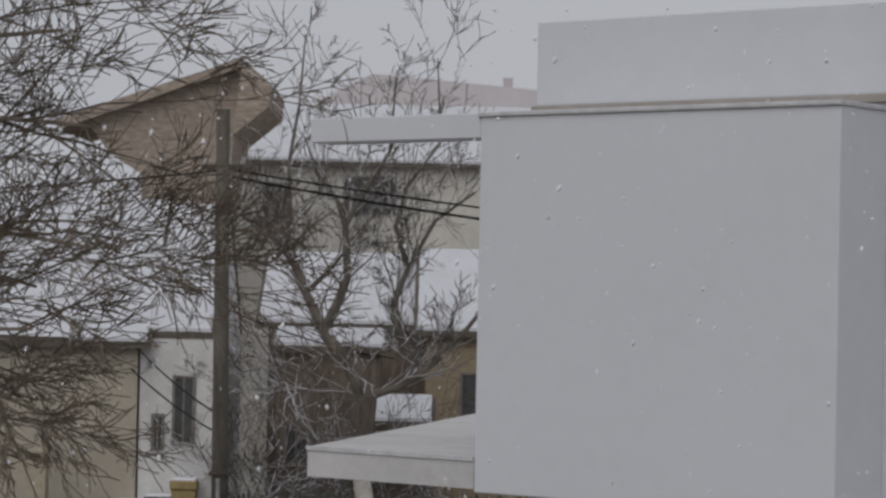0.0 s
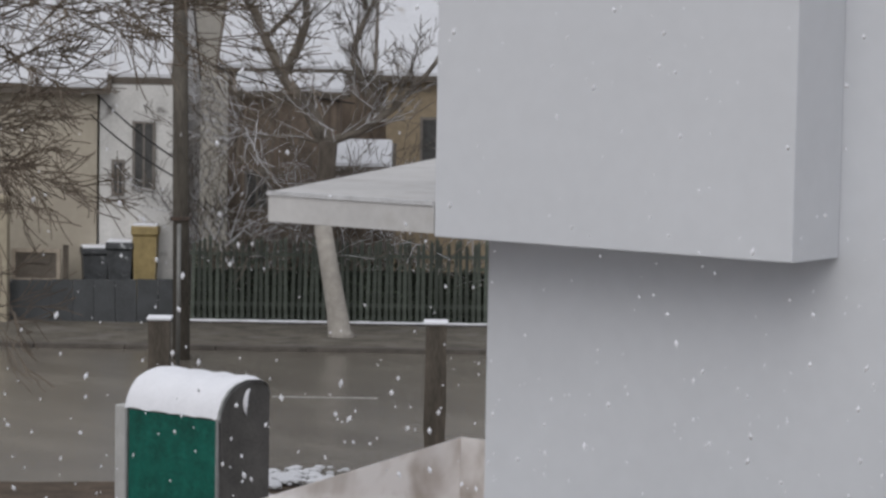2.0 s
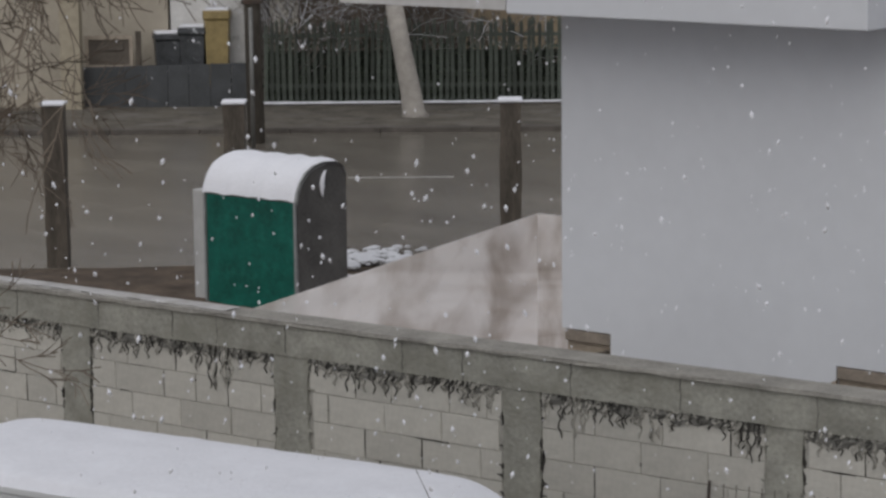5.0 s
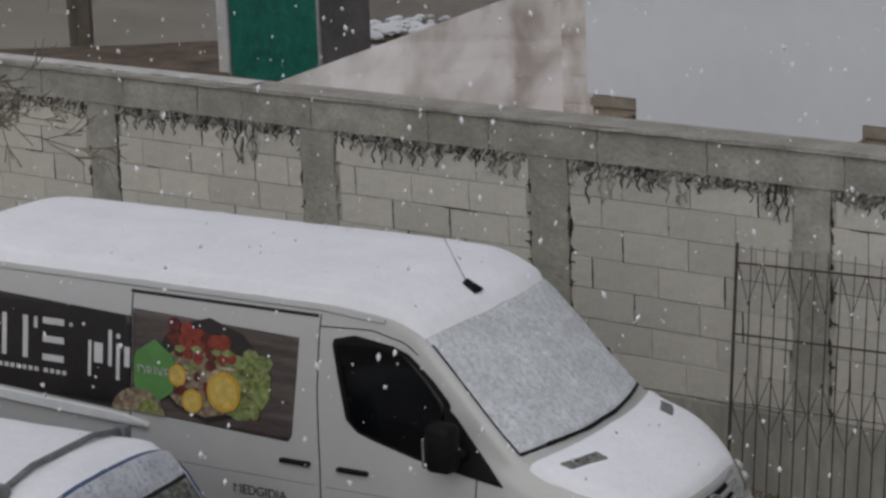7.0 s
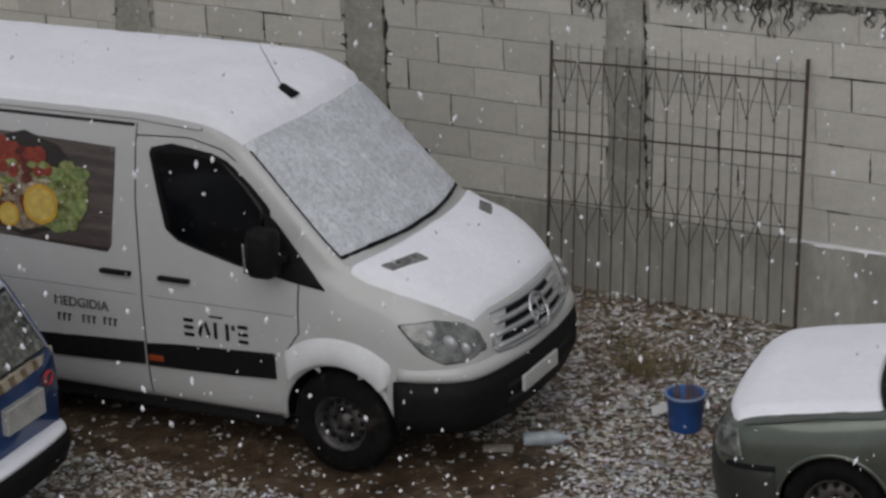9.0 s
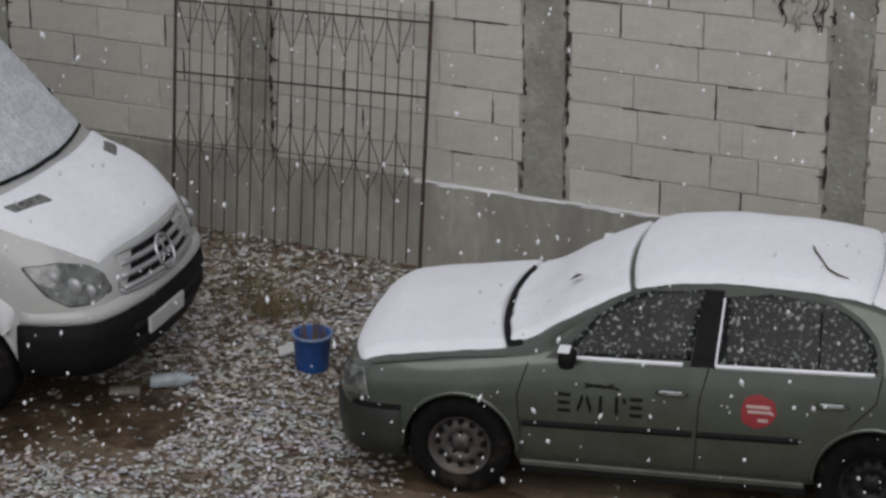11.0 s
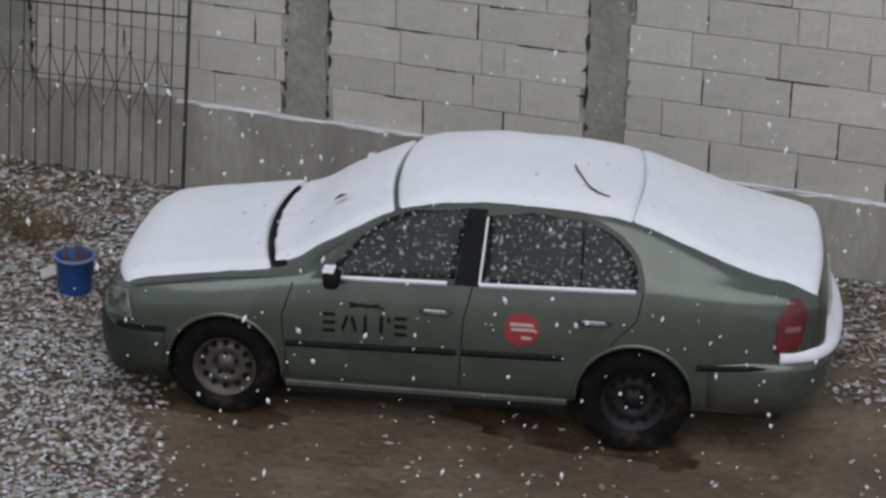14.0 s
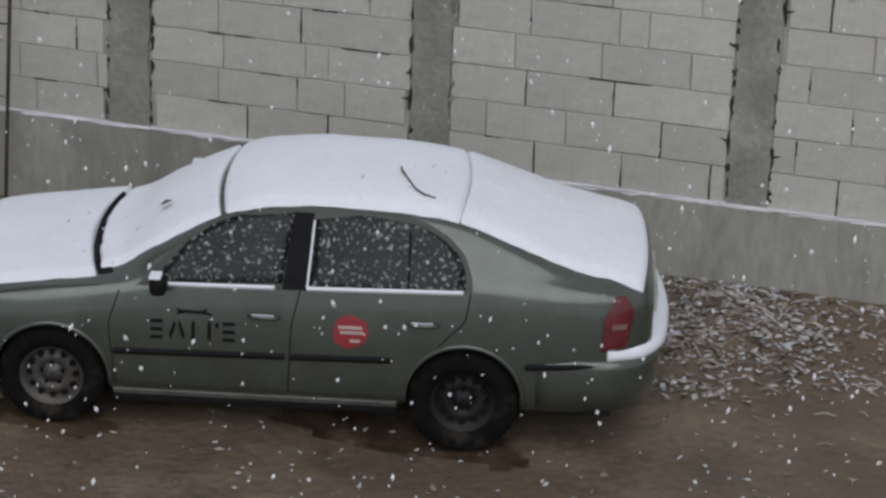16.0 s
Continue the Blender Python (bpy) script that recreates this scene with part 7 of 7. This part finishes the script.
tagged(mesh_ob("paper_scrap", boxes((-0.08, -0.05, 0, 0.08, 0.05, 0.02), bevel=0.004, m=pose(-8.14, 13.98, 0.05, 15, -18, 30)), mat("white_paper", (0.6, 0.6, 0.6), 0.8, var=0.1)), "crumpled white scrap beside the bucket", "scrap")
bm = bmesh.new()
rg = random.Random(4)
for gx, gy, n in ((-8.69, 14.55, 90), (-8.5, 14.75, 40), (-7.0, 15.3, 50), (-9.0, 14.9, 30), (-6.4, 15.1, 40)):
    for k in range(n):
        a, l = rg.uniform(0, 6.28), rg.uniform(0.08, 0.26)
        x, y = gx + rg.gauss(0, 0.09), gy + rg.gauss(0, 0.07)
        z = ground_z(x, y)
        tube(bm, [(x, y, z - 0.01), (x + 0.3 * l * math.cos(a), y + 0.3 * l * math.sin(a), z + l * 0.7), (x + 0.8 * l * math.cos(a), y + 0.8 * l * math.sin(a), z + l * 0.85)], [0.004, 0.003, 0.0015], 3, False)
tagged(mesh_ob("dry_grass", bm, mat("dry_grass", (0.24, 0.19, 0.10), 0.9, var=0.3, scale=5)), "tufts of dry yellow grass", "grass", kind="stuff")
# a thin twig lying on the saloon's roof, and a leaf on its windscreen
bm = bmesh.new()
tube(bm, [CAR_POSE @ Vector(p) for p in ((-0.79, 0.07, 1.478), (-0.805, 0.15, 1.477), (-0.86, 0.30, 1.468), (-0.895, 0.39, 1.458), (-0.95, 0.445, 1.448), (-1.02, 0.465, 1.436))], [0.004, 0.007, 0.006, 0.007, 0.007, 0.004], 5)
tagged(mesh_ob("fallen_twig", bm, BARK), "thin dark twig lying on the snowy car roof", "twig")
lf = CAR_POSE @ Matrix.Translation((0.60, 0.24, 1.222)) @ Matrix.Rotation(radians(28), 4, "Y")
bm = bmesh.new()
vs = [bm.verts.new(lf @ Vector(p)) for p in ((0.05, 0, 0.01), (0.0, 0.045, 0.025), (-0.05, 0.01, 0.012), (0.0, -0.035, 0.02))]
bm.faces.new(vs)
bmesh.ops.solidify(bm, geom=bm.faces[:], thickness=0.004)
tagged(mesh_ob("dead_leaf", bm, mat("brown_leaf", (0.09, 0.07, 0.055), 0.8)), "dead brown leaf on the snowy windscreen", "leaf")

# ---- leaf litter and specks of snow on the ground ----
def ramp_mat(name, stops, rough=0.85):
    m = bpy.data.materials.new(name)
    m.use_nodes = True
    nt = m.node_tree
    b = nt.nodes["Principled BSDF"]
    g = nt.nodes.new("ShaderNodeNewGeometry")
    r = nt.nodes.new("ShaderNodeValToRGB")
    el = r.color_ramp.elements
    el[0].position, el[0].color = stops[0][0], (*stops[0][1], 1)
    el[1].position, el[1].color = stops[-1][0], (*stops[-1][1], 1)
    for p, c in stops[1:-1]:
        e = el.new(p)
        e.color = (*c, 1)
    nz = nt.nodes.new("ShaderNodeTexNoise")
    nz.inputs["Scale"].default_value = 40
    hs = nt.nodes.new("ShaderNodeMix")
    hs.data_type, hs.blend_type = "RGBA", "MULTIPLY"
    hs.inputs["Factor"].default_value = 0.35
    nt.links.new(g.outputs["Random Per Island"], r.inputs["Fac"])
    nt.links.new(r.outputs["Color"], hs.inputs["A"])
    nt.links.new(nz.outputs["Color"], hs.inputs["B"])
    nt.links.new(hs.outputs["Result"], b.inputs["Base Color"])
    b.inputs["Roughness"].default_value = rough
    return m


def litter_density(x, y):
    """Thick between the vehicles and along the wall, none on the worn track."""
    n = 0.5 * noise.noise(Vector((x * 0.9, y * 0.9, 5))) + 0.25 * noise.noise(Vector((x * 2.7, y * 2.7, 1)))
    edge = -6.6 - 0.7 * min(0.9, max(-1.0, y - 12))
    track = min(1.0, max(0.0, (x - edge) / 0.45 + 0.8 * n))
    track *= min(1.0, max(0.0, (15.05 - 0.03 * (x + 4) - y) / 0.3 + 0.7 * n))
    track *= 1 - 0.75 * max(0.0, 1 - math.hypot((x + 2.75) / 0.55, (y - 14.55) / 0.22))
    band = 12.25 + 0.14 * (x + 9.7) + 0.25 * n
    under = max(0.0, 1 - ((y - band) / 0.6) ** 2) if -14 < x < -8.2 else 0.0
    under = min(1.0, 1.6 * max(under, 1 - math.hypot((x + 8.9) / 1.0, (y - 12.75) / 0.5) + n))
    under = max(0.0, under)
    patch = min(1.0, max(0.12, 0.62 + 2.2 * n)) if x > -4.2 and y > 13.5 else 1.0
    foot = min(1.0, max(0.0, (y - 15.05 + 0.3 * n) / 0.3)) if x < -6.6 else 0.0
    return max(0.012, (1 - track)) * (1 - 0.9 * under) * (1 - 0.25 * foot) * patch


def scatter(name, n, region, size, keep, material, label, seed, curl=0.5, lift=0.004):
    r = random.Random(seed)
    V, F = [], []
    x0, y0, x1, y1 = region
    k = 0
    while k < n:
        x, y = r.uniform(x0, x1), r.uniform(y0, y1)
        k += 1
        if r.random() > keep(x, y):
            continue
        s = r.uniform(*size)
        a = r.uniform(0, 6.28)
        c, sn_ = math.cos(a), math.sin(a)
        z = ground_z(x, y) + lift
        t1, t2 = r.uniform(-curl, curl) * s, r.uniform(0, curl) * s
        w = s * r.uniform(0.35, 0.7)
        i = len(V)
        V += [(x - c * s, y - sn_ * s, z + max(0, t1)), (x - sn_ * w, y + c * w, z + t2), (x + c * s, y + sn_ * s, z + max(0, -t1)), (x + sn_ * w, y - c * w, z + 0.2 * t2)]
        F += [(i, i + 1, i + 2), (i, i + 2, i + 3)]
    me = bpy.data.meshes.new(name)
    me.from_pydata(V, [], F)
    me.materials.append(material)
    return tagged(new(name, me), label, "litter", kind="stuff")


LEAVES = ramp_mat("leaf_litter", [(0.0, (0.06, 0.043, 0.03)), (0.22, (0.20, 0.15, 0.105)), (0.45, (0.40, 0.335, 0.265)), (0.75, (0.56, 0.53, 0.50)), (1.0, (0.74, 0.74, 0.74))])
SPECK = ramp_mat("snow_specks", [(0.0, (0.34, 0.335, 0.33)), (0.5, (0.6, 0.6, 0.62)), (1.0, (0.86, 0.87, 0.91))])
scatter("leaf_litter", 90000, (-15, 10.2, -0.8, 15.9), (0.012, 0.042), litter_density, LEAVES, "dead brown and grey leaves strewn on mud", 1)


def speck_density(x, y):
    n = 0.5 + 0.9 * noise.noise(Vector((x * 0.8, y * 0.8, 9)))
    heavy = min(1.0, max(0.0, (-6.3 - 0.25 * (y - 12) - x) / 0.8)) * min(1.0, max(0.0, (13.4 - y) / 0.6)) * min(1.0, max(0.0, (x + 9.5) / 1.5))
    heavy -= 0.4 * min(1.0, max(0.0, (y - 15.0) / 0.4)) * (x < -6.6)
    return max(0.008, litter_density(x, y) * min(1, max(0.12, n + 0.5 * heavy)))


scatter("snow_specks", 52000, (-15, 10.2, -0.8, 15.9), (0.008, 0.03), speck_density, SPECK, "specks of fresh snow between the leaves", 2, 0.3, 0.014)
# broken dry stalks along the foot of the wall
rd = random.Random(31)
bm = bmesh.new()
for k in range(650):
    x, y = rd.uniform(-9.5, -0.8), 15.75 - abs(rd.gauss(0, 0.55))
    if noise.noise(Vector((x * 1.1, y * 1.4, 4))) < (0.0 if x < -3.2 else -0.15):
        continue
    l, a, z = rd.uniform(0.05, 0.2), rd.uniform(-0.9, 0.9) + (math.pi if rd.random() < 0.5 else 0), ground_z(x, y) + 0.012
    p, q = Vector((x, y, z)), Vector((x + l * math.cos(a), y + l * math.sin(a), z + rd.uniform(0.0, 0.05)))
    tube(bm, [p, p.lerp(q, 0.5) + Vector((0, 0, rd.uniform(0, 0.02))), q], [0.005, 0.006, 0.003], 3, False)
tagged(mesh_ob("dry_debris", bm, ramp_mat("dry_stalk_debris", [(0.0, (0.20, 0.15, 0.11)), (0.5, (0.38, 0.34, 0.29)), (1.0, (0.66, 0.65, 0.63))])), "pale broken stalks and twigs at the wall's foot", "litter", kind="stuff")

# churned, soaked mud beside the van and round the wheels; its dark colour also holds the shade there
def soaked(x, y):
    n = 0.5 * noise.noise(Vector((x * 1.4, y * 1.4, 2))) + 0.35 * noise.noise(Vector((x * 5, y * 5, 7)))
    band = 1 - ((y - 12.3 - 0.14 * (x + 9.7)) / 0.75) ** 2 if -14 < x < -8.9 else -1
    front = 1 - math.hypot((x + 8.95) / 1.0, (y - 12.75) / 0.75)
    wheels = max(1 - math.hypot((x + 6.55) / 0.75, (y - 12.65) / 0.3), 1 - math.hypot((x + 4.2) / 0.9, (y - 13.25) / 0.3))
    return max(band, front, wheels) + 0.8 * n > 0.25


bm = bmesh.new()
cells = {}
for i in range(170):
    for j in range(58):
        x, y = -14 + 0.065 * i, 11.2 + 0.065 * j
        if soaked(x, y):
            q = []
            for a, b in ((0, 0), (1, 0), (1, 1), (0, 1)):
                key = (i + a, j + b)
                if key not in cells:
                    px, py = x + 0.065 * a + 0.02 * noise.noise(Vector((i + a, j + b, 0.5))), y + 0.065 * b + 0.02 * noise.noise(Vector((i + a, j + b, 9.5)))
                    cells[key] = bm.verts.new((px, py, ground_z(px, py) + 0.007 + 0.006 * noise.noise(Vector((px * 9, py * 9, 0)))))
                q.append(cells[key])
            bm.faces.new(q)
tagged(mesh_ob("wet_shade_patch", bm, mat("soaked_shaded_mud", (0.095, 0.063, 0.039), 0.4, var=0.35, scale=4, bump=1.0, bscale=16, spot=(0.14, 0.10, 0.066), spot_scale=3, spot_cut=0.58), None, "", True), "churned wet mud beside the vehicles, their shade in its dark colour", "mud", kind="structure")

# snow heap by the street
r_ = random.Random(6)
bm = bmesh.new()
for k in range(150):
    bmesh.ops.create_icosphere(bm, subdivisions=1, radius=r_.uniform(0.03, 0.11), matrix=pose(-25.8 + r_.gauss(0, 0.3), 30.25 + r_.gauss(0, 0.45), 0.10, r_.uniform(-8, 8), 0, r_.uniform(0, 90)) @ Matrix.Diagonal((1.3, 1, 0.5, 1)))
tagged(mesh_ob("snow_heap", bm, ROOF_SNOW), "dirty heaps of snow by the street", "snow", kind="stuff")

# ---- falling snow ----
r_ = random.Random(77)
V, F = [], []
for k in range(6500):
    az, el, dist = radians(r_.uniform(5, 50)), radians(r_.uniform(-29, 8)), 5 + 20 * r_.random() ** 0.8
    p = Vector((-math.sin(az) * math.cos(el) * dist, math.cos(az) * math.cos(el) * dist, EYE + math.sin(el) * dist))
    if p.z < 0.1 or p.y > 15.8 or (el > radians(-7) and r_.random() < 0.5):
        continue
    s = dist / 4563 * r_.choice((1.2, 1.4, 1.6, 1.8, 2.2, 3.0, 4.2))
    l = s * r_.uniform(1.0, 2.2)
    tl = Vector((r_.uniform(-0.5, 0.5), r_.uniform(-0.5, 0.5), 1)).normalized() * l
    a = tl.orthogonal().normalized() * s
    b = tl.cross(a).normalized() * s
    i = len(V)
    V += [tuple(q) for q in (p + tl, p - tl, p + a, p - a, p + b, p - b)]
    F += [(i, i + 2, i + 4), (i, i + 4, i + 3), (i, i + 3, i + 5), (i, i + 5, i + 2), (i + 1, i + 4, i + 2), (i + 1, i + 3, i + 4), (i + 1, i + 5, i + 3), (i + 1, i + 2, i + 5)]
me = bpy.data.meshes.new("falling_snow")
me.from_pydata(V, [], F)
me.materials.append(SNOW)
tagged(new("falling_snow", me), "white snowflakes drifting through the air", "snow", kind="stuff")
